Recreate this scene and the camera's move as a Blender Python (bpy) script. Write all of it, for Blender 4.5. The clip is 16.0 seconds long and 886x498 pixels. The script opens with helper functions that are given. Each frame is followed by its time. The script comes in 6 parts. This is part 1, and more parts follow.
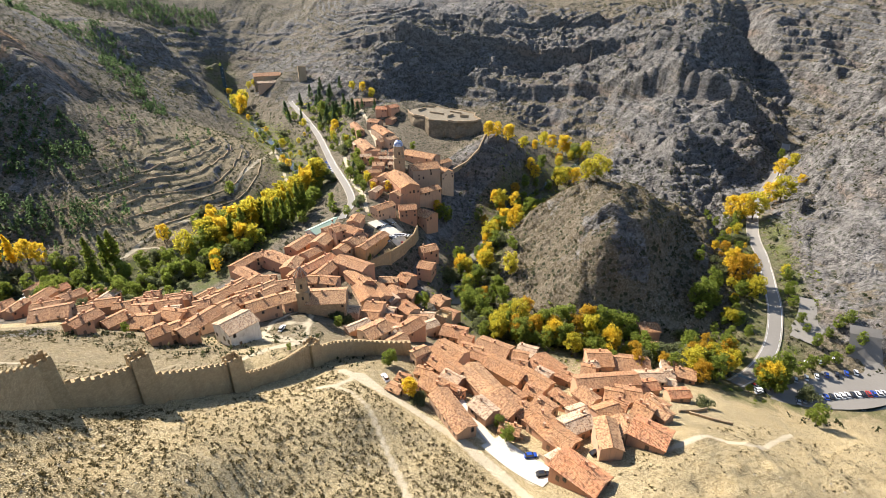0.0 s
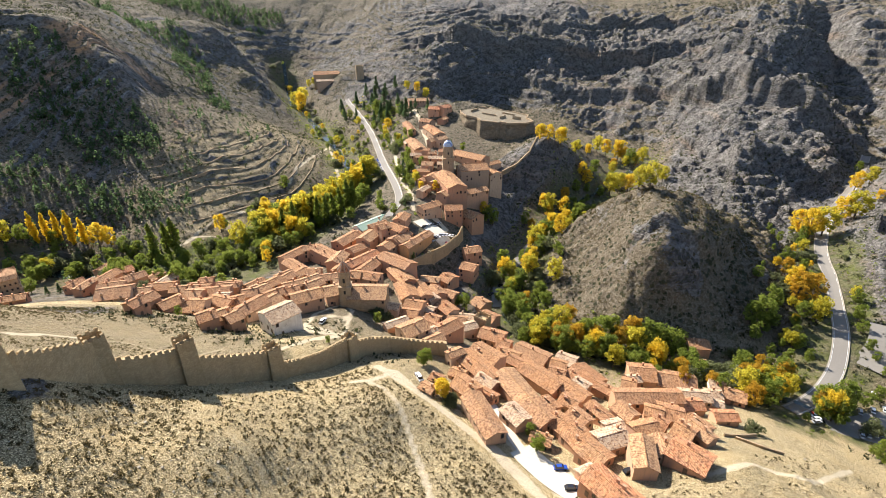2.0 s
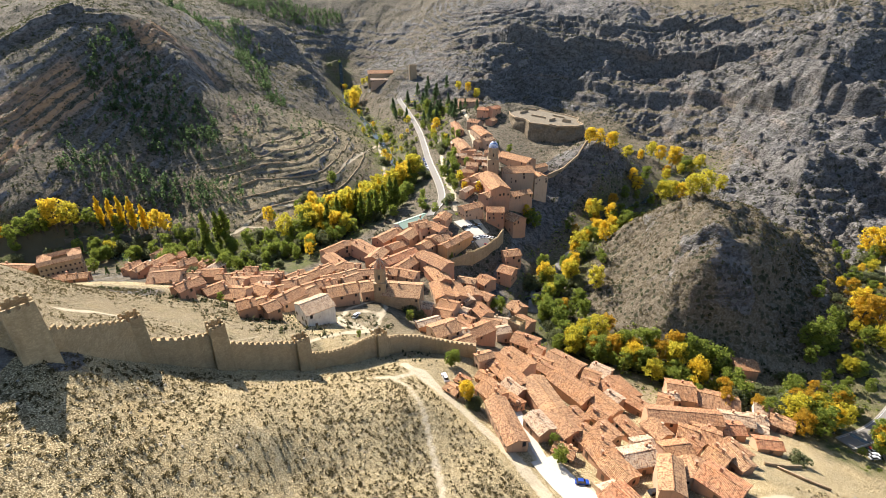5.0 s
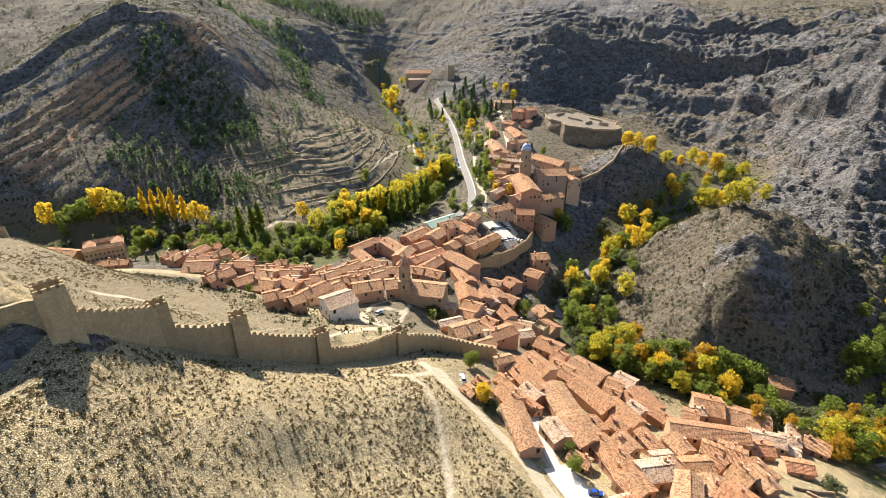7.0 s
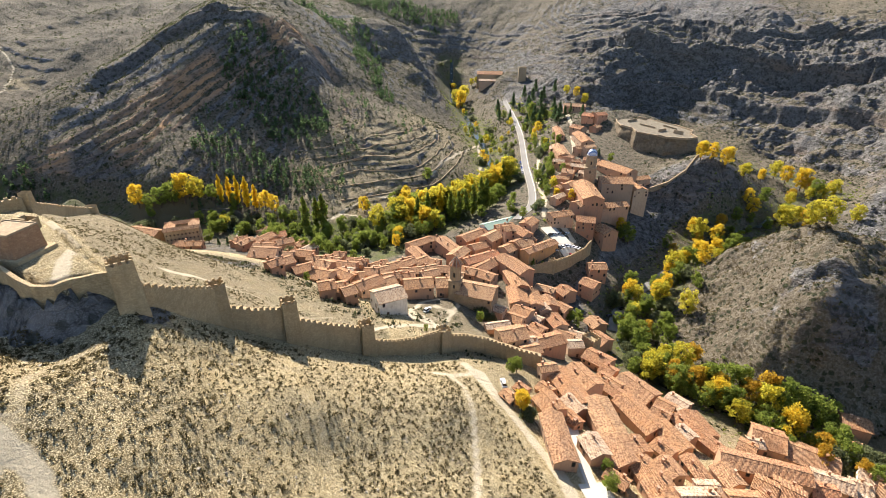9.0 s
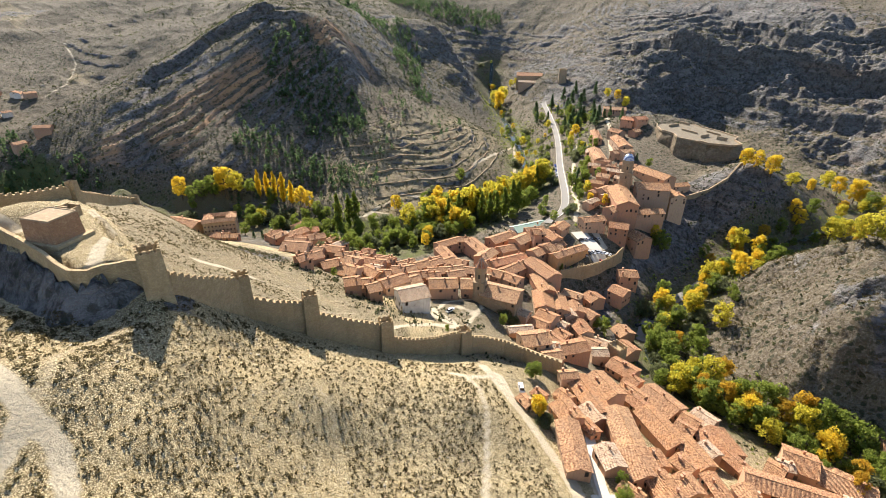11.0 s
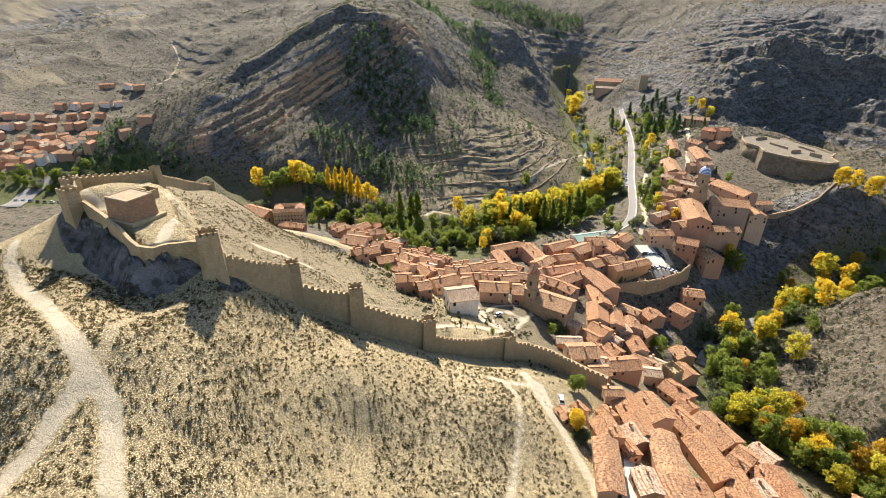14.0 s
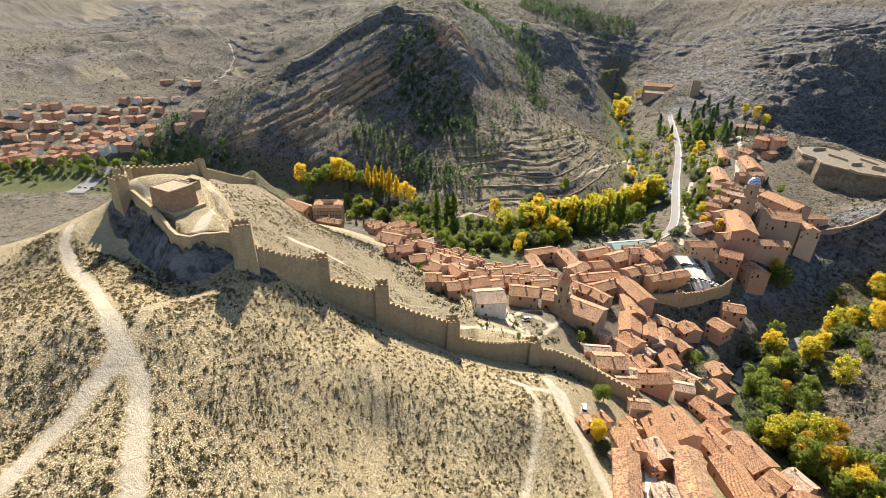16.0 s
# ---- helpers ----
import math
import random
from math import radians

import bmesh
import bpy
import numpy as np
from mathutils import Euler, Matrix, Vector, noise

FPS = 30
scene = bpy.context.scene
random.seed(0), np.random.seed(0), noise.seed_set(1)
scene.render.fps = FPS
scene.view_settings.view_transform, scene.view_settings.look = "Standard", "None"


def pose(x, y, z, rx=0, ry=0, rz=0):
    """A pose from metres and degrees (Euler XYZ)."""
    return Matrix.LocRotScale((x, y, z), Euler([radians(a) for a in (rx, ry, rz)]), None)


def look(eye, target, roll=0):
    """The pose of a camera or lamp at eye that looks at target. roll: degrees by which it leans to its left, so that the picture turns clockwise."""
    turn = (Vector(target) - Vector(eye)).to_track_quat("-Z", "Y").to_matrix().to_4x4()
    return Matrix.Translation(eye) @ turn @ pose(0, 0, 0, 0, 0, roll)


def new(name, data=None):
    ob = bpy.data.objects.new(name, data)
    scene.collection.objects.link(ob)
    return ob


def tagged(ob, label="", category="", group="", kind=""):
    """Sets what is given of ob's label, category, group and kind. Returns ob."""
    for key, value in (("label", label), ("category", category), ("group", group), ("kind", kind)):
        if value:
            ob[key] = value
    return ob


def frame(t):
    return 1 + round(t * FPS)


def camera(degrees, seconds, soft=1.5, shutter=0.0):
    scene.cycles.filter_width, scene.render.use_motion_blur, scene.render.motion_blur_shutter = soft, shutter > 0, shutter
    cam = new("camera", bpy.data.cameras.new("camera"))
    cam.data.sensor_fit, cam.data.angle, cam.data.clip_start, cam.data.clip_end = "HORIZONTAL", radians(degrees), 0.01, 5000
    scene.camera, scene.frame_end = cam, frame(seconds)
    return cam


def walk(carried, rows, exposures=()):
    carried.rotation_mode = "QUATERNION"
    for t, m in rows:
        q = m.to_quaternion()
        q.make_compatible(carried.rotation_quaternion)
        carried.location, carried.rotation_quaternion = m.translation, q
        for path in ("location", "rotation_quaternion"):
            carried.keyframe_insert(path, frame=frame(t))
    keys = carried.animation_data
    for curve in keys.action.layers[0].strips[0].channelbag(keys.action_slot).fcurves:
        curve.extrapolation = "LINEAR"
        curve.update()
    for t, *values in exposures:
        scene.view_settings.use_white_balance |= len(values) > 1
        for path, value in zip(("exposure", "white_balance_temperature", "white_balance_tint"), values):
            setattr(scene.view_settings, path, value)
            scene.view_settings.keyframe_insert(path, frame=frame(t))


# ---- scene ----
cam = camera(83.46, 16.0, soft=0.5)
# seconds, x, y, z, yaw, pitch, roll
ROWS = [
    (0, -0.00, 0.00, 165.00, -0.00, -26.92, -0.14),
    (0.5, 0.80, 0.23, 164.82, 1.10, -26.92, -0.23),
    (1, 1.60, 0.48, 164.92, 2.62, -26.90, -0.22),
    (1.5, 2.42, 0.73, 165.01, 4.38, -26.90, -0.20),
    (2, 3.26, 1.00, 164.94, 6.28, -26.84, -0.15),
    (2.5, 4.11, 1.29, 164.88, 7.93, -26.82, -0.09),
    (3, 4.97, 1.59, 164.87, 9.13, -26.82, -0.08),
    (3.5, 5.84, 1.90, 164.78, 9.98, -26.81, -0.06),
    (4, 6.72, 2.21, 164.65, 10.71, -26.79, -0.08),
    (6.5, 11.68, 3.87, 164.32, 15.43, -26.72, 0.11),
    (7, 12.78, 4.19, 164.19, 16.76, -26.69, 0.14),
    (7.5, 13.89, 4.52, 164.09, 18.83, -26.66, 0.18),
    (8, 15.01, 4.86, 164.26, 20.89, -26.65, 0.28),
    (8.5, 16.13, 5.21, 164.22, 22.86, -26.63, 0.33),
    (9, 17.26, 5.58, 164.54, 24.73, -26.67, 0.43),
    (11.5, 22.72, 8.07, 164.88, 30.46, -26.62, 0.60),
    (12, 23.74, 8.60, 164.75, 31.88, -26.58, 0.62),
    (12.5, 24.75, 9.12, 164.93, 33.33, -26.59, 0.71),
    (13, 25.76, 9.64, 164.95, 34.85, -26.54, 0.73),
    (13.5, 26.75, 10.16, 164.93, 36.60, -26.51, 0.80),
    (14, 27.74, 10.69, 165.08, 37.89, -26.51, 0.86),
    (14.5, 28.73, 11.22, 165.26, 39.08, -26.52, 0.96),
    (15, 29.72, 11.74, 165.22, 40.50, -26.49, 1.01),
    (15.5, 30.71, 12.27, 165.35, 41.96, -26.48, 1.09),
    (16, 31.71, 12.79, 165.50, 43.02, -26.46, 1.14),
]
walk(cam, [(t, pose(x, y, z, 90 + pitch, 0, yaw) @ pose(0, 0, 0, 0, 0, roll)) for t, x, y, z, yaw, pitch, roll in ROWS])

# ---- light ----
SUN_AZ, SUN_EL = radians(-47.0), radians(38.0)      # the sun stands ahead and to the left
sun_way = Vector((math.sin(SUN_AZ) * math.cos(SUN_EL), math.cos(SUN_AZ) * math.cos(SUN_EL), math.sin(SUN_EL)))
world = bpy.data.worlds.new("sky")
scene.world = world
world.use_nodes = True
sky = world.node_tree.nodes.new("ShaderNodeTexSky")
sky.sky_type, sky.sun_disc = "NISHITA", False
sky.sun_elevation, sky.sun_rotation = SUN_EL, SUN_AZ
sky.altitude, sky.air_density, sky.dust_density = 1200, 1.0, 1.5
world.node_tree.nodes["Background"].inputs["Strength"].default_value = 0.102
world.node_tree.links.new(sky.outputs[0], world.node_tree.nodes["Background"].inputs["Color"])
lamp = bpy.data.lights.new("sun", "SUN")
lamp.energy, lamp.angle, lamp.color = 5.0, radians(0.55), (1.0, 0.925, 0.835)
sun = new("sun", lamp)
sun.matrix_world = look((0, 0, 400), Vector((0, 0, 400)) - sun_way)
scene.view_settings.exposure = 1.34


# ---- noise ----
def lattice(ix, iy, seed):
    h = (ix * 374761393 + iy * 668265263 + seed * 1442695041) & 0xFFFFFFFF
    h = ((h ^ (h >> 13)) * 1274126177) & 0xFFFFFFFF
    return ((h ^ (h >> 16)) & 0xFFFF) / 65535.0


def value_noise(x, y, seed):
    ix, iy = np.floor(x).astype(np.int64), np.floor(y).astype(np.int64)
    fx, fy = x - ix, y - iy
    fx, fy = fx * fx * fx * (fx * (fx * 6 - 15) + 10), fy * fy * fy * (fy * (fy * 6 - 15) + 10)
    a, b = lattice(ix, iy, seed), lattice(ix + 1, iy, seed)
    c, d = lattice(ix, iy + 1, seed), lattice(ix + 1, iy + 1, seed)
    return (a + (b - a) * fx) * (1 - fy) + (c + (d - c) * fx) * fy


def fbm(x, y, size, octaves, seed, ridged=False):
    """Layered noise of about -1 to 1; size is the widest feature in metres."""
    total, gain, norm = 0.0, 1.0, 0.0
    ca, sa = math.cos(0.6), math.sin(0.6)
    x, y = np.asarray(x, float) / size, np.asarray(y, float) / size
    for k in range(octaves):
        n = value_noise(x, y, seed + k) * 2 - 1
        total = total + gain * ((1 - 2 * np.abs(n)) if ridged else n)
        norm += gain
        gain *= 0.5
        x, y = (ca * x - sa * y) * 2.03 + 17.3, (sa * x + ca * y) * 2.03 + 5.1
    return total / norm


# ---- landform: breaklines of the valley, each a run of x, y, height ----
RIVER_WEST = [(-627, -6, 0), (-561, 100, 0), (-508, 177, 0), (-398, 223, 0), (-296, 259, 1), (-217, 263, 0), (-177, 278, -1), (-159, 334, -1), (-136, 405, 0), (-143, 475, 1), (-187, 569, 3), (-264, 691, 6), (-326, 780, 12), (-395, 927, 48)]
RIVER_GORGE = [(14, 745, 8), (85, 636, 2), (165, 577, 0), (97, 460, -3), (53, 405, -4), (32, 331, -5), (16, 284, -6), (16, 248, -6), (37, 225, -6), (77, 212, -5), (116, 203, -4), (135, 195, -3), (160, 176, -3), (189, 169, -2), (225, 175, -1), (300, 180, 0)]
CAR_PARK = [(191, 179, -1), (170, 179, -1), (219, 198, 0), (200, 214, 2)]
ROAD_EAST = [(139, 182, 0), (164, 200, 2), (187, 232, 4), (212, 288, 6), (231, 337, 8), (264, 389, 10), (330, 470, 12), (385, 549, 14)]
WALL_FOOT = [(-150, 46, 99), (-117, 50, 97), (-88, 58, 101.5), (-85.5, 64.6, 100.5), (-88.8, 82.7, 83), (-88.5, 86.6, 78.5), (-78.5, 101.5, 66.5), (-65.5, 123.2, 50.2), (-58, 140.1, 40.5), (-49.5, 154, 34.5), (-41, 163, 31.5), (-33, 168, 28.5), (-20, 167, 29), (-11, 172, 26)]
CASTLE_TOP = [(-145, 52, 112), (-144, 71, 110), (-104, 58, 111), (-100, 64, 106), (-200, 121, 82), (-170, 92, 98), (-146, 84, 101), (-152, 108, 80)]
CASTLE_NORTH = [(-152, 36, 99), (-118, 36, 98), (-150, 16, 88), (-120, 10, 92), (-200, 60, 82), (-240, 110, 50)]
SLOPE_UPPER = [(-70, 58, 92.5), (-60.2, 77.8, 76.5), (-50.5, 76.9, 72), (-73, 36, 103.5), (-54.4, 39.4, 93.5), (-80, 52, 100.5), (-66, 27, 101), (-74, 69, 83), (-54, 85, 70), (-44, 72, 66), (-49, 45, 84), (-50, 33, 92), (-43, 19, 97), (-62, 8, 96), (-84, 24, 106), (-84, 48, 98)]
SLOPE_LOWER = [(-27, 116.8, 51), (-24, 114, 49), (-14, 97, 46), (-30, 88, 55), (-30, 55, 68), (-34, 92, 56), (-13, 89, 50), (2, 101, 43), (-28, 127, 45), (0, 40, 70), (20, 60, 56)]
TRACK_GATE = [(-38, 146, 40), (-17, 133, 38), (3, 118, 36), (13, 106, 37), (22, 95, 39)]
BAILEY = [(-140, 106, 78), (-140, 134, 58), (-121, 144, 48), (-86, 138, 46), (-154, 173, 40), (-70, 149, 43), (-189, 147, 54), (-190, 162, 44), (-108, 112, 66)]
SQUARE = [(-81, 180, 31), (-70, 179, 32), (-68, 201, 27), (-92, 172, 33)]
TOWN_WEST = [(-260, 200, 18), (-211, 234, 12), (-143, 194, 26), (-121, 208, 22), (-126, 263, 8), (-96, 262, 12), (-67, 271, 13), (-137, 300, 4)]
TOWN_MIDDLE = [(-42, 283, 15), (-31, 303, 20), (-86, 317, 14), (-52, 323, 24), (-32, 281, 6), (-48, 253, 12), (-39, 220, 12), (-18, 215, 6), (-10, 274, -2), (-4, 237, -1)]
GORGE_LANE = [(8, 280, -3), (19, 306, -4)]
VILLAGE = [(-6, 160, 26), (13, 129, 33), (30, 176, 12), (39, 145, 22), (65, 199, 0), (62, 156, 18), (60, 121, 36), (89, 167, 10), (103, 162, 12), (68, 108, 42), (45, 104, 40)]
MOUND = [(79, 113, 42), (98, 111, 36), (114, 106, 32), (80, 91, 44), (56, 91, 46), (126, 135, 18), (148, 134, 10), (161, 132, 12)]
CATHEDRAL_HILL = [(-49, 341, 27), (-21, 366, 24), (-9, 412, 30), (-44, 391, 34), (-40, 428, 38), (-73, 486, 40), (-88, 638, 36), (-2, 455, 28)]
CLIFF_FOOT = [(10, 384, 4), (23, 424, 6), (1, 333, -3)]
FORT = [(-45, 550, 50), (12, 523, 48), (-40, 611, 48), (-10, 500, 40), (28, 500, 38)]
FORT_SPUR = [(51, 453, 40), (93, 475, 18), (24, 435, 22)]
ROAD_WEST = [(-71, 322, 26), (-72, 366, 24), (-106, 462, 22), (-155, 597, 24), (-223, 747, 28)]
MONASTERY = [(-266, 817, 42), (-203, 800, 44), (-147, 721, 36)]
TERRACES = [(-225, 299, 4), (-205, 350, 6), (-177, 438, 10), (-205, 545, 9), (-210, 407, 24), (-236, 488, 40), (-247, 386, 22), (-273, 475, 60), (-245, 554, 28)]
DARK_FACE = [(-393, 214, 26), (-452, 247, 41), (-487, 268, 61), (-361, 260, 31), (-394, 283, 46), (-427, 306, 65), (-455, 327, 88), (-334, 290, 31), (-381, 329, 60), (-410, 353, 85), (-435, 374, 111), (-300, 331, 29), (-342, 371, 63), (-371, 398, 91), (-282, 384, 44), (-313, 416, 67), (-486, 233, 37), (-378, 243, 6), (-332, 261, 5), (-287, 290, 7), (-253, 313, 13)]
DARK_RIDGE = [(-574, 171, 22), (-571, 229, 48), (-538, 277, 74), (-502, 330, 103), (-477, 376, 124), (-461, 411, 141), (-440, 438, 147), (-403, 458, 151), (-353, 455, 112), (-333, 476, 85)]
GORGE_HILL = [(67, 368, -1), (52, 266, -2), (103, 238, 0), (128, 235, 2), (71, 330, 36), (102, 320, 54), (126, 308, 56), (152, 312, 42), (182, 318, 24), (198, 324, 14), (143, 263, 16), (74, 267, 26), (100, 247, 36), (95, 262, 54), (134, 268, 32), (52, 296, 2)]
MASSIF_FOOT = [(90, 684, 5), (189, 622, 9), (220, 515, 15), (237, 440, 23), (231, 466, 31), (-20, 760, 6)]
MASSIF_FACE = [(58, 798, 61), (183, 779, 63), (245, 719, 78), (282, 619, 71), (323, 564, 61), (345, 700, 108), (325, 505, 26)]
MASSIF_TOP = [(199, 878, 111), (16, 920, 109), (-88, 1046, 158), (124, 1043, 158), (323, 999, 160), (457, 867, 160), (560, 767, 162)]
RAVINE = [(409, 593, 23), (440, 644, 46)]
EAST_SLOPE = [(255, 336, 22), (254, 281, 30), (300, 310, 50), (330, 390, 60), (232, 266, 14), (236, 227, 22), (221, 201, 12), (400, 440, 85), (480, 480, 120), (520, 400, 140), (330, 240, 60)]
BACK = [(-375, 646, 85), (-520, 640, 138), (-402, 742, 125), (-589, 1040, 176), (-408, 1183, 180), (-196, 1140, 182), (-209, 932, 97), (-351, 958, 75), (-80, 825, 99), (-81, 724, 58), (-323, 685, 64), (-373, 872, 70)]
NORTHWEST = [(-817, 152, 25), (-1012, 125, 45), (-1148, 231, 64), (-1305, 430, 89), (-898, 382, 65), (-955, 499, 100), (-1950, 280, 130), (-1938, 740, 165), (-1057, 722, 168), (-640, 700, 166), (-1667, -49, 83), (-700, 60, 2), (-650, 250, 10), (-640, 330, 35), (-660, 420, 55), (-585, 460, 118), (-590, 560, 150), (-700, 600, 120), (-515, 440, 134), (-545, 510, 154), (-500, 550, 168), (-440, 545, 160), (-390, 540, 126)]
RIM = [(-2600, 900, 260), (-2600, -300, 220), (-1500, 1500, 240), (-500, 1800, 240), (500, 1700, 240), (1200, 1200, 240), (1500, 400, 240), (1200, -500, 200), (300, -900, 200), (-700, -900, 200), (-1700, -1000, 200)]
BEHIND = [(0, -60, 112), (-120, -80, 110), (-300, -100, 60), (140, -60, 70), (220, 40, 30), (120, 50, 45), (300, -200, 90), (-450, -60, 10)]


def along(line, step):
    """Points at even steps on a run of points."""
    out = [line[0]]
    for a, b in zip(line, line[1:]):
        n = max(1, round(math.dist(a[:2], b[:2]) / step))
        out += [tuple(p + (q - p) * k / n for p, q in zip(a, b)) for k in range(1, n + 1)]
    return out


runs = [along(RIVER_WEST, 40), along(RIVER_GORGE, 30), along(ROAD_EAST, 30), along(WALL_FOOT, 12), along(TRACK_GATE, 12), along(ROAD_WEST, 40), along(DARK_RIDGE, 40)]
loose = [CAR_PARK, CASTLE_TOP, CASTLE_NORTH, SLOPE_UPPER, SLOPE_LOWER, BAILEY, SQUARE, TOWN_WEST, TOWN_MIDDLE, GORGE_LANE, VILLAGE, MOUND, CATHEDRAL_HILL,
         CLIFF_FOOT, FORT, FORT_SPUR, MONASTERY, TERRACES, DARK_FACE, GORGE_HILL, MASSIF_FOOT, MASSIF_FACE, MASSIF_TOP, RAVINE, EAST_SLOPE, BACK, NORTHWEST, RIM, BEHIND]
knots = np.array([p for run in runs + loose for p in run], float)
KX, KY = knots[:, 0], knots[:, 1]


def kernel(dx, dy):
    return -np.sqrt(dx * dx + dy * dy + 25.0)


system = np.zeros((len(knots) + 1, len(knots) + 1))
system[:-1, :-1] = kernel(KX[:, None] - KX, KY[:, None] - KY) + 1.2 * np.eye(len(knots))
system[-1, :-1] = system[:-1, -1] = 1.0
weights = np.linalg.solve(system, np.append(knots[:, 2], 0.0))


def landform(x, y):
    """The smooth height of the land."""
    x, y = np.atleast_1d(np.asarray(x, float)), np.atleast_1d(np.asarray(y, float))
    out = np.empty(x.shape)
    for k in range(0, x.size, 40000):
        s = slice(k, k + 40000)
        out.flat[s] = kernel(x.flat[s][:, None] - KX, y.flat[s][:, None] - KY) @ weights[:-1] + weights[-1]
    return out


def near_line(x, y, line):
    """The distance of places from a run of points."""
    best = np.full(np.shape(x), 1e9)
    for a, b in zip(line, line[1:]):
        ex, ey = b[0] - a[0], b[1] - a[1]
        u = np.clip(((x - a[0]) * ex + (y - a[1]) * ey) / (ex * ex + ey * ey + 1e-9), 0, 1)
        best = np.minimum(best, np.hypot(x - a[0] - u * ex, y - a[1] - u * ey))
    return best


def beside(x, y, line):
    """The signed distance from a run of points: positive on its left."""
    best, sign = np.full(np.shape(x), 1e9), np.ones(np.shape(x))
    for a, b in zip(line, line[1:]):
        ex, ey = b[0] - a[0], b[1] - a[1]
        u = np.clip(((x - a[0]) * ex + (y - a[1]) * ey) / (ex * ex + ey * ey + 1e-9), 0, 1)
        d = np.hypot(x - a[0] - u * ex, y - a[1] - u * ey)
        sign = np.where(d < best, np.where(ex * (y - a[1]) - ey * (x - a[0]) >= 0, 1.0, -1.0), sign)
        best = np.minimum(best, d)
    return best * sign


def step(a, b, v):
    u = np.clip((v - a) / (b - a), 0, 1)
    return u * u * (3 - 2 * u)


# ---- the ground sheet ----
TOWN_LINE = [(-260, 205), (-200, 215), (-120, 230), (-60, 250), (-30, 300), (-40, 400), (-60, 480)]
VILLAGE_LINE = [(-30, 215), (0, 190), (20, 160), (50, 145), (85, 160), (110, 165)]


def wild(x, y):
    """How rough the land may be: 0 on roads and built land, 1 out on the hills."""
    d = np.minimum(near_line(x, y, TOWN_LINE) - 45, near_line(x, y, VILLAGE_LINE) - 32)
    for line, half in ((ROAD_EAST, 6), (ROAD_WEST, 6), (TRACK_GATE, 4), (RIVER_WEST, 14), (RIVER_GORGE, 8), (CAR_PARK, 18)):
        d = np.minimum(d, near_line(x, y, line) - half)
    return step(0, 25, d)


CASTLE_RING = [(-90, 63), (-95.6, 56.5), (-95.8, 53.1), (-99.4, 51.1), (-103.8, 51.2), (-113.4, 52.4), (-126.2, 53.3), (-141, 53.5), (-155, 57), (-166, 62), (-168, 84), (-140, 77), (-110, 68)]


def inside(x, y, ring):
    """Which places lie inside a ring of points."""
    odd = np.zeros(np.shape(x), bool)
    for (ax, ay), (bx, by) in zip(ring, ring[1:] + ring[:1]):
        if ay != by:
            odd ^= ((ay > y) != (by > y)) & (x < (bx - ax) * (y - ay) / (by - ay) + ax)
    return odd


BEDS = {}
SLOT = [(440, 800), (432, 736), (420, 689), (413, 646), (405, 605)]
# rims of cliffs, uphill on their left: run of points, drop, reach
MASSIF_RIMS = [([(-70, 866), (-10, 850), (30, 846), (68, 848), (112, 832), (150, 822), (215, 800)], 38, 90), ([(-50, 790), (0, 808), (40, 795), (79, 774), (145, 741), (215, 700)], 26, 70)]
HILL_RIMS = [([(20, 950), (90, 900), (150, 915), (260, 900)], 26, 70), ([(250, 640), (300, 590), (350, 540)], 34, 60), ([(240, 735), (300, 700), (350, 640)], 28, 60),
          ([(-492, 330), (-474, 382), (-446, 432)], 12, 30), ([(-446, 432), (-404, 452), (-362, 450)], 10, 24), ([(205, 440), (228, 500), (215, 560)], -16, 40), ([(95, 268), (128, 258), (150, 285), (165, 320)], 9, 25), ([(240, 290), (265, 340), (330, 410)], 10, 30), ([(-2, 268), (4, 300), (9, 345), (18, 395), (28, 438), (60, 460)], 9, 26)]
SCARPS = MASSIF_RIMS + HILL_RIMS


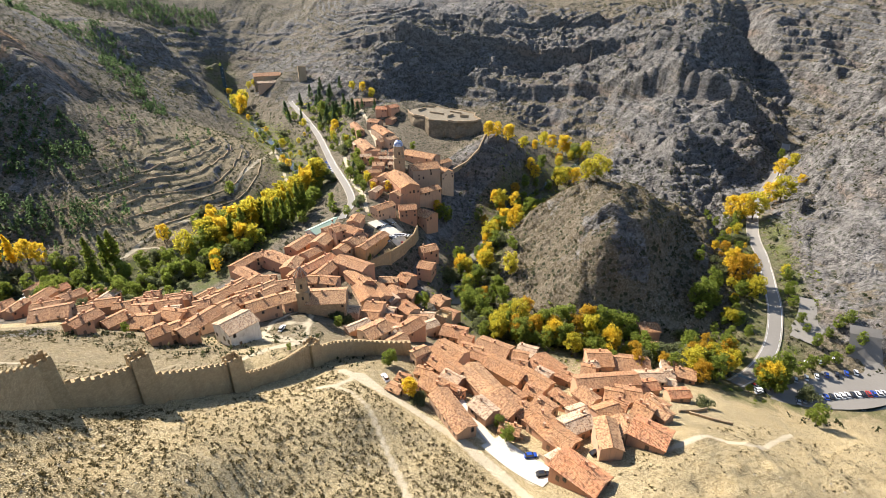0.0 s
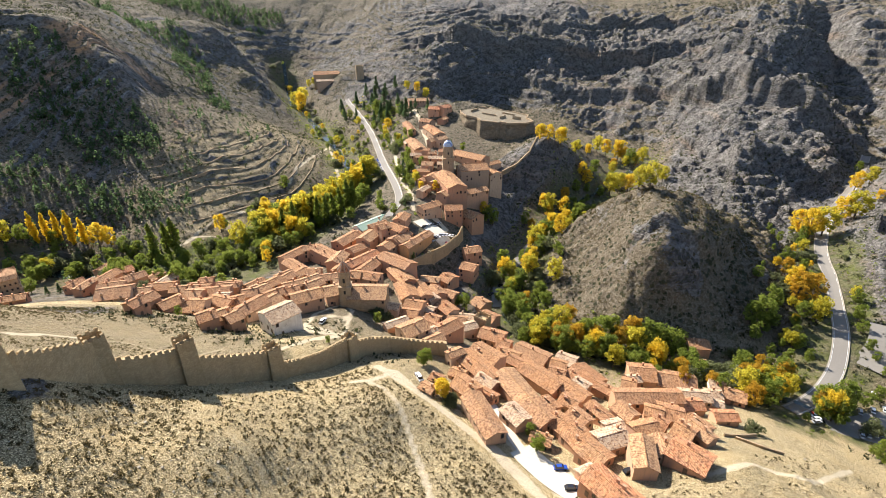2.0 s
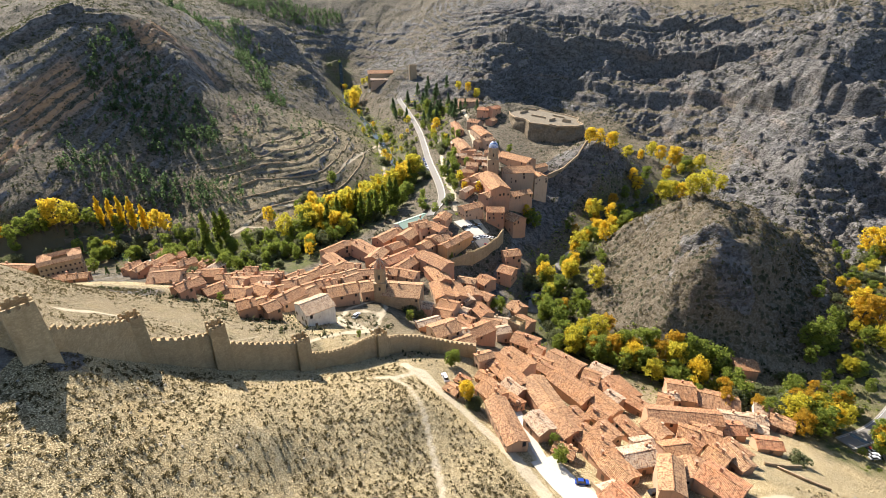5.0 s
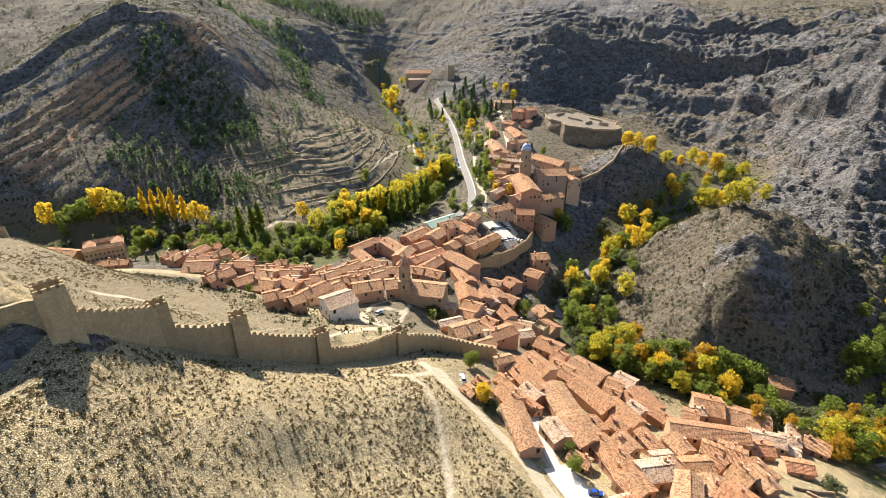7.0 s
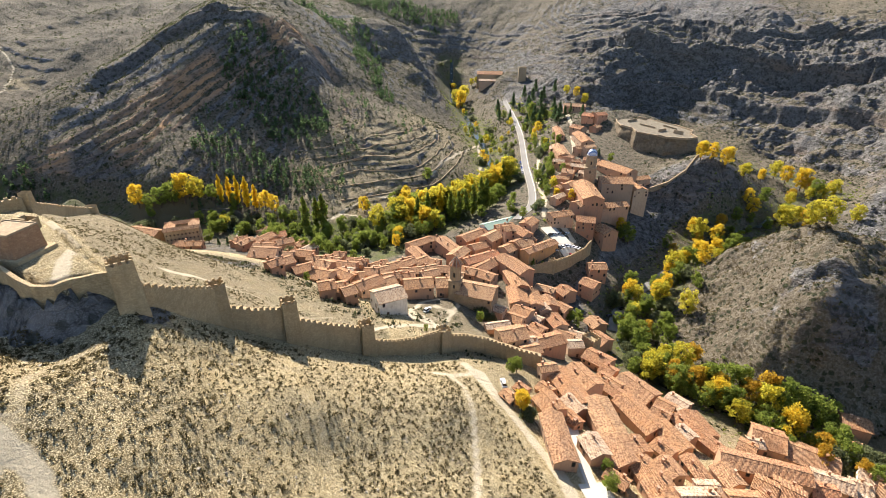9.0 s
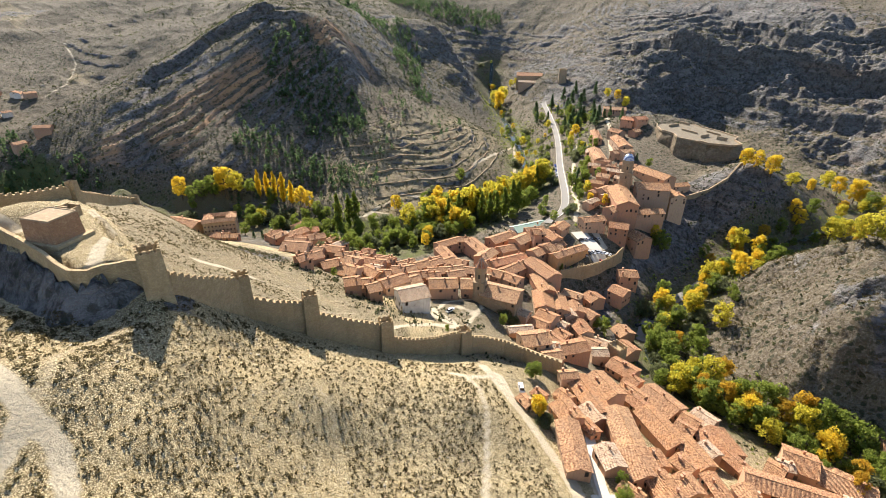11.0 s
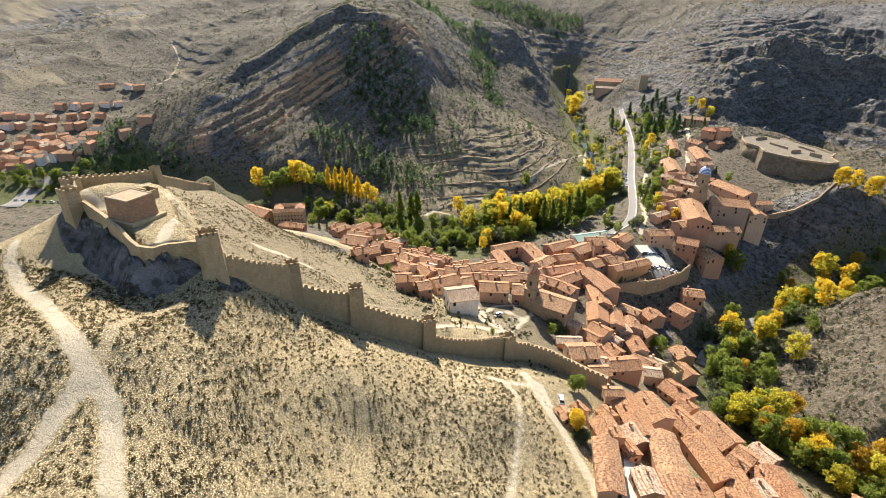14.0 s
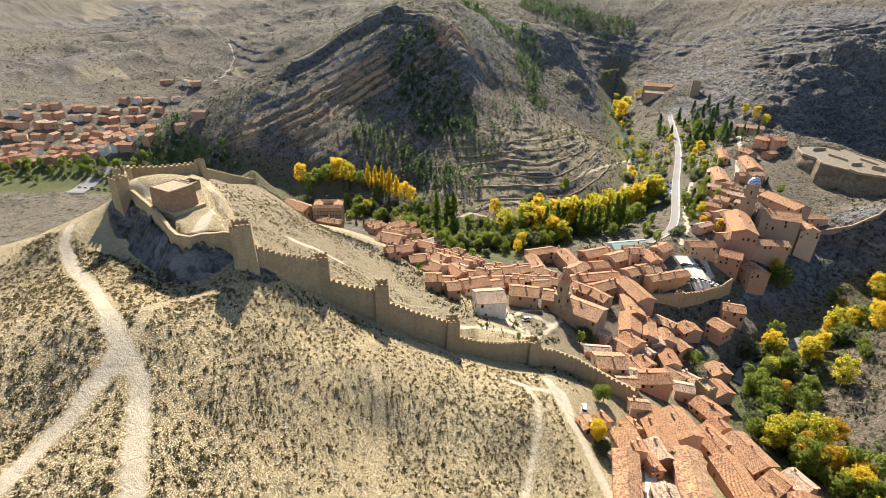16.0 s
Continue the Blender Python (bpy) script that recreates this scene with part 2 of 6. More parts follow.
def ground(x, y):
    """The height of the land with its gullies, ledges and crags; notes the beds of rock on the way."""
    x, y = np.atleast_1d(np.asarray(x, float)), np.atleast_1d(np.asarray(y, float))
    z, free = landform(x, y), wild(x, y)
    far = step(150, 420, np.hypot(x + 10, y - 60))
    massif = (1 - step(110, 330, near_line(x, y, [(40, 790), (180, 740), (290, 600), (330, 680), (420, 520)]))) * step(10, 60, near_line(x, y, RIVER_GORGE) - 10)
    face = 1 - step(70, 150, near_line(x, y, [(-450, 245), (-415, 290), (-385, 340), (-395, 395)]))
    knoll = 1 - step(40, 110, near_line(x, y, [(80, 290), (140, 300), (230, 440)]))
    shelf = 1 - step(80, 170, near_line(x, y, [(290, 330), (420, 440)]))
    back = (1 - step(90, 260, near_line(x, y, [(-420, 760), (-330, 960), (-200, 930), (-80, 840), (20, 920)]))) * step(60, 120, near_line(x, y, MONASTERY))
    z = z + free * back * (5.0 * fbm(x, y, 80, 4, 23, True) - 3.0 * fbm(x, y, 26, 4, 24, True))
    z = z + free * ((0.6 + 1.4 * far) * fbm(x, y, 34, 5, 3, True) + 8.0 * far * fbm(x, y, 170, 5, 9, True) + 26.0 * step(560, 800, -x) * step(60, 180, near_line(x, y, [(-560, 180), (-640, 130), (-760, 150), (-840, 330)])) * fbm(x, y, 330, 4, 68, True))
    z = z + free * (massif * (22.0 * fbm(x, y, 130, 3, 13, True) - 8.0 * fbm(x, y, 60, 4, 15, True) + 4.0 * fbm(x, y, 24, 4, 14, True) - 3.2 * fbm(x, y, 13, 3, 16, True) + 1.6 * fbm(x, y, 5, 2, 18)) + (knoll + shelf) * (-4.6 * fbm(x, y, 44, 5, 17, True) - 2.4 * fbm(x, y, 11, 3, 19, True)))
    for line, drop, reach_of in SCARPS:
        line = along([(p[0], p[1]) for p in line], 1e6)
        s = beside(x, y, line) + 7.0 * fbm(x, y, 40, 4, 63) + 2.0 * fbm(x, y, 9, 2, 64)
        z = z + drop * (0.5 * np.tanh(s / 2.2)) * np.exp(-np.abs(s) / (0.45 * reach_of)) * (0.45 + 0.55 * step(-0.4, 0.3, fbm(x, y, 60, 2, 65)))
    z = z - 34.0 * step(30, 120, landform(x, y)) * np.exp(-(near_line(x, y, SLOT) / (16.0 + 5.0 * fbm(x, y, 40, 2, 66))) ** 2)
    # beds of limestone break the slopes into ledges; on the dark face they dip to the west
    bend = (9.0 - 5.0 * face) * fbm(x, y, 110, 4, 31) + (3.0 - 1.6 * face) * fbm(x, y, 30, 3, 33)
    ledge = 11.0 - 4.6 * step(0.2, 0.6, face) + 4.0 * (1 - step(0.2, 0.6, face)) * fbm(x, y, 150, 2, 21)
    dip = z - 0.46 * face * (0.3 * x + 0.95 * y + 12)
    bed = (dip + bend) / ledge
    saw = bed - np.floor(bed)
    crag = free * far * np.clip((0.5 + 0.35 * step(-26, -18, dip) * (1 - step(-6, 2, dip))) * face + 0.42 * massif + 0.4 * back + 0.5 * shelf + 0.35 * knoll + 0.45 * step(0.1, 0.6, fbm(x, y, 240, 3, 41)), 0, 1)
    broken = (0.2 + 0.8 * step(-0.3, 0.25, fbm(x, y, 46, 4, 43))) * (0.55 + 0.45 * step(-0.4, 0.2, fbm(x, y, 12, 3, 44)))
    BEDS["ochre"] = face * step(-34, -26, dip) * (1 - step(-4, 4, dip)) * step(-0.25, 0.15, fbm(x, y, 60, 3, 45))
    BEDS["bed"], BEDS["cliff"] = bed, crag * broken * step(0.5, 0.65, saw) * (1 - step(0.9, 1.0, saw))
    rim = near_line(x, y, CASTLE_RING + CASTLE_RING[:1])
    core = inside(x, y, CASTLE_RING)
    z = np.where(core, z, np.maximum(z, 108.2 + 2.2 * fbm(x, y, 7, 4, 55) - 1.75 * rim - 0.12 * np.maximum(-x - 130, 0) - 0.8 * np.maximum(12 - np.hypot(x + 91, y - 68), 0)))
    z = np.where(core, z + np.maximum(109.2 - 0.12 * np.maximum(-x - 130, 0) - z, 0) * step(0, 2.5, rim), z)
    sandy = 1 - step(6, 22, near_line(x, y, [(72, 84), (92, 104), (118, 112), (140, 118), (158, 126)]))
    terrace = 1 - step(10, 60, near_line(x, y, [(-225, 340), (-240, 400), (-215, 470), (-225, 540)]))
    shelves = z / 4.0 + 0.5 * fbm(x, y, 60, 2, 47)
    z = z + free * terrace * 2.4 * (step(0.7, 0.98, shelves - np.floor(shelves)) - (shelves - np.floor(shelves))) * 0.75 * step(-0.3, 0.3, fbm(x, y, 34, 3, 49))
    return z + crag * broken * ledge * (step(0.6, 0.92, saw) - saw) * 0.9 + free * 0.3 * fbm(x, y, 5, 3, 51) + free * knoll * 1.6 * fbm(x, y, 6, 3, 52, True) + sandy * (2.4 * fbm(x, y, 22, 4, 53, True) + 0.9 * fbm(x, y, 6, 3, 54, True))


gx = np.interp(np.arange(940), [0, 20, 85, 190, 660, 860, 939], [-2700, -1600, -900, -470, 270, 600, 1500])
gy = np.interp(np.arange(900), [0, 30, 60, 420, 800, 899], [-1000, -250, -40, 460, 1020, 1800])
GX, GY = np.meshgrid(gx, gy)
GZ = ground(GX, GY)
BED_MAP, CLIFF_MAP, OCHRE_MAP = BEDS["bed"], BEDS["cliff"], BEDS["ochre"]


def height(x, y):
    """The height of the ground sheet itself at one place."""
    i = min(max(int(np.searchsorted(gx, x)) - 1, 0), len(gx) - 2)
    j = min(max(int(np.searchsorted(gy, y)) - 1, 0), len(gy) - 2)
    u, v = (x - gx[i]) / (gx[i + 1] - gx[i]), (y - gy[j]) / (gy[j + 1] - gy[j])
    return float((GZ[j, i] * (1 - u) + GZ[j, i + 1] * u) * (1 - v) + (GZ[j + 1, i] * (1 - u) + GZ[j + 1, i + 1] * u) * v)


def sheet(name, xs, ys, zs, mat):
    me = bpy.data.meshes.new(name)
    ny, nx = xs.shape
    k = np.arange(nx * ny).reshape(ny, nx)
    quads = np.stack([k[:-1, :-1], k[:-1, 1:], k[1:, 1:], k[1:, :-1]], -1).reshape(-1, 4)
    me.vertices.add(nx * ny)
    me.vertices.foreach_set("co", np.stack([xs, ys, zs], -1).ravel())
    me.loops.add(quads.size)
    me.loops.foreach_set("vertex_index", quads.ravel())
    me.polygons.add(len(quads))
    me.polygons.foreach_set("loop_start", np.arange(len(quads)) * 4)
    me.polygons.foreach_set("use_smooth", np.ones(len(quads), bool))
    me.update(calc_edges=True)
    me.materials.append(mat)
    return new(name, me)


# ---- materials ----
def shader(name, rough=0.9, spec=0.3):
    mat = bpy.data.materials.new(name)
    mat.use_nodes = True
    tree = mat.node_tree
    bsdf = tree.nodes["Principled BSDF"]
    bsdf.inputs["Roughness"].default_value = rough
    bsdf.inputs["Specular IOR Level"].default_value = spec
    return mat, tree, bsdf


class Net:
    """Short ways to write a node tree."""

    def __init__(self, tree):
        self.tree = tree

    def node(self, kind):
        return self.tree.nodes.new(kind)

    def put(self, a, b):
        if isinstance(a, (int, float)):
            b.default_value = a
        elif isinstance(a, tuple):
            b.default_value = (*a, 1.0) if len(a) == 3 and b.type == "RGBA" else a
        else:
            self.tree.links.new(a, b)

    def coords(self, kind="Object", scale=(1, 1, 1)):
        m = self.node("ShaderNodeMapping")
        m.inputs["Scale"].default_value = scale
        self.tree.links.new(self.node("ShaderNodeTexCoord").outputs[kind], m.inputs["Vector"])
        return m.outputs[0]

    def noise(self, vector, scale, detail=4.0, rough=0.6, distort=0.0):
        n = self.node("ShaderNodeTexNoise")
        self.tree.links.new(vector, n.inputs["Vector"])
        for key, value in (("Scale", scale), ("Detail", detail), ("Roughness", rough), ("Distortion", distort)):
            n.inputs[key].default_value = value
        return n.outputs["Fac"]

    def cells(self, vector, scale, feature="F1", out="Distance"):
        n = self.node("ShaderNodeTexVoronoi")
        n.feature = feature
        self.tree.links.new(vector, n.inputs["Vector"])
        n.inputs["Scale"].default_value = scale
        return n.outputs[out]

    def ramp(self, fac, *stops):
        n = self.node("ShaderNodeValToRGB")
        self.put(fac, n.inputs[0])
        band = n.color_ramp
        while len(band.elements) < len(stops):
            band.elements.new(0.5)
        for e, (at, colour) in zip(band.elements, stops):
            e.position, e.color = at, (*colour, 1.0) if isinstance(colour, tuple) else (colour, colour, colour, 1.0)
        return n.outputs[0]

    def mix(self, fac, a, b, how="MIX"):
        n = self.node("ShaderNodeMix")
        n.data_type, n.blend_type = "RGBA", how
        self.put(fac, n.inputs[0])
        self.put(a, n.inputs[6])
        self.put(b, n.inputs[7])
        return n.outputs[2]

    def maths(self, how, a, b=0.0, c=0.0):
        n = self.node("ShaderNodeMath")
        n.operation = how
        self.put(a, n.inputs[0])
        self.put(b, n.inputs[1])
        self.put(c, n.inputs[2])
        return n.outputs[0]

    def mask(self, name):
        n = self.node("ShaderNodeAttribute")
        n.attribute_name = name
        return n.outputs["Fac"]

    def random(self):
        return self.node("ShaderNodeObjectInfo").outputs["Random"]

    def bump(self, bsdf, heights, distance, strength=1.0):
        n = self.node("ShaderNodeBump")
        n.inputs["Distance"].default_value, n.inputs["Strength"].default_value = distance, strength
        self.put(heights, n.inputs["Height"])
        self.tree.links.new(n.outputs[0], bsdf.inputs["Normal"])


def land_material():
    mat, tree, bsdf = shader("land", 0.95, 0.15)
    w = Net(tree)
    p = w.coords("Object")
    broad, middle, fine = w.noise(p, 0.018, 5), w.noise(p, 0.11, 5), w.noise(p, 0.9, 5, 0.65)
    grit = w.noise(p, 3.6, 3, 0.8)
    soil = w.ramp(broad, (0.3, (0.275, 0.192, 0.083)), (0.5, (0.355, 0.259, 0.124)), (0.72, (0.42, 0.325, 0.172)))
    soil = w.mix(w.ramp(middle, (0.35, 0.0), (0.68, 1.0)), soil, (0.19, 0.148, 0.08))
    soil = w.mix(w.ramp(fine, (0.45, 0.0), (0.75, 0.75)), soil, (0.47, 0.385, 0.235))
    soil = w.mix(w.ramp(grit, (0.37, 0.9), (0.49, 0.0)), soil, (0.085, 0.064, 0.031))
    soil = w.mix(w.ramp(grit, (0.51, 0.0), (0.61, 0.95)), soil, (0.80, 0.655, 0.39))
    # dry tufts on the slopes
    tuft = w.ramp(w.cells(p, 1.1), (0.14, 1.0), (0.36, 0.0))
    soil = w.mix(w.maths("MULTIPLY", tuft, w.ramp(w.noise(p, 0.05, 3), (0.38, 0.1), (0.6, 0.85))), soil, (0.165, 0.13, 0.062))
    # far scrub: dark bushes over brown ground
    brown = w.mix(w.ramp(middle, (0.35, 0.0), (0.7, 1.0)), (0.09, 0.07, 0.043), (0.15, 0.119, 0.078))
    brown = w.mix(w.ramp(fine, (0.45, 0.0), (0.66, 0.85)), brown, (0.245, 0.21, 0.16))
    brown = w.mix(w.ramp(grit, (0.38, 0.7), (0.5, 0.0)), brown, (0.055, 0.047, 0.03))
    bush = w.ramp(w.maths("ADD", w.cells(p, 0.26), w.maths("MULTIPLY", w.maths("SUBTRACT", fine, 0.5), 0.5)), (0.26, 1.0), (0.38, 0.0))
    bush = w.maths("MULTIPLY", bush, w.ramp(w.noise(p, 0.016, 4), (0.34, 0.5), (0.55, 1.0)))
    clump = w.ramp(w.maths("ADD", w.cells(p, 0.105), w.maths("MULTIPLY", w.maths("SUBTRACT", fine, 0.5), 0.5)), (0.16, 1.0), (0.26, 0.0))
    bush = w.maths("MAXIMUM", bush, w.maths("MULTIPLY", clump, w.ramp(w.noise(p, 0.009, 4), (0.42, 0.0), (0.55, 0.95))))
    brown = w.mix(bush, brown, (0.036, 0.04, 0.02))
    base = w.mix(w.mask("scrub"), soil, brown)
    # limestone in beds, cracked and stained
    place = w.node("ShaderNodeSeparateXYZ")
    tree.links.new(p, place.inputs[0])
    along_bed = w.node("ShaderNodeCombineXYZ")
    w.put(w.maths("MULTIPLY", place.outputs[0], 0.03), along_bed.inputs[0])
    w.put(w.maths("MULTIPLY", place.outputs[1], 0.03), along_bed.inputs[1])
    w.put(w.maths("ADD", w.maths("MULTIPLY", w.mask("bed"), 2.6), w.maths("MULTIPLY", w.noise(p, 0.05, 4), 1.6)), along_bed.inputs[2])
    strata = w.noise(along_bed.outputs[0], 1.0, 7, 0.75, 0.3)
    stone = w.ramp(strata, (0.3, (0.05, 0.045, 0.04)), (0.46, (0.105, 0.096, 0.088)), (0.58, (0.17, 0.157, 0.143)), (0.74, (0.33, 0.308, 0.28)))
    stone = w.mix(w.ramp(grit, (0.5, 0.0), (0.62, 0.6)), stone, (0.36, 0.337, 0.305))
    stone = w.mix(w.ramp(w.noise(along_bed.outputs[0], 0.35, 3), (0.54, 0.0), (0.70, 0.4)), stone, (0.24, 0.155, 0.095))
    flake = w.cells(w.coords("Object", (1, 1, 1.7)), 0.28, "DISTANCE_TO_EDGE")
    crack = w.ramp(flake, (0.0, 0.8), (0.05, 0.0))
    crack = w.maths("MULTIPLY", crack, w.ramp(w.noise(p, 0.06, 3), (0.48, 0.0), (0.66, 0.7)))
    stone = w.mix(crack, stone, (0.045, 0.042, 0.038))
    stone = w.mix(w.ramp(w.noise(p, 0.22, 6, 0.75, 0.6), (0.4, 0.85), (0.5, 0.0)), stone, (0.05, 0.046, 0.041))
    stone = w.mix(w.maths("MULTIPLY", w.mask("ochre"), w.ramp(w.noise(along_bed.outputs[0], 0.8, 5, 0.7), (0.4, 0.3), (0.58, 1.0))), stone, w.mix(fine, (0.36, 0.19, 0.09), (0.52, 0.32, 0.17)))
    stone = w.mix(w.maths("MULTIPLY", bush, 0.6), stone, (0.034, 0.038, 0.02))
    rocky = w.maths("ADD", w.maths("ADD", w.mask("rock"), w.maths("MULTIPLY", w.mask("cliff"), 0.8)), w.maths("MULTIPLY", w.maths("SUBTRACT", w.noise(p, 0.07, 7, 0.75), 0.5), 1.3))
    base = w.mix(w.ramp(rocky, (0.38, 0.0), (0.52, 1.0)), base, stone)
    grass = w.mix(w.noise(p, 0.4, 4), (0.055, 0.075, 0.022), (0.12, 0.115, 0.04))
    base = w.mix(w.ramp(w.maths("ADD", w.mask("green"), w.maths("MULTIPLY", w.maths("SUBTRACT", middle, 0.5), 0.7)), (0.4, 0.0), (0.65, 1.0)), base, grass)
    plough = w.mix(middle, (0.10, 0.085, 0.045), (0.15, 0.12, 0.065))
    base = w.mix(w.mask("field"), base, plough)
    pale = w.mix(fine, (0.48, 0.40, 0.275), (0.62, 0.53, 0.38))
    pale = w.mix(w.ramp(middle, (0.4, 0.0), (0.7, 0.5)), pale, (0.38, 0.31, 0.205))
    worn = w.maths("ADD", w.mask("track"), w.maths("MULTIPLY", w.maths("SUBTRACT", w.noise(p, 0.55, 4), 0.5), 0.22))
    base = w.mix(w.ramp(worn, (0.30, 0.0), (0.62, 0.9)), base, pale)
    w.put(base, bsdf.inputs["Base Color"])
    relief = w.maths("ADD", w.maths("ADD", w.maths("MULTIPLY", w.noise(p, 0.25, 9, 0.76), 2.3), w.maths("MULTIPLY", grit, 0.18)), w.maths("MULTIPLY", w.maths("ADD", strata, w.maths("MINIMUM", flake, 0.25)), w.maths("MULTIPLY", w.mask("rock"), 3.2)))
    w.bump(bsdf, relief, 1.0, 0.9)
    return mat


def masonry(name, dark, light, size=2.2):
    mat, tree, bsdf = shader(name, 0.92, 0.2)
    w = Net(tree)
    p = w.coords("Object", (1, 1, 1.6))
    tone = w.mix(w.ramp(w.noise(p, 0.3, 6, 0.75), (0.3, 0.0), (0.7, 1.0)), dark, light)
    tone = w.mix(w.ramp(w.cells(p, size, "F1", "Color"), (0.2, 0.0), (0.8, 0.65)), tone, tuple(c * 0.72 for c in dark))
    joint = w.ramp(w.cells(p, size, "DISTANCE_TO_EDGE"), (0.0, 1.0), (0.07, 0.0))
    tone = w.mix(w.maths("MULTIPLY", joint, 0.55), tone, tuple(c * 0.55 for c in dark))
    tone = w.mix(w.maths("MULTIPLY", w.random(), 0.25), tone, light)
    stain = w.ramp(w.noise(w.coords("Object", (0.6, 0.6, 0.12)), 1.0, 5), (0.5, 0.0), (0.72, 0.5))
    w.put(w.mix(stain, tone, tuple(c * 0.6 for c in dark)), bsdf.inputs["Base Color"])
    w.bump(bsdf, w.maths("SUBTRACT", w.noise(p, 3.0, 6, 0.7), joint), 0.08)
    return mat


def plaster(name, *tones):
    mat, tree, bsdf = shader(name, 0.9, 0.2)
    w = Net(tree)
    p = w.coords("Object")
    n = len(tones) - 1
    tone = w.ramp(w.random(), *[(k / max(n, 1), c) for k, c in enumerate(tones)])
    tone = w.mix(w.ramp(w.noise(p, 0.4, 6, 0.7), (0.42, 0.0), (0.7, 0.6)), tone, w.mix(0.5, tone, (0.30, 0.22, 0.15)))
    streak = w.ramp(w.noise(w.coords("Object", (1.4, 1.4, 0.14)), 1.0, 5), (0.52, 0.0), (0.75, 0.5))
    tone = w.mix(streak, tone, (0.22, 0.15, 0.10))
    bare = w.ramp(w.noise(p, 0.22, 5, 0.75), (0.6, 0.0), (0.66, 0.8))
    w.put(w.mix(bare, tone, (0.27, 0.20, 0.14)), bsdf.inputs["Base Color"])
    w.bump(bsdf, w.noise(p, 2.5, 6, 0.7), 0.05)
    return mat


def roof_tiles(name, *tones):
    mat, tree, bsdf = shader(name, 0.9, 0.2)
    w = Net(tree)
    p = w.coords("Object")
    n = len(tones) - 1
    tone = w.ramp(w.random(), *[(k / max(n, 1), c) for k, c in enumerate(tones)])
    patch = w.ramp(w.noise(p, 0.28, 6, 0.72), (0.40, 0.0), (0.62, 0.95))
    tone = w.mix(patch, tone, w.mix(0.6, tone, (0.25, 0.17, 0.115)))
    single = w.cells(w.coords("Object", (3.4, 2.4, 2.4)), 1.0, "F1", "Color")
    tone = w.mix(w.ramp(single, (0.2, 0.9), (0.48, 0.0)), tone, (0.13, 0.055, 0.028))
    tone = w.mix(w.ramp(single, (0.58, 0.0), (0.82, 0.6)), tone, (0.64, 0.39, 0.20))
    moss = w.ramp(w.noise(p, 0.9, 5, 0.7), (0.6, 0.0), (0.75, 0.5))
    tone = w.mix(moss, tone, (0.20, 0.165, 0.105))
    row = w.node("ShaderNodeTexWave")
    row.wave_type, row.bands_direction = "BANDS", "X"
    tree.links.new(p, row.inputs["Vector"])
    for key, value in (("Scale", 0.9), ("Distortion", 1.2), ("Detail", 2.0), ("Detail Scale", 1.2)):
        row.inputs[key].default_value = value
    w.put(w.mix(w.maths("MULTIPLY", w.ramp(row.outputs["Fac"], (0.0, 1.0), (0.45, 0.0)), 0.5), tone, (0.15, 0.075, 0.04)), bsdf.inputs["Base Color"])
    w.bump(bsdf, w.maths("ADD", row.outputs["Fac"], w.noise(p, 2.0, 5, 0.7)), 0.09)
    return mat


def plain(name, colour, rough=0.7, metal=0.0, spread_of=0.0, spec=0.4):
    mat, tree, bsdf = shader(name, rough, spec)
    w = Net(tree)
    bsdf.inputs["Metallic"].default_value = metal
    tone = w.mix(w.ramp(w.noise(w.coords("Object"), 1.3, 5, 0.7), (0.35, 0.0), (0.7, 0.45)), colour, tuple(c * 0.66 for c in colour))
    if spread_of:
        tone = w.mix(w.maths("MULTIPLY", w.random(), spread_of), tone, tuple(min(c * 1.8 + 0.03, 1) for c in colour))
    w.put(tone, bsdf.inputs["Base Color"])
    return mat


def foliage(name, dark, light):
    mat, tree, bsdf = shader(name, 0.75, 0.15)
    w = Net(tree)
    isle = w.node("ShaderNodeNewGeometry").outputs["Random Per Island"]
    tone = w.mix(isle, dark, light)
    tone = w.mix(w.maths("MULTIPLY", w.random(), 0.25), tone, tuple(c * 0.6 for c in dark))
    w.put(tone, bsdf.inputs["Base Color"])
    thin = w.node("ShaderNodeBsdfTranslucent")
    w.put(w.mix(0.25, tone, light), thin.inputs["Color"])
    both = w.node("ShaderNodeMixShader")
    both.inputs[0].default_value = 0.66
    tree.links.new(bsdf.outputs[0], both.inputs[1])
    tree.links.new(thin.outputs[0], both.inputs[2])
    tree.links.new(both.outputs[0], tree.nodes["Material Output"].inputs["Surface"])
    return mat


LAND = land_material()
STONE = masonry("rubble_stone", (0.41, 0.295, 0.155), (0.58, 0.44, 0.25))
KEEP = masonry("red_rubble", (0.34, 0.19, 0.105), (0.46, 0.29, 0.17), 1.6)
ASHLAR = masonry("ashlar", (0.36, 0.255, 0.15), (0.48, 0.36, 0.225), 1.2)
CLIFF = masonry("cliff_rock", (0.12, 0.092, 0.065), (0.21, 0.165, 0.12), 0.35)
FORT_ROCK = masonry("pale_cliff_rock", (0.15, 0.112, 0.07), (0.27, 0.205, 0.13), 0.5)
DRYSTONE = masonry("dry_stone", (0.15, 0.125, 0.085), (0.27, 0.22, 0.15), 1.8)
PLASTER = plaster("house_plaster", (0.48, 0.245, 0.14), (0.53, 0.31, 0.18), (0.50, 0.265, 0.155), (0.57, 0.40, 0.26), (0.44, 0.20, 0.11), (0.40, 0.28, 0.185))
WHITE = plaster("white_plaster", (0.70, 0.63, 0.52), (0.76, 0.71, 0.62))
ORANGE = plaster("ochre_plaster", (0.55, 0.28, 0.11), (0.52, 0.31, 0.15))
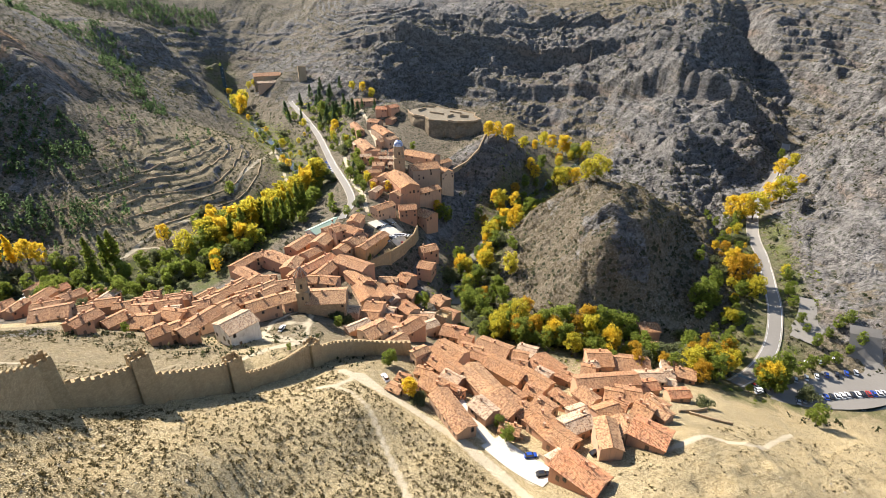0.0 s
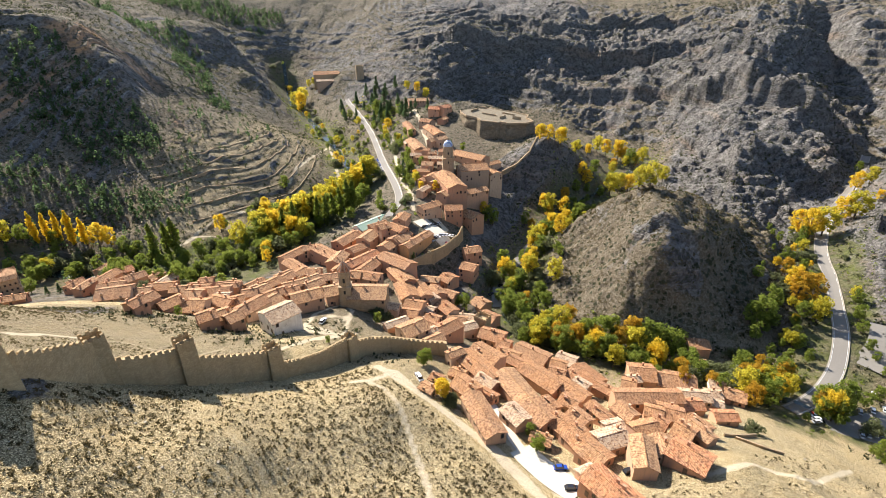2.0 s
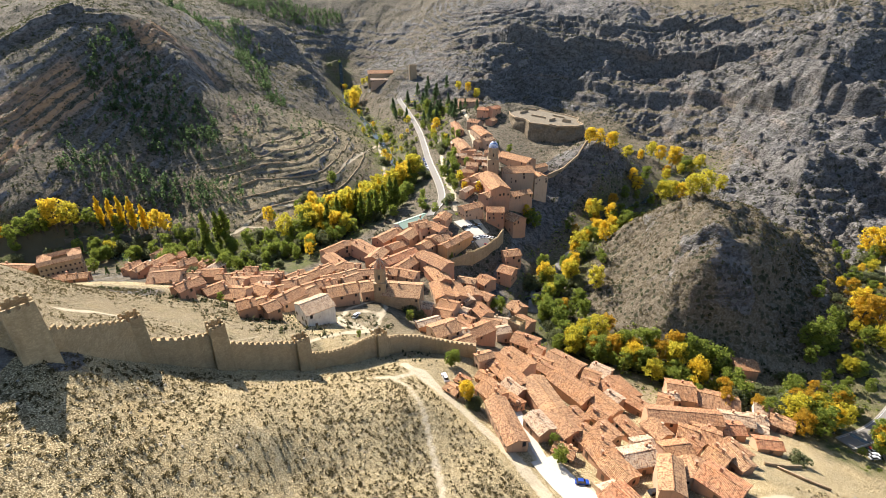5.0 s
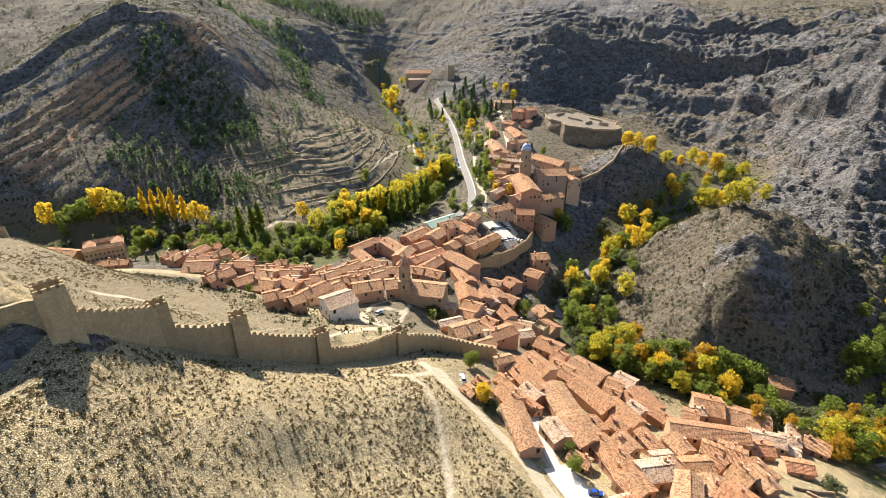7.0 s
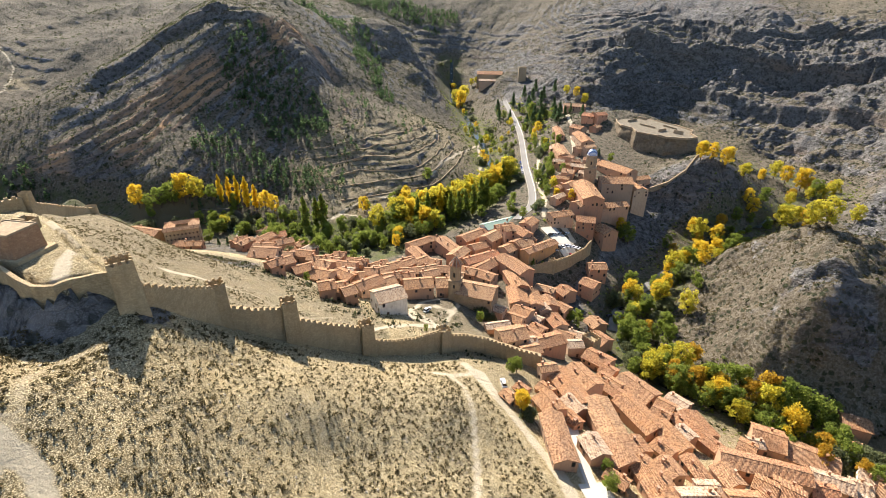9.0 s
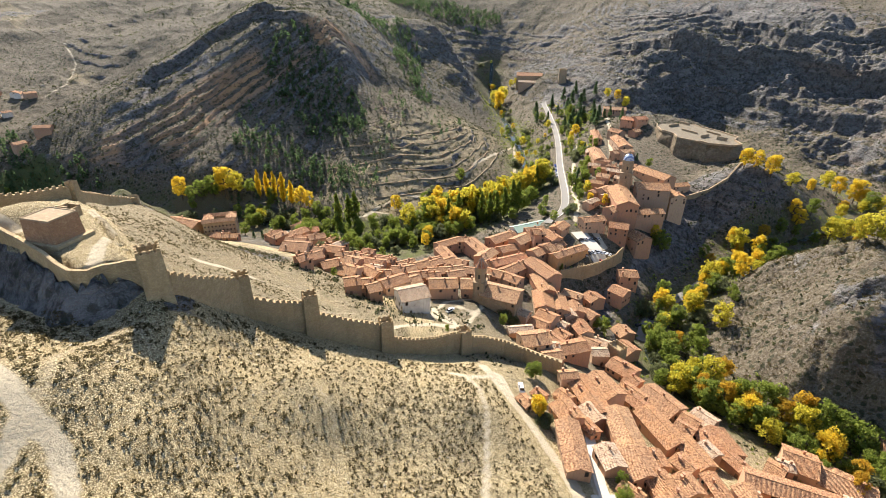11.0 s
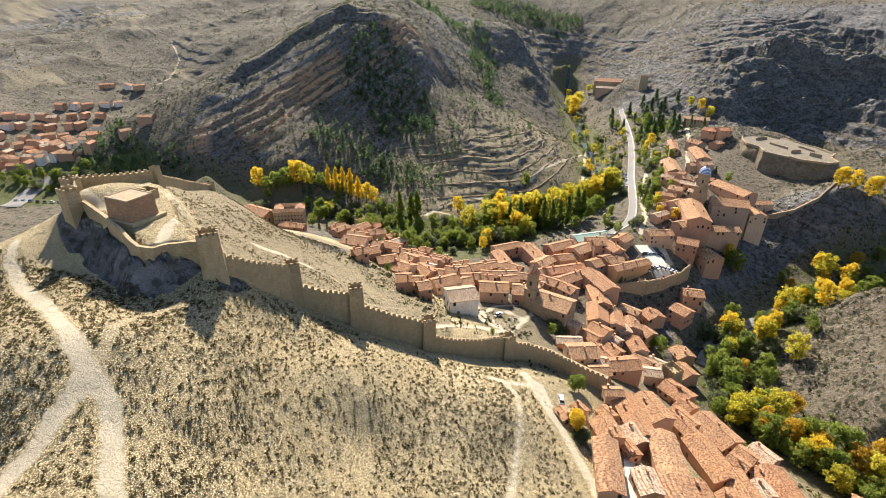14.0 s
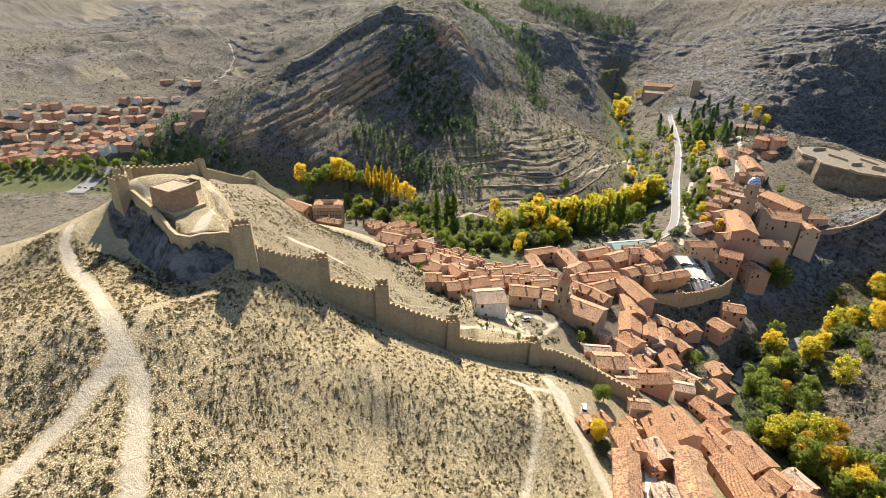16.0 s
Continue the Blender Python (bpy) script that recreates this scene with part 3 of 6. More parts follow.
ROOF = roof_tiles("clay_tiles", (0.46, 0.215, 0.092), (0.53, 0.28, 0.125), (0.49, 0.235, 0.10), (0.55, 0.33, 0.17), (0.41, 0.18, 0.078), (0.44, 0.245, 0.125))
NEWROOF = roof_tiles("new_clay_tiles", (0.58, 0.20, 0.085), (0.62, 0.25, 0.115))
GREENROOF = plain("green_sheet_roof", (0.27, 0.37, 0.28), 0.6)
PALEROOF = roof_tiles("pale_tiles", (0.66, 0.50, 0.33), (0.70, 0.56, 0.40))
ASPHALT = plain("asphalt", (0.195, 0.178, 0.153), 0.9)
PAVING = plain("pale_paving", (0.50, 0.45, 0.365), 0.9)
CONCRETE = plain("concrete", (0.37, 0.325, 0.255), 0.9)
PAINT_LINE = plain("road_paint", (0.72, 0.72, 0.70), 0.7)
GLASS = plain("dark_pane", (0.03, 0.03, 0.032), 0.15, spec=0.6)
FRAME = plain("stained_timber", (0.12, 0.07, 0.04), 0.7, spread_of=0.4)
BARK = plain("bark", (0.10, 0.075, 0.05), 0.95)
TYRE = plain("tyre", (0.02, 0.02, 0.02), 0.9)
LEAVES = [foliage("yellow_leaves", (0.46, 0.345, 0.03), (0.95, 0.71, 0.075)), foliage("green_leaves", (0.085, 0.125, 0.02), (0.36, 0.41, 0.08)),
          foliage("orange_leaves", (0.30, 0.20, 0.03), (0.72, 0.46, 0.05)), foliage("gold_leaves", (0.55, 0.40, 0.02), (0.96, 0.72, 0.06)),
          foliage("poplar_leaves", (0.09, 0.125, 0.018), (0.29, 0.34, 0.06)), foliage("needles", (0.05, 0.08, 0.034), (0.135, 0.20, 0.08)),
          foliage("grey_green_leaves", (0.10, 0.115, 0.05), (0.22, 0.235, 0.115))]
TURNING = foliage("turning_leaves", (0.18, 0.20, 0.025), (0.88, 0.74, 0.09))
SCRUB = foliage("scrub_leaves", (0.055, 0.044, 0.02), (0.155, 0.125, 0.058))
HILL_SCRUB = foliage("juniper_leaves", (0.03, 0.036, 0.016), (0.085, 0.09, 0.04))


def part(name, mesh, material, parent, label=""):
    """Links a mesh (or bmesh) as one part of a thing."""
    if isinstance(mesh, bmesh.types.BMesh):
        data = bpy.data.meshes.new(name)
        mesh.to_mesh(data)
        mesh.free()
        mesh = data
    if material and not mesh.materials:
        mesh.materials.append(material)
    ob = new(name, mesh)
    if parent:
        ob.parent = parent
    return tagged(ob, label)


def thing(name, place, label, category, group="", kind=""):
    """An empty at the base of a thing."""
    ob = new(name)
    ob.matrix_world = place
    return tagged(ob, label, category, group, kind)


def box(bm, x0, y0, z0, x1, y1, z1, taper=0.0):
    v = [bm.verts.new(c) for c in ((x0, y0, z0), (x1, y0, z0), (x1, y1, z0), (x0, y1, z0),
                                   (x0 + taper, y0 + taper, z1), (x1 - taper, y0 + taper, z1), (x1 - taper, y1 - taper, z1), (x0 + taper, y1 - taper, z1))]
    for f in ((3, 2, 1, 0), (4, 5, 6, 7), (0, 1, 5, 4), (1, 2, 6, 5), (2, 3, 7, 6), (3, 0, 4, 7)):
        bm.faces.new([v[k] for k in f])
    return v


def box_mesh(name, *sizes, taper=0.0):
    bm = bmesh.new()
    box(bm, *sizes, taper)
    me = bpy.data.meshes.new(name)
    bm.to_mesh(me)
    bm.free()
    return me


# ---- ground, tracks and roads ----
SLOPE_TRACKS = [
    (1.5, [(-31, 15), (-39.3, 18.4), (-47.4, 21.6), (-54.6, 24.6), (-60.4, 27), (-65.1, 27.6), (-69, 27.2)]),
    (1.8, [(-46, -4), (-53.8, 5.6), (-58.5, 10.6), (-60.7, 15.4), (-63.9, 19.1), (-65.9, 22.7), (-69, 27.2)]),
    (1.4, [(-69, 27.2), (-73.6, 28), (-83.2, 28.7), (-102.9, 30.7), (-133.9, 31.4), (-147, 33), (-156.4, 37.2)]),
    (0.5, [(-68.8, 29.6), (-72.9, 32.6), (-80.4, 37.5), (-83.2, 42.6), (-83.2, 49.1)]),
    (0.85, [(-38.3, 132.4), (-31.2, 128.6), (-22.5, 115.8), (-16.5, 103), (-12.3, 93.8), (-9, 84)]),
    (0.6, [(-43, 130), (-37, 134), (-32, 143)]),
    (1, [(-145, 73), (-140, 76), (-135, 76), (-118, 71)]),
    (1.8, [(-98, 55.5), (-101, 58), (-107, 62), (-110, 66)]),
    (1.4, [(-126, 97), (-133, 111), (-129, 120)]),
]
TOWN_TRACKS = [
    (0.5, [(-129, 120), (-120, 127), (-100, 126), (-97, 143)]),
    (1.5, [(-90.3, 104.9), (-90.5, 126.2), (-81.1, 137.2), (-75.3, 148.6), (-70.2, 163.4), (-59.8, 173.5)]),
    (1.3, [(-91.7, 190.0), (-82.3, 181.2), (-73.8, 176.3), (-63.8, 173.2), (-59.8, 173.5)]),
    (1.2, [(-59.8, 173.5), (-62.1, 187.0), (-64.4, 202.1), (-70.7, 209.8), (-75.5, 202.4), (-80.7, 193.3), (-79.9, 182.5), (-82.3, 181.2)]),
    (0.9, [(-223, 296), (-217, 326), (-216, 355), (-196, 362), (-175, 380)]),
    (0.8, [(-223, 296), (-218, 315), (-208, 322), (-195, 325)]),
    (1.3, [(-184, 416), (-190, 482), (-200, 578), (-180, 533), (-156, 473)]),
    (1.4, [(-55, 334), (-62, 365), (-76, 398), (-95, 467), (-109, 518)]),
]
OUTER_TRACKS = [
    (1.6, [(-114, 652), (-77, 524), (-62, 468)]),
    (1, [(67, 106), (86, 114), (101, 113), (136, 140)]),
    (1.6, [(-31, 145), (-17, 133), (-5, 124), (8, 114), (19, 100), (26, 87)]),
    (2, [(11, 129), (12, 120), (17, 113), (20, 107)]),
    (1.6, [(-150, 56), (-144, 55), (-136, 57)]),
    (0.5, [(-29.7, 57), (-38.8, 66.4), (-47.9, 75.7), (-56.7, 79.9)]),
    (1.2, [(-927, 455), (-843, 422), (-791, 376), (-781, 344)]), (2.2, TRACK_GATE), (3.5, [(29, 108), (26, 100)]), (3.0, [(-40, 300), (-32, 306), (-30, 320), (-40, 330)]),
]
TRACKS = SLOPE_TRACKS + TOWN_TRACKS + OUTER_TRACKS

slope_y, slope_x = np.gradient(GZ, gy, gx)
steep = np.hypot(slope_x, slope_y)
reach = np.hypot(GX + 10, GY - 60)
track = np.zeros(GX.shape)
for wide, line in TRACKS:
    half = wide
    half = max(half * (0.8 if half > 1.8 else 1.0), 1.0)
    track = np.maximum(track, (1.0 if half > 1.2 else 0.72 if wide > 0.55 else 0.42) * (1 - step(half * 0.4, half * 1.1 + 0.7, near_line(GX, GY, line) + 0.35 * half * fbm(GX, GY, 7, 2, 67))))
yard = [(-84, 170), (-66, 170), (-60, 186), (-66, 200), (-80, 196), (-92, 182)]
track = np.maximum(track, 0.75 * inside(GX, GY, yard) * step(-0.5, 0.2, fbm(GX, GY, 12, 3, 95)))
hills = step(0.0, 30.0, near_line(GX, GY, RIVER_GORGE) - 8) * step(0.0, 30.0, near_line(GX, GY, RIVER_WEST) - 16)
inner = inside(GX, GY, [(-270, 190), (-245, 130), (-205, 60), (-160, 10), (-110, -40), (60, -60), (130, 110), (60, 118), (10, 120), (-50, 150), (-90, 180), (-200, 196)])
scrub = np.where(inner, 0.0, step(60, 160, near_line(GX, GY, [(-150, 40), (-60, 60), (40, 80), (110, 100)])))
rock = step(0.62, 1.15, steep) * 0.6 + 0.4 * step(0.0, 0.5, fbm(GX, GY, 260, 4, 61)) * scrub
rock = rock - 0.5 * (1 - step(60, 100, near_line(GX, GY, [(70, 300), (140, 300)]))) + 0.5 * (1 - step(40, 110, near_line(GX, GY, [(220, 430), (240, 470), (330, 700)]))) + 0.12 * (1 - step(60, 160, near_line(GX, GY, [(280, 300), (420, 440)])))
rock = rock + 0.25 * (1 - step(120, 280, near_line(GX, GY, [(-420, 760), (-330, 960), (-200, 930), (-80, 840), (20, 920)])))
rock = rock + 0.16 * (1 - step(120, 330, near_line(GX, GY, [(40, 790), (180, 740), (290, 600), (330, 680), (420, 520)])))
rock = rock + 0.9 * (1 - step(4, 14, near_line(GX, GY, [(93, 274), (101, 265), (108, 256)]) + 4 * fbm(GX, GY, 12, 3, 97))) + 0.2 * (1 - step(6, 22, near_line(GX, GY, [(74, 262), (90, 244), (110, 238)])))
rock = rock + 0.7 * (1 - step(10, 24, near_line(GX, GY, [(-8, 262), (0, 310), (6, 350), (14, 400), (22, 440), (60, 465)])))
rock = np.where(inner, 0.4 * rock * step(0.9, 1.4, steep) - 0.35 * (1 - step(0.9, 1.3, steep)), np.clip(rock, 0, 1.1)) * hills
rock = np.maximum(rock, 0.75 * (1 - step(8, 26, near_line(GX, GY, [(-206, 128), (-196, 150), (-172, 160)]))))
rock = np.maximum(rock, 0.95 * (1 - step(6, 10, near_line(GX, GY, CASTLE_RING[:9]))) * step(0.5, 0.8, steep) * ~inside(GX, GY, CASTLE_RING))
green = np.maximum((1 - hills) * 0.5, 0.6 * (1 - step(30, 60, near_line(GX, GY, RIVER_WEST[5:9]))))
green = np.maximum(green, 0.55 * (1 - step(14, 34, near_line(GX, GY, ROAD_EAST[:5]))))
green = np.maximum(green, 0.5 * (1 - step(12, 34, near_line(GX, GY, RIVER_GORGE[2:9]))))
green = np.maximum(green, 0.75 * (1 - step(25, 55, near_line(GX, GY, [(-640, 20), (-560, 110), (-505, 180)]))))
scrub = scrub * (1 - 0.4 * (1 - step(20, 70, near_line(GX, GY, [(-225, 340), (-240, 400), (-215, 470), (-225, 540)]))))
scrub = np.maximum(scrub, 0.5 * inside(GX, GY, [(-240, 150), (-180, 90), (-96, 72), (-84, 106), (-60, 134), (-92, 168), (-150, 185), (-215, 185)]))
for ring in ([(-838, 411), (-790, 418), (-777, 396), (-791, 376)], [(-1867, 462), (-1882, 547), (-1592, 480), (-1562, 389)], [(-1469, 512), (-1487, 628), (-1211, 569), (-1082, 462)], [(-1012, 226), (-996, 277), (-888, 271), (-917, 201)]):
    scrub = np.where(inside(GX, GY, ring), 0.72, scrub)
field = inside(GX, GY, [(-381, 243), (-322, 276), (-246, 265), (-258, 250), (-271, 239), (-324, 222)]).astype(float)
ground_sheet = tagged(sheet("ground", GX, GY, GZ, LAND), kind="structure")
for name, values in (("track", track), ("rock", rock), ("scrub", scrub), ("green", green), ("field", field), ("bed", BED_MAP), ("cliff", CLIFF_MAP), ("ochre", OCHRE_MAP)):
    ground_sheet.data.attributes.new(name, "FLOAT", "POINT").data.foreach_set("value", values.ravel().astype(np.float32))


def smooth_line(line, gap):
    """A rounded run through the points of a line."""
    pts = [np.array(p[:2], float) for p in line]
    pts = [2 * pts[0] - pts[1], *pts, 2 * pts[-1] - pts[-2]]
    out = []
    for a, b, c, d in zip(pts, pts[1:], pts[2:], pts[3:]):
        n = max(2, int(np.linalg.norm(c - b) / gap))
        for k in range(n):
            u = k / n
            out.append(0.5 * (2 * b + (c - a) * u + (2 * a - 5 * b + 4 * c - d) * u * u + (3 * b - a - 3 * c + d) * u ** 3))
    return out + [pts[-2]]


def ribbon(name, line, offsets, lift, mat, parent=None, gap=3.0, level=False):
    """A strip along a line: offsets across it, laid over the ground."""
    pts = smooth_line(line, gap)
    bm, rows = bmesh.new(), []
    for k, p in enumerate(pts):
        q = pts[min(k + 1, len(pts) - 1)] - pts[max(k - 1, 0)]
        q = np.array((-q[1], q[0])) / (np.linalg.norm(q) + 1e-9)
        mid = height(*p)
        rows.append([bm.verts.new((*(p + q * o), (mid if level else max(height(*(p + q * o)), mid - 0.4)) + lift)) for o in offsets])
    for a, b in zip(rows, rows[1:]):
        for k in range(len(offsets) - 1):
            bm.faces.new((a[k + 1], a[k], b[k], b[k + 1]))
    return part(name, bm, mat, parent)


for name, line, half in (("road_east", ROAD_EAST, 3.3), ("road_west", ROAD_WEST, 2.5)):
    road = tagged(ribbon(name, line, (-half - 0.6, -half, 0, half, half + 0.6), 0.35, ASPHALT), kind="structure")
    for side in (-1, 1):
        ribbon("edge_line", line, (side * (half - 0.35), side * (half - 0.2)) if side < 0 else (half - 0.35, half - 0.2), 0.37, PAINT_LINE, road)
        tagged(ribbon("kerb", line, (side * (half + 0.25) - 0.2, side * (half + 0.25) + 0.2), 0.55, CONCRETE), kind="structure")
tagged(ribbon("road_lane", [(8, 262), (8, 280), (14, 300), (24, 330), (34, 352)], (-3, 0, 3), 0.25, ASPHALT), kind="structure")
tagged(ribbon("pavement_car_park", [(152, 180), (172, 179), (192, 180), (214, 190), (222, 206)], (-13, -6, 0, 6, 13), 0.5, ASPHALT, level=True), kind="structure")
tagged(ribbon("pavement_upper_park", [(190, 214), (203, 226), (212, 240)], (-7, 0, 7), 0.5, ASPHALT, level=True), kind="structure")
tagged(ribbon("pavement_square", [(-49, 322), (-44, 317), (-38, 311.5), (-32, 304), (-25, 299)], (-5.5, 0, 5.5), 0.4, PAVING), kind="structure")
tagged(ribbon("pavement_suburb", [(-520, 96), (-545, 118), (-560, 150)], (-8, -4, 0, 4, 8), 0.4, ASPHALT), kind="structure")
tagged(ribbon("pavement_street", [(2.9, 148.5), (7.0, 137.6), (12.0, 124.3), (15.6, 117.1), (20.6, 110.6)], (-1.8, 0, 1.8), 0.25, PAVING), kind="structure")
tagged(ribbon("pavement_yard", [(15.6, 117.1), (20.6, 110.6), (25.9, 104.6), (31.5, 99.2)], (-4.5, 0, 4.5), 0.25, PAVING), kind="structure")

water_mat, water_tree, water_bsdf = shader("river_water", 0.12, 0.5)
net = Net(water_tree)
foam = net.ramp(net.noise(net.coords("Object"), 0.35, 6, 0.7), (0.60, 0.0), (0.70, 0.9))
net.put(net.mix(foam, (0.03, 0.04, 0.03), (0.72, 0.74, 0.74)), water_bsdf.inputs["Base Color"])
net.bump(water_bsdf, net.noise(net.coords("Object"), 1.5, 4), 0.1)
tagged(ribbon("water_west", RIVER_WEST[4:], (-5, -2.5, 0, 2.5, 5), 0.35, water_mat, level=True), kind="structure")
tagged(ribbon("water_gorge", RIVER_GORGE, (-3, 0, 3), 0.3, water_mat, level=True), kind="structure")


# ---- town walls and castle ----
MERLON = box_mesh("merlon", -0.55, -0.3, -0.3, 0.55, 0.3, 0.85, taper=0.04)
MERLON.materials.append(STONE)


def wall_run(name, line, thick, tall, label, battlements=True, mat=STONE, drop=3.0, tops=None, group=""):
    """A wall that follows the ground along a line, with its crenels."""
    ob = thing(name, pose(line[0][0], line[0][1], height(*line[0][:2])), label, "wall", group)
    back = ob.matrix_world.inverted()
    body, teeth = bmesh.new(), []
    dots = [(p[0], p[1], tops[k] if tops else height(p[0], p[1]) + tall) for k, p in enumerate(line)]
    rows = []
    fine_dots = along(dots, 1.8)
    for k, (x, y, top) in enumerate(fine_dots):
        a, b = fine_dots[max(k - 1, 0)], fine_dots[min(k + 1, len(fine_dots) - 1)]
        d = Vector((b[0] - a[0], b[1] - a[1], 0)).normalized()
        n = Vector((-d.y, d.x, 0)) * thick / 2
        c = Vector((x, y, 0))
        low = min(height(*(c + n).to_2d()), height(*(c - n).to_2d())) - drop
        top += 0.25 * noise.noise(Vector((x * 0.3, y * 0.3, 7)))
        rows.append([body.verts.new(back @ Vector((*(c + s * n * f).to_2d(), z))) for s, f, z in ((1, 1.25, low), (1, 1, top), (-1, 1, top), (-1, 1.25, low))])
        if battlements and k < len(fine_dots) - 1:
            m = Matrix.Translation((*(c - n * 0.6).to_2d(), top)) @ Matrix.Rotation(math.atan2(d.y, d.x), 4, "Z")
            teeth.append(back @ m @ Matrix.Diagonal((1, 1, 1 + 0.3 * noise.noise(c), 1)))
    for a, b in zip(rows, rows[1:]):
        for k in range(3):
            body.faces.new((a[k], a[k + 1], b[k + 1], b[k]))
    body.faces.new(rows[0][::-1])
    body.faces.new(rows[-1])
    bmesh.ops.recalc_face_normals(body, faces=body.faces)
    part("curtain", body, mat, ob)
    for m in teeth:
        part("merlon", MERLON, None, ob).matrix_basis = m
    return ob


def square_tower(name, x, y, turn, wide, deep, tall, label, mat=STONE, teeth=True, taper=0.35, low=None, group=""):
    low = (min(height(x + a, y + b) for a in (-3, 3) for b in (-3, 3)) if low is None else low)
    ob = thing(name, pose(x, y, low, 0, 0, turn), label, "tower", group)
    bm = bmesh.new()
    w, d = wide / 2, deep / 2
    box(bm, -w, -d, -3, w, d, tall, taper)
    bmesh.ops.bevel(bm, geom=[e for e in bm.edges if abs(e.verts[0].co.z - e.verts[1].co.z) > 2], offset=0.15, segments=1, affect="EDGES")
    for v in bm.verts:
        v.co += Vector((noise.noise(v.co * 0.5 + Vector((x, y, 0))), noise.noise(v.co * 0.5 + Vector((y, x, 3))), 0)) * 0.15
    bm.faces.ensure_lookup_table()
    bmesh.ops.inset_region(bm, faces=[max(bm.faces, key=lambda f: f.calc_center_median().z)], thickness=0.55, depth=-1.5)
    part("shaft", bm, mat, ob)
    if teeth:
        w, d = w - taper, d - taper
        for half, depth, turned in ((w, d, 0), (d, w, 1)):
            n = max(2, round(2 * half / 1.9))
            for k in range(turned, n + 1 - turned):
                u = (half - 0.45) * (2 * k / n - 1)
                for v in (-depth + 0.25, depth - 0.25):
                    part("merlon", MERLON, None, ob).matrix_basis = Matrix.Translation((v, u, tall) if turned else (u, v, tall)) @ Matrix.Rotation(turned * math.pi / 2, 4, "Z") @ Matrix.Diagonal((0.78, 0.9, 0.9, 1))
    return ob


TOWERS = [(-87.6, 63, 62, 98, 112.7, 6.2), (-91, 87.8, 58, 76.5, 92.8, 5.4), (-80, 103, 52, 64.5, 81.5, 5.4), (-67, 124.6, 52, 48.5, 63.2, 5.4), (-51.2, 155.6, 60, 33.5, 45.6, 5.6)]
for x, y, turn, low, top, wide in TOWERS:
    square_tower("wall_tower", x, y, turn, wide, wide, top - low, "tall tan rubble stone tower of the town wall", group="towers of the town wall", low=low, taper=0.5)
RUNS = [([(-87.6, 64), (-88.4, 74), (-90.4, 86)], [106.2, 99.5, 92.4]), ([(-90, 89), (-85.5, 95), (-81, 102)], [85, 81.5, 79]), ([(-79, 104.5), (-73.5, 113.5), (-68, 123.5)], [74, 68, 62]),
        ([(-66, 126), (-62, 134), (-57, 143), (-52, 154)], [55.4, 51, 48, 45.6]), ([(-50, 157), (-44, 163), (-38, 167.5), (-30, 170), (-22, 170), (-14, 171)], [42.4, 40, 37.4, 35, 34.5, 34])]
for line, tops in RUNS:
    wall_run("town_wall", line, 1.8, 7.7, "crenellated tan rubble stone town wall climbing the hill", group="runs of the town wall", tops=tops)
wall_run("castle_wall", [(-89, 62.5), (-92.5, 60.5), (-95.6, 56.5), (-95.8, 53.1), (-99.4, 51.1), (-103.8, 51.2), (-113.4, 52.4), (-126.2, 53.3), (-141, 53.5)], 0.9, 0, "plain tan stone castle wall on a rock", False,
         tops=[110, 109.8, 109.7, 109.8, 109.9, 110, 110.2, 110.4, 110.8], drop=2)
wall_run("castle_wall", [(-143, 52), (-152, 55), (-160, 57.5), (-167, 60.5)], 1.4, 0, "crenellated tan stone castle wall on a rock", tops=[112.5, 112.2, 111.6, 111], drop=2)
wall_run("castle_wall", [(-167, 60.5), (-165, 71), (-163.6, 82.5)], 1.4, 0, "crenellated tan stone castle wall on a rock", tops=[110.6, 109.2, 108.4], drop=2)
wall_run("castle_wall", [(-165, 85), (-171.3, 86.6), (-186, 101.6), (-195.6, 117)], 1.3, 0, "crenellated tan stone castle wall on a rock", tops=[105.5, 103.4, 94.4, 86], drop=2)
square_tower("castle_tower", -143, 51, 12, 5.2, 4.6, 14.3, "square tan stone gate tower of the castle", group="castle towers", low=100)
square_tower("castle_tower", -158, 56, 20, 5.0, 4.4, 13, "square tan stone gate tower of the castle", group="castle towers", low=100)
square_tower("castle_tower", -164, 84, 30, 3.4, 3.4, 8.6, "square tan stone corner tower of the castle", group="castle towers", low=101, teeth=False)
keep = thing("castle_keep", pose(-120.2, 58.9, 108.8, 0, 0, 15), "squat reddish stone castle keep with a flat pale roof", "tower")
part("plinth", box_mesh("plinth", -6.8, -5.4, -4, 6.4, 5.8, 1.2, taper=0.3), STONE, keep)
part("body", box_mesh("body", -4.7, -4.2, 1.2, 4.7, 4.2, 7.0, taper=0.25), KEEP, keep)
bm = bmesh.new()
box(bm, -4.5, -4.0, 7.003, 4.5, 4.0, 7.2, 0.04)
for x0, y0, x1, y1 in ((-4.5, -4.0, 4.5, -3.6), (-4.5, 3.6, 4.5, 4.0), (-4.5, -3.597, -4.1, 3.597), (4.1, -3.597, 4.5, 3.597)):
    box(bm, x0, y0, 7.204, x1, y1, 7.4, 0.05)
part("roof", bm, ASHLAR, keep, "flat pale roof slab with a low rim")
cistern = thing("castle_cistern", pose(-134, 69, height(-134, 69), 0, 0, 15), "low ruined stone tower stump inside the castle", "ruin")
for x0, y0, x1, y1, top in ((-2, -2, 2, -1.5, 4), (-2, 1.5, 2, 2, 3.4), (-2, -1.497, -1.5, 1.497, 3.7), (1.5, -1.497, 2, 1.497, 3.0)):
    part("wall", box_mesh("wall", x0, y0, -1, x1, y1, top), STONE, cistern)
end = thing("round_tower", pose(-196.6, 118.6, 83), "round stone tower ending the castle wall", "tower")
bm = bmesh.new()
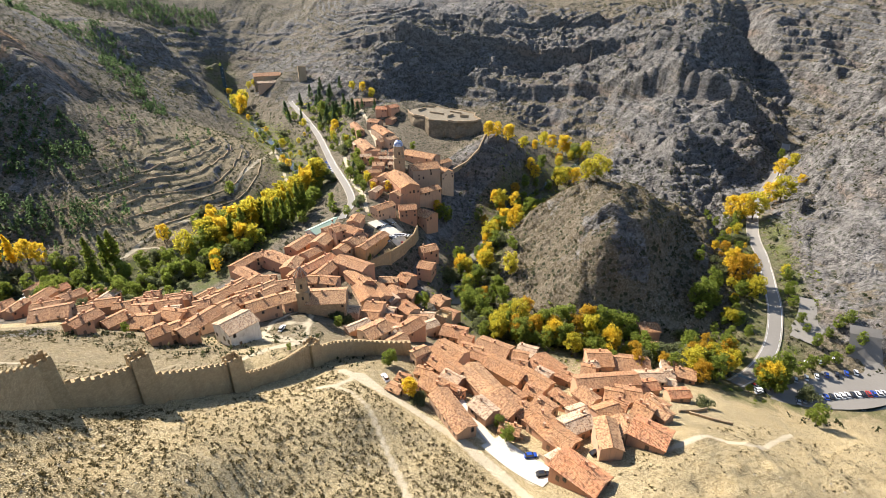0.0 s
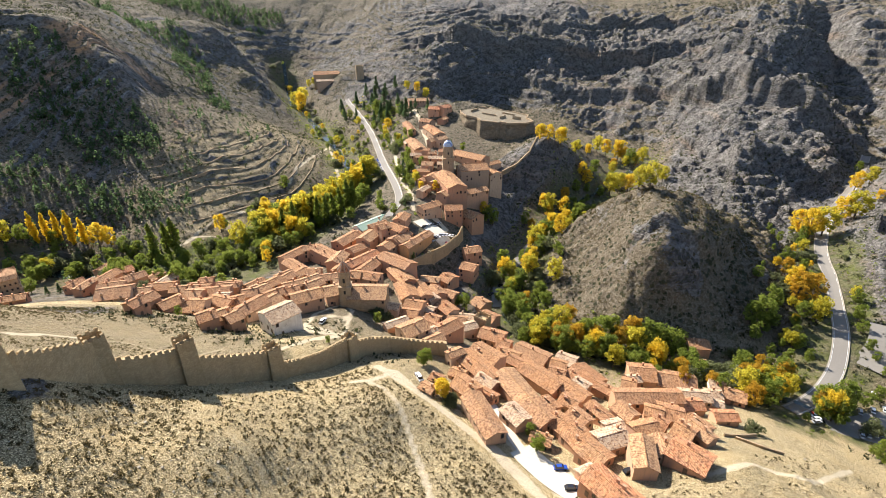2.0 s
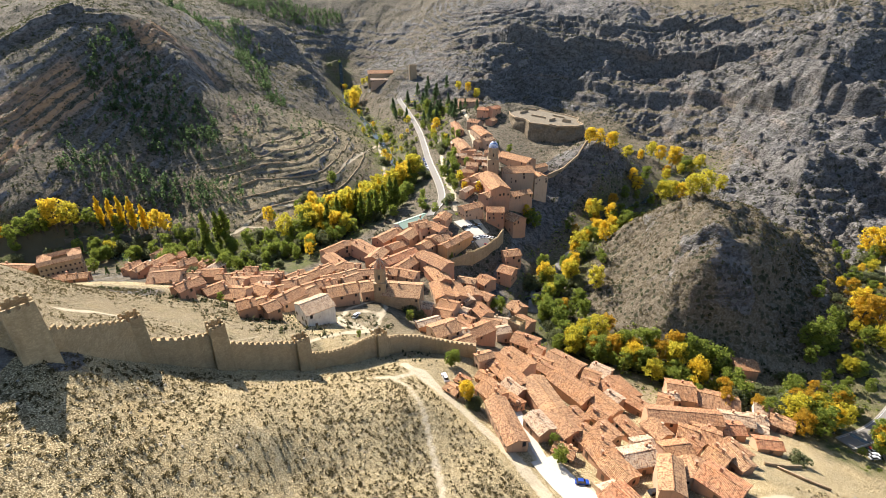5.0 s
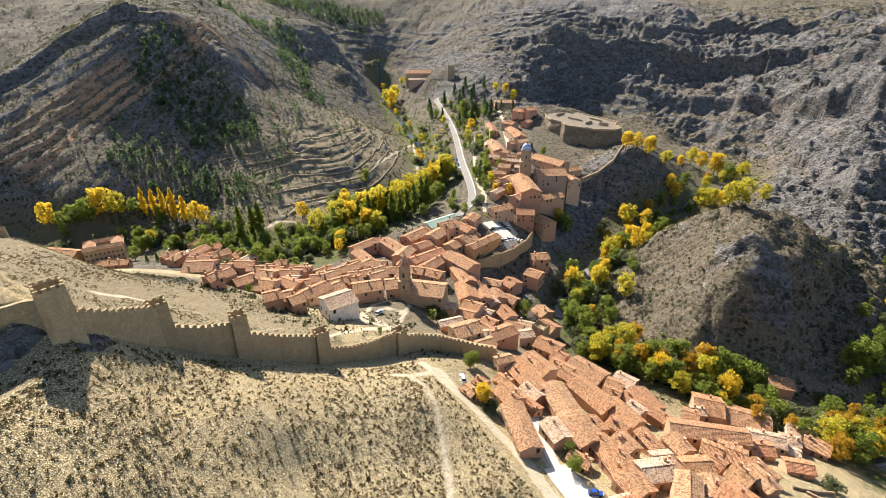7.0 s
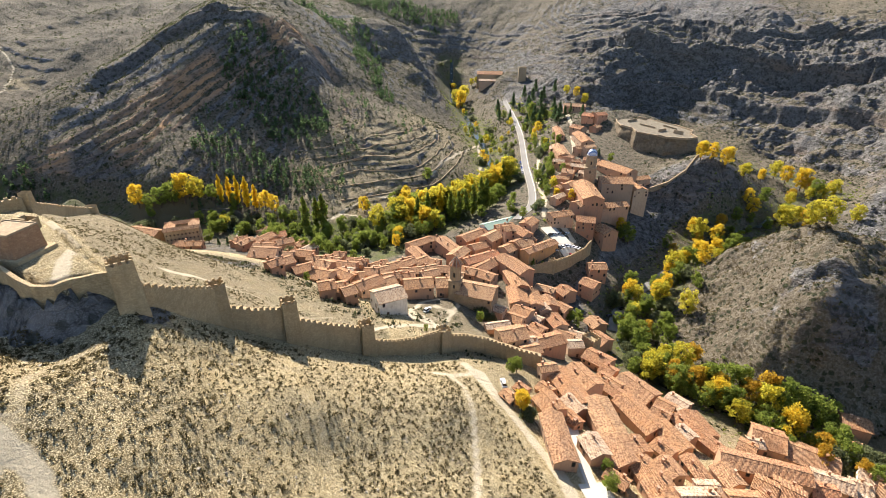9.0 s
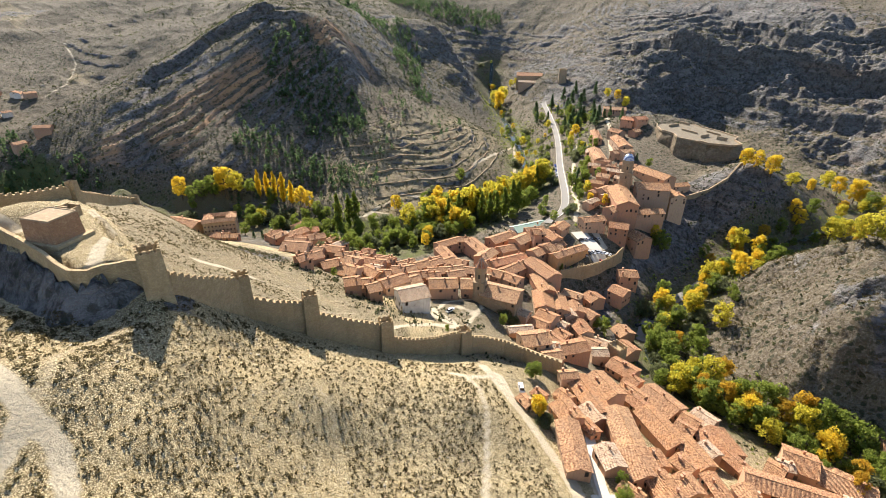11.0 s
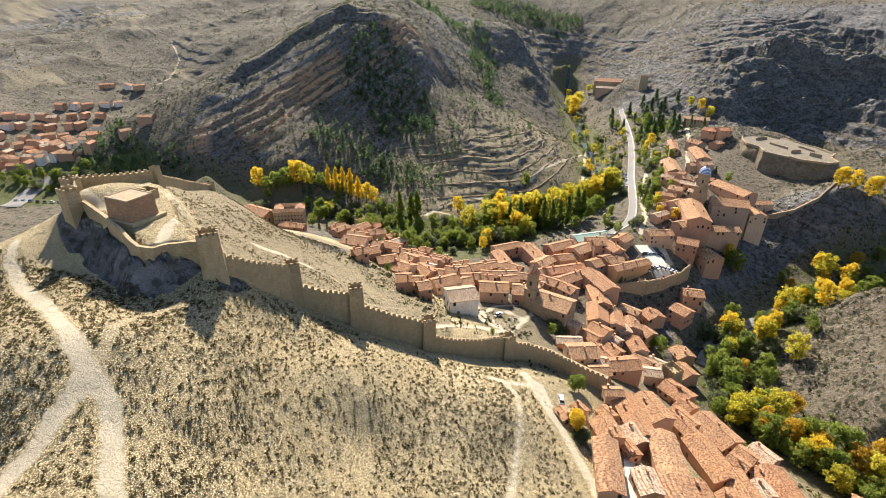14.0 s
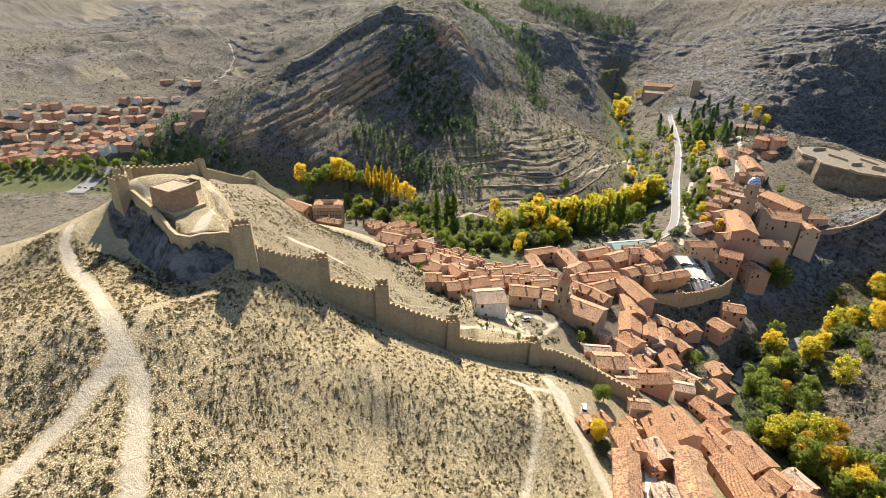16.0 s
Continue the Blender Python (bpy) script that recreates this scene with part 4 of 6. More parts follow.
bmesh.ops.create_cone(bm, cap_ends=True, segments=24, radius1=2.6, radius2=2.3, depth=8, matrix=Matrix.Translation((0, 0, -0.2)))
bm.faces.ensure_lookup_table()
bmesh.ops.inset_region(bm, faces=[max(bm.faces, key=lambda f: f.calc_center_median().z)], thickness=0.45, depth=-0.9)
part("drum", bm, STONE, end)


# ---- houses ----
def window_meshes(wide, tall):
    """A frame as one ring, and the pane set back in it."""
    bm = bmesh.new()
    x, e = wide / 2, 0.13
    ring = []
    for y in (-0.1, 0.05):
        ring.append([bm.verts.new((a, y, b)) for a, b in ((-x - e, -e), (x + e, -e), (x + e, tall + e), (-x - e, tall + e))])
        ring.append([bm.verts.new((a, y, b)) for a, b in ((-x, 0), (x, 0), (x, tall), (-x, tall))])
    for k in range(4):
        m = (k + 1) % 4
        bm.faces.new((ring[0][k], ring[0][m], ring[1][m], ring[1][k]))
        bm.faces.new((ring[0][m], ring[0][k], ring[2][k], ring[2][m]))
        bm.faces.new((ring[1][k], ring[1][m], ring[3][m], ring[3][k]))
    frame_me = bpy.data.meshes.new("window")
    bm.to_mesh(frame_me)
    bm.free()
    frame_me.materials.append(FRAME)
    pane_me = box_mesh("pane", -x, -0.04, 0, x, 0.02, tall)
    pane_me.materials.append(GLASS)
    return frame_me, pane_me


WINDOWS = [window_meshes(0.95, 1.3), window_meshes(0.85, 0.95), window_meshes(1.05, 1.9)]


def window(form, m, parent):
    ob = part("window", form[0], None, parent)
    ob.matrix_basis = m
    part("pane", form[1], None, ob)


DOOR = box_mesh("door", -0.6, -0.06, 0, 0.6, 0.06, 2.1)
DOOR.materials.append(FRAME)
chimney_bm = bmesh.new()
box(chimney_bm, -0.4, -0.3, -0.8, 0.4, 0.3, 1.2)
box(chimney_bm, -0.5, -0.4, 1.2, 0.5, 0.4, 1.38)
CHIMNEY = bpy.data.meshes.new("chimney")
chimney_bm.to_mesh(CHIMNEY)
CHIMNEY.materials.append(PLASTER)
dice = random.Random(5)


def gable_walls(length, wide, eave, ridge, low):
    bm = bmesh.new()
    x, y = length / 2, wide / 2
    a = [bm.verts.new(c) for c in ((-x, -y, low), (-x, y, low), (-x, y, eave), (-x, 0, ridge), (-x, -y, eave))]
    b = [bm.verts.new(c) for c in ((x, -y, low), (x, y, low), (x, y, eave), (x, 0, ridge), (x, -y, eave))]
    bm.faces.new(a[::-1])
    bm.faces.new(b)
    for k in range(5):
        if k not in (2, 3):
            m = (k + 1) % 5
            bm.faces.new((a[k], a[m], b[m], b[k]))
    bmesh.ops.recalc_face_normals(bm, faces=bm.faces)
    return bm


def gable_roof(length, wide, eave, ridge, seed, over=0.45, hip=0.0):
    """Two sloping slabs of tiles with a sagging ridge and uneven eaves."""
    bm = bmesh.new()
    n = max(2, round(length / 3.0))
    run = wide / 2
    pitch = (ridge - eave) / run
    rows = []
    for k in range(n + 1):
        x = -length / 2 - over + (length + 2 * over) * k / n
        sag = 0.12 * noise.noise(Vector((k * 0.9, seed, 0)))
        cut = hip if k in (0, n) else 0.0
        ring = []
        for y, z in ((-run - over, eave - pitch * over), (-run * 0.5, eave + pitch * run * 0.5), (0, ridge + 0.02), (run * 0.5, eave + pitch * run * 0.5), (run + over, eave - pitch * over)):
            ring.append((x, y + 0.06 * noise.noise(Vector((k, y, seed))), z + 0.2 + sag - (cut * (1 - abs(y) / run) * (ridge - eave) if cut else 0)))
        rows.append(ring)
    top = [[bm.verts.new(c) for c in ring] for ring in rows]
    low = [[bm.verts.new((c[0], c[1], c[2] - 0.26)) for c in ring] for ring in rows]
    for k in range(n):
        for j in range(4):
            bm.faces.new((top[k][j], top[k + 1][j], top[k + 1][j + 1], top[k][j + 1]))
            bm.faces.new((low[k][j + 1], low[k + 1][j + 1], low[k + 1][j], low[k][j]))
        for j in (0, 4):
            bm.faces.new((top[k][j], low[k][j], low[k + 1][j], top[k + 1][j]))
    for k in (0, n):
        for j in range(4):
            bm.faces.new((top[k][j], top[k][j + 1], low[k][j + 1], low[k][j]))
    bmesh.ops.recalc_face_normals(bm, faces=bm.faces)
    return bm


def ridge_cap(length, ridge):
    bm = bmesh.new()
    n = max(2, int(length / 0.8))
    for k in range(n):
        x = -length / 2 + length * k / n
        box(bm, x, -0.16, ridge + 0.16, x + length / n * 0.97, 0.16, ridge + 0.32 + 0.02 * (k % 2), 0.03)
    return bm


STYLES = {0: (PLASTER, ROOF, "old plastered town house with a clay tiled roof"), 1: (PLASTER, PALEROOF, "plastered town house with a pale tiled roof"),
          2: (WHITE, PALEROOF, "whitewashed town house with a pale tiled roof"), 3: (PLASTER, NEWROOF, "plastered town house with a new red tiled roof"),
          4: (PLASTER, NEWROOF, "plastered town house with a new red tiled roof"), 5: (ORANGE, ROOF, "ochre plastered town house with a clay tiled roof"),
          6: (ASHLAR, ROOF, "stone church building with a clay tiled roof"), 7: (WHITE, ROOF, "white suburban house with a clay tiled roof"), 8: (WHITE, GREENROOF, "long low hall with a pale green sheet roof")}


def house(x, y, length, wide, turn, tall, style, windows=0.31, name="house", group="houses of the town", spare=False):
    wall_mat, roof_mat, label = STYLES[style]
    place = pose(x, y, 0, 0, 0, turn)
    spots = [place @ Vector((a * length / 2, b * wide / 2, 0)) for a in (-1, 0, 1) for b in (-1, 1)]
    lows = [height(p.x, p.y) for p in spots]
    base, top = min(lows), height(x, y) + tall
    ridge = max(top - base, 4.0)
    eave = max(ridge - wide * 0.19, 2.4)
    ob = thing(name, pose(x, y, base, 0, 0, turn), label, "house" if style != 6 else "church", group)
    part("wall", gable_walls(length, wide, eave, ridge, -1.5), wall_mat, ob)
    roof = part("roof", gable_roof(length, wide, eave, ridge, x * 0.37 + y), roof_mat, ob)
    if not spare:
        part("ridge_tiles", ridge_cap(length + 0.6, ridge), roof_mat, roof)
    floors = max(1, int((eave - max(max(lows) - base - 1.0, 0)) / 2.8))
    for side, run in ((1, length), (-1, length), (2, wide), (-2, wide)):
        cols = max(1, int(run / 3.0))
        for f in range(floors):
            for c in range(cols):
                if dice.random() > windows:
                    continue
                u = (c + 0.5 + dice.uniform(-0.12, 0.12)) / cols * run - run / 2
                z = eave - 2.1 - 2.8 * f + dice.uniform(-0.15, 0.15)
                if z < 0.4:
                    continue
                if abs(side) == 1:
                    m = Matrix.Translation((u, side * wide / 2, z)) @ Matrix.Rotation(math.pi if side == 1 else 0, 4, "Z")
                else:
                    m = Matrix.Translation((side / 2 * length / 2, u, z)) @ Matrix.Rotation(math.pi / 2 if side == 2 else -math.pi / 2, 4, "Z")
                window(dice.choice(WINDOWS), m, ob)
    if not spare:
        for k in range(dice.choice((0, 1, 1, 2))):
            v = dice.uniform(-0.6, 0.6) * wide / 2
            stack = part("chimney", CHIMNEY, None, roof)
            stack.matrix_basis = Matrix.Translation((dice.uniform(-0.4, 0.4) * length, v, ridge - abs(v) * 0.38 + 0.4))
        door = part("door", DOOR, None, ob)
        door.matrix_basis = Matrix.Translation((dice.uniform(-0.3, 0.3) * length, -wide / 2, max(0.0, height(*(place @ Vector((0, -wide / 2 - 0.5, 0))).to_2d()) - base)))
    return ob


VILLAGE_LOWER = [
    (-0.2, 161.2, 21.4, 9.0, -47, 8.0, 0),
    (3.2, 176.6, 14.4, 9.7, -39, 8.0, 0),
    (-9.9, 166.2, 6.8, 5.0, 36, 7.0, 0),
    (24.9, 196.7, 17.1, 12.0, -31, 8.0, 0),
    (11.7, 204.0, 6.4, 8.1, -22, 7.0, 0),
    (-3.8, 143.5, 9.4, 8.5, -40, 6.5, 0),
    (2.9, 126.1, 19.8, 7.4, -62, 6.5, 0),
    (-8.0, 155.0, 5.6, 5.2, -22, 4.5, 0),
    (-15.4, 147.6, 4.6, 4.4, -24, 3.0, 0),
    (-17.4, 137.9, 5.4, 4.2, -29, 3.0, 0),
    (4.6, 143.9, 6.7, 4.6, -34, 4.0, 0),
]
VILLAGE_HEART = [
    (15.2, 149.8, 19.1, 9.4, -59, 8.5, 0),
    (26.5, 167.0, 18.9, 9.7, -43, 8.5, 0),
    (47.7, 179.9, 13.4, 13.0, -52, 7.5, 0),
    (35.2, 180.7, 7.1, 5.4, -17, 6.0, 0),
    (42.6, 201.6, 9.4, 9.0, -25, 6.0, 1),
    (38.3, 160.5, 14.5, 7.6, -45, 7.5, 0),
    (35.9, 149.6, 7.0, 6.8, -32, 7.0, 0),
    (45.4, 143.0, 9.4, 5.0, -53, 6.5, 0),
    (22.7, 134.1, 11.0, 11.0, -53, 7.0, 0),
    (22.3, 121.4, 6.6, 4.6, -19, 3.2, 0),
    (29.5, 130.8, 7.0, 8.0, -44, 6.0, 0),
    (34.4, 122.6, 8.4, 9.1, -56, 6.0, 0),
    (37.1, 136.2, 7.6, 6.6, -48, 6.5, 0),
    (37.6, 113.2, 8.6, 8.2, -48, 6.0, 0),
    (27.0, 143.0, 7.0, 6.5, -50, 6.5, 0),
]
VILLAGE_EAST = [
    (60.2, 155.9, 13.0, 8.4, 6, 9.0, 0),
    (75.4, 162.7, 14.0, 8.0, 5, 8.5, 0),
    (76.5, 193.7, 11.3, 13.0, -2, 9.0, 0),
    (91.7, 191.8, 17.2, 12.5, -10, 8.0, 0),
    (71.1, 186.6, 5.4, 5.0, 8, 6.0, 1),
    (66.8, 179.3, 5.8, 8.6, -16, 6.0, 0),
    (93.2, 174.3, 12.0, 7.6, -1, 7.0, 1),
    (104.1, 180.7, 6.4, 6.0, -5, 6.0, 1),
    (110.8, 190.8, 8.0, 6.2, -11, 7.0, 2),
    (115.0, 183.6, 8.6, 8.2, -23, 6.0, 0),
    (87.3, 163.0, 7.9, 7.0, 8, 6.0, 3),
    (102.1, 172.5, 5.0, 4.6, -18, 4.0, 1),
    (96.6, 155.3, 8.6, 5.9, 4, 5.0, 3),
    (114.1, 226.4, 10.3, 9, 0, 8.8, 0),
    (113.6, 215.2, 5.9, 7, -5, 4.8, 0),
]
VILLAGE_SOUTH = [
    (64.9, 143.6, 6.2, 6.5, -16, 7.0, 0),
    (72.0, 143.3, 6.2, 7.8, -15, 7.0, 0),
    (77.0, 135.1, 8.0, 5.8, -51, 6.0, 0),
    (62.4, 132.0, 5.0, 7.0, -36, 6.5, 0),
    (67.9, 125.3, 6.0, 8.0, -39, 6.5, 0),
    (47.5, 130.6, 6.4, 5.4, 23, 6.0, 1),
    (44.2, 120.8, 9.9, 7.9, 25, 7.0, 1),
    (50.5, 109.8, 11.8, 6.6, 84, 8.0, 0),
    (57.6, 115.2, 7.0, 8.6, -81, 7.0, 0),
    (64.2, 111.2, 11.0, 9.4, -38, 6.0, 3),
    (56.2, 127.4, 9.0, 6.2, 20, 7.0, 0),
    (73.4, 126.4, 8.8, 5.2, -56, 6.0, 0),
    (38.6, 96.4, 14.4, 9.0, -46, 6.0, 3),
    (34.3, 105.2, 5.2, 4.6, 31, 4.0, 1),
]
CHURCH_STREET = [
    (-77.1, 211.3, 7.6, 11, 28, 9.8, 0),
    (-86.6, 201.0, 14.4, 11, 34, 10.0, 0),
    (-114.9, 241.2, 9.6, 8, 64, 7.8, 0),
    (-109.8, 247.8, 10.0, 8, 63, 7.8, 0),
    (-102.0, 249.8, 9.0, 8, 7, 7.8, 0),
    (-104.7, 225.2, 10.0, 8, 33, 7.9, 0),
    (-98.4, 235.5, 11.8, 8, 44, 7.7, 0),
    (-89.4, 240.0, 9.9, 8, 21, 7.7, 0),
    (-101.0, 214.6, 8.2, 8, 41, 7.8, 0),
    (-93.0, 226.9, 9.9, 8, 48, 7.9, 0),
    (-77.1, 245.6, 10.6, 9, 3, 7.9, 0),
    (-66.3, 246.1, 12.2, 9, -9, 7.7, 0),
    (-70.4, 261.1, 18.7, 10, 69, 7.9, 0),
]
PALACE_QUARTER = [
    (-126.4, 279.8, 19.6, 9, 62, 9.9, 0),
    (-118.1, 287.3, 10.0, 8, 31, 9.7, 0),
    (-104.9, 279.4, 20.4, 9, -35, 9.8, 0),
    (-117.3, 259.5, 18.7, 8, -36, 8.8, 0),
    (-94.2, 296.3, 21.2, 11, 65, 9.9, 0),
    (-78.6, 294.8, 16.5, 11, 71, 9.8, 0),
    (-69.6, 297.2, 7.2, 9, 41, 12.7, 0),
    (-60.9, 298.5, 14.1, 9, -33, 9.8, 0),
    (-83.5, 281.6, 12.4, 9, 52, 8.9, 0),
    (-92.7, 268.5, 14.0, 10, 82, 9.0, 0),
    (-77.0, 267.3, 24.0, 9, 55, 8.8, 3),
    (-54.4, 264.9, 23.7, 11, -33, 10.6, 0),
    (-62.2, 284.1, 15.9, 10, 66, 8.8, 0),
    (-55.2, 288.3, 9.7, 9, 50, 8.8, 0),
]
WEST_ROW = [
    (-250.7, 261.8, 9.7, 8, 88, 7.0, 0),
    (-226.3, 235.0, 17.5, 9, 82, 8.0, 0),
    (-231.0, 254.9, 10.5, 9, 54, 8.9, 3),
    (-248.0, 236.1, 8.6, 7, 56, 5.9, 0),
    (-189.4, 200.5, 16.0, 14, 23, 6.9, 0),
    (-205.8, 234.5, 11.0, 8, 57, 7.9, 0),
    (-148.9, 166.7, 7.0, 8, 70, 6.8, 0),
    (-155.7, 180.6, 8.9, 9, 65, 6.9, 0),
    (-174.8, 215.6, 13.2, 9, 15, 7.8, 0),
    (-201.5, 244.8, 10.1, 7, 84, 6.9, 0),
    (-145.3, 183.0, 11.2, 9, 59, 6.9, 0),
    (-137.1, 184.9, 14.1, 12, 7, 6.9, 0),
    (-149.5, 205.1, 9.5, 9, 3, 7.9, 0),
]
WEST_GATE_ROW = [
    (-143.8, 212.8, 18.2, 10, 15, 7.8, 0),
    (-127.6, 194.2, 12.4, 9, -11, 7.8, 0),
    (-116.5, 165.2, 7.4, 9, 45, 7.9, 0),
    (-113.5, 170.6, 8.1, 10, 45, 7.9, 0),
    (-107.0, 168.8, 6.2, 9, 56, 8.0, 0),
    (-121.3, 197.2, 6.9, 9, 30, 7.8, 0),
    (-108.0, 187.5, 14.1, 10, 63, 8.8, 0),
    (-104.4, 193.8, 14.4, 9, 60, 7.8, 0),
    (-107.2, 210.9, 11.5, 8, 47, 7.8, 0),
    (-122.0, 211.0, 7.3, 9, 25, 7.8, 0),
    (-118.7, 217.8, 7.8, 8, 51, 7.8, 0),
    (-118.7, 232.0, 8.0, 9, 57, 7.9, 0),
    (-118.1, 245.2, 10.1, 8, 54, 7.8, 0),
    (-87.7, 173.3, 13.4, 13, 52, 12.0, 2),
]
WALL_HOUSES = [
    (-43.8, 238.3, 17.1, 10.5, -64, 8.0, 0),
    (-36.6, 243.5, 17.0, 9.5, -63, 8.0, 0),
    (-37.0, 225.1, 9.9, 9.0, -13, 8.0, 0),
    (-28.4, 247.9, 10.5, 9.5, -59, 8.0, 0),
    (-20.6, 249.7, 9.2, 8.0, -25, 8.0, 0),
    (-32.9, 258.9, 11.2, 6.9, -6, 8.0, 0),
    (-23.0, 269.5, 8.6, 11.0, -36, 8.0, 0),
    (-20.3, 233.5, 12.0, 8.6, -48, 8.0, 0),
    (-40.5, 193.7, 11.6, 5.4, 37, 6.0, 1),
    (-31.5, 186.9, 12.3, 11.0, 42, 9.0, 0),
    (-17.4, 201.7, 14.9, 9.7, 45, 9.5, 0),
    (-22.9, 189.7, 4.6, 5.2, 33, 8.0, 1),
    (-26.1, 216.5, 7.6, 7.9, -20, 7.0, 0),
    (-13.8, 224.8, 10.0, 7.2, -11, 7.0, 0),
    (-7.0, 217.6, 8.0, 7.0, 28, 8.0, 1),
    (-1.9, 257.1, 8.6, 10.5, -40, 7.0, 0),
    (3.5, 238.4, 9.5, 10.0, -32, 7.5, 0),
    (5.8, 213.5, 12.8, 10.5, -20, 8.0, 0),
    (-37.5, 213.2, 9.0, 8.0, -7, 7.0, 0),
    (-49.6, 253.2, 20.0, 9.5, -54, 8.0, 0),
]
SQUARE_HOUSES = [
    (-10.6, 281.5, 9.7, 10.0, -19, 10.0, 0),
    (-9.9, 297.6, 10.8, 9.5, 26, 10.0, 0),
    (-12.8, 344.0, 13.0, 13.0, -40, 12.0, 0),
    (-26.1, 338.4, 12.4, 11.0, 11, 12.0, 0),
    (-43.0, 331.5, 16.2, 9.0, 44, 9.0, 0),
    (-45.6, 289.2, 26.3, 7.7, 61, 8.0, 5),
    (-57.5, 291.7, 16.0, 10.0, 66, 8.0, 0),
    (-59.5, 312.0, 12.0, 9.0, 80, 8.0, 0),
    (-31.3, 354.5, 18.0, 10, 57, 11.6, 0),
    (-14.8, 367.6, 26.4, 10, 37, 11.7, 0),
]
CATHEDRAL_STREET = [
    (-15.6, 394.9, 23.2, 16, 20, 16.5, 0),
    (-31.5, 366.9, 36.0, 15, -66, 14.1, 0),
    (0.1, 402.9, 14.5, 12, -56, 17.4, 0),
    (-19.0, 424.6, 31.0, 14, -32, 10.8, 0),
    (-2.8, 436.0, 22.2, 8, 42, 5.9, 0),
    (-89.4, 518.7, 36.0, 8, -70, 7.7, 0),
    (-72.8, 458.9, 36.0, 11, -66, 8.8, 0),
    (-53.9, 404.1, 9.4, 10, -0, 7.8, 0),
    (-46.0, 380.2, 12.3, 10, 69, 7.7, 0),
    (-70.6, 521.4, 13.2, 11, -27, 8.8, 0),
    (-59.4, 488.9, 36.0, 12, -64, 8.6, 0),
    (-50.1, 466.7, 11.7, 9, 50, 8.9, 0),
]
RIVER_HALL = [(-82.9, 319.9, 27.7, 11.0, 56, 6.0, 8)]
UPPER_TOWN = [
    (-94.9, 621.1, 25.1, 12, 16, 8.7, 0),
    (-65.0, 544.0, 12.1, 11, -6, 7.6, 3),
    (-53.9, 543.1, 11.5, 10, 43, 7.6, 3),
    (-54.1, 527.6, 10.7, 8, 65, 5.9, 0),
]
HOSTEL = [(-281.0, 190.0, 24.0, 13, 9, 14.8, 5), (-252.0, 194.0, 10.0, 8, 20, 5.0, 0), (-243.0, 196.0, 9.0, 7, 30, 5.0, 0)]
CATH = (-36, 397)
HOSTEL_AT = (-263, 204)
FORT_TOP = 56.0
MONK_AT = (-282, 838)
WATCH = (-220, 818)


for district in (VILLAGE_LOWER, VILLAGE_HEART, VILLAGE_EAST, VILLAGE_SOUTH, CHURCH_STREET, PALACE_QUARTER, WEST_ROW, WEST_GATE_ROW, WALL_HOUSES, SQUARE_HOUSES, CATHEDRAL_STREET, UPPER_TOWN, RIVER_HALL, HOSTEL):
    for row in district:
        house(*row)

# smaller houses crowd the gaps between the streets
TAKEN = [(r[0], r[1], r[2], r[4]) for d in (VILLAGE_LOWER, VILLAGE_HEART, VILLAGE_EAST, VILLAGE_SOUTH, CHURCH_STREET, PALACE_QUARTER, WEST_ROW, WEST_GATE_ROW, WALL_HOUSES, SQUARE_HOUSES, CATHEDRAL_STREET, UPPER_TOWN) for r in d]
BLOCKS = [([(-12, 170), (0, 150), (12, 128), (28, 112), (48, 104), (66, 112), (78, 128), (84, 160), (60, 172), (50, 190), (14, 204)], 160), ([(-96, 222), (-60, 226), (-40, 196), (-18, 176), (-2, 205), (-10, 245), (-34, 262), (-56, 262), (-86, 262), (-118, 250)], 90),
          ([(-235, 214), (-150, 200), (-110, 214), (-110, 240), (-160, 236), (-225, 238)], 60), ([(-30, 345), (-58, 350), (-64, 400), (-90, 480), (-62, 500), (-20, 430)], 70), ([(-100, 270), (-60, 275), (-64, 310), (-96, 312)], 30)]
gaps = random.Random(14)
for ring, tries in BLOCKS:
    xs, ys = [p[0] for p in ring], [p[1] for p in ring]
    for _ in range(tries):
        x, y = gaps.uniform(min(xs), max(xs)), gaps.uniform(min(ys), max(ys))
        if not inside(np.array([x]), np.array([y]), ring)[0] or math.dist((x, y), (-67, 214)) < 15 or math.dist((x, y), (-34, 306)) < 16:
            continue
        near = sorted(TAKEN, key=lambda r: math.dist((x, y), r[:2]))[:2]
        clear = math.dist((x, y), near[0][:2]) - near[0][2] * 0.22
        if clear < 5.6:
            continue
        length = min(6.5 + (clear - 5.6) * 1.3, 13)
        TAKEN.append((x, y, length, near[0][3]))
        house(x, y, length, gaps.uniform(5.5, 7.5), near[0][3] + gaps.uniform(-8, 8), gaps.uniform(5.5, 7.8), gaps.choice((0, 0, 0, 1)))

# ---- church, cathedral, hostel and fort ----
house(-58.5, 212.5, 19, 15, 5, 13, 6, 0.1, "church_nave", "")


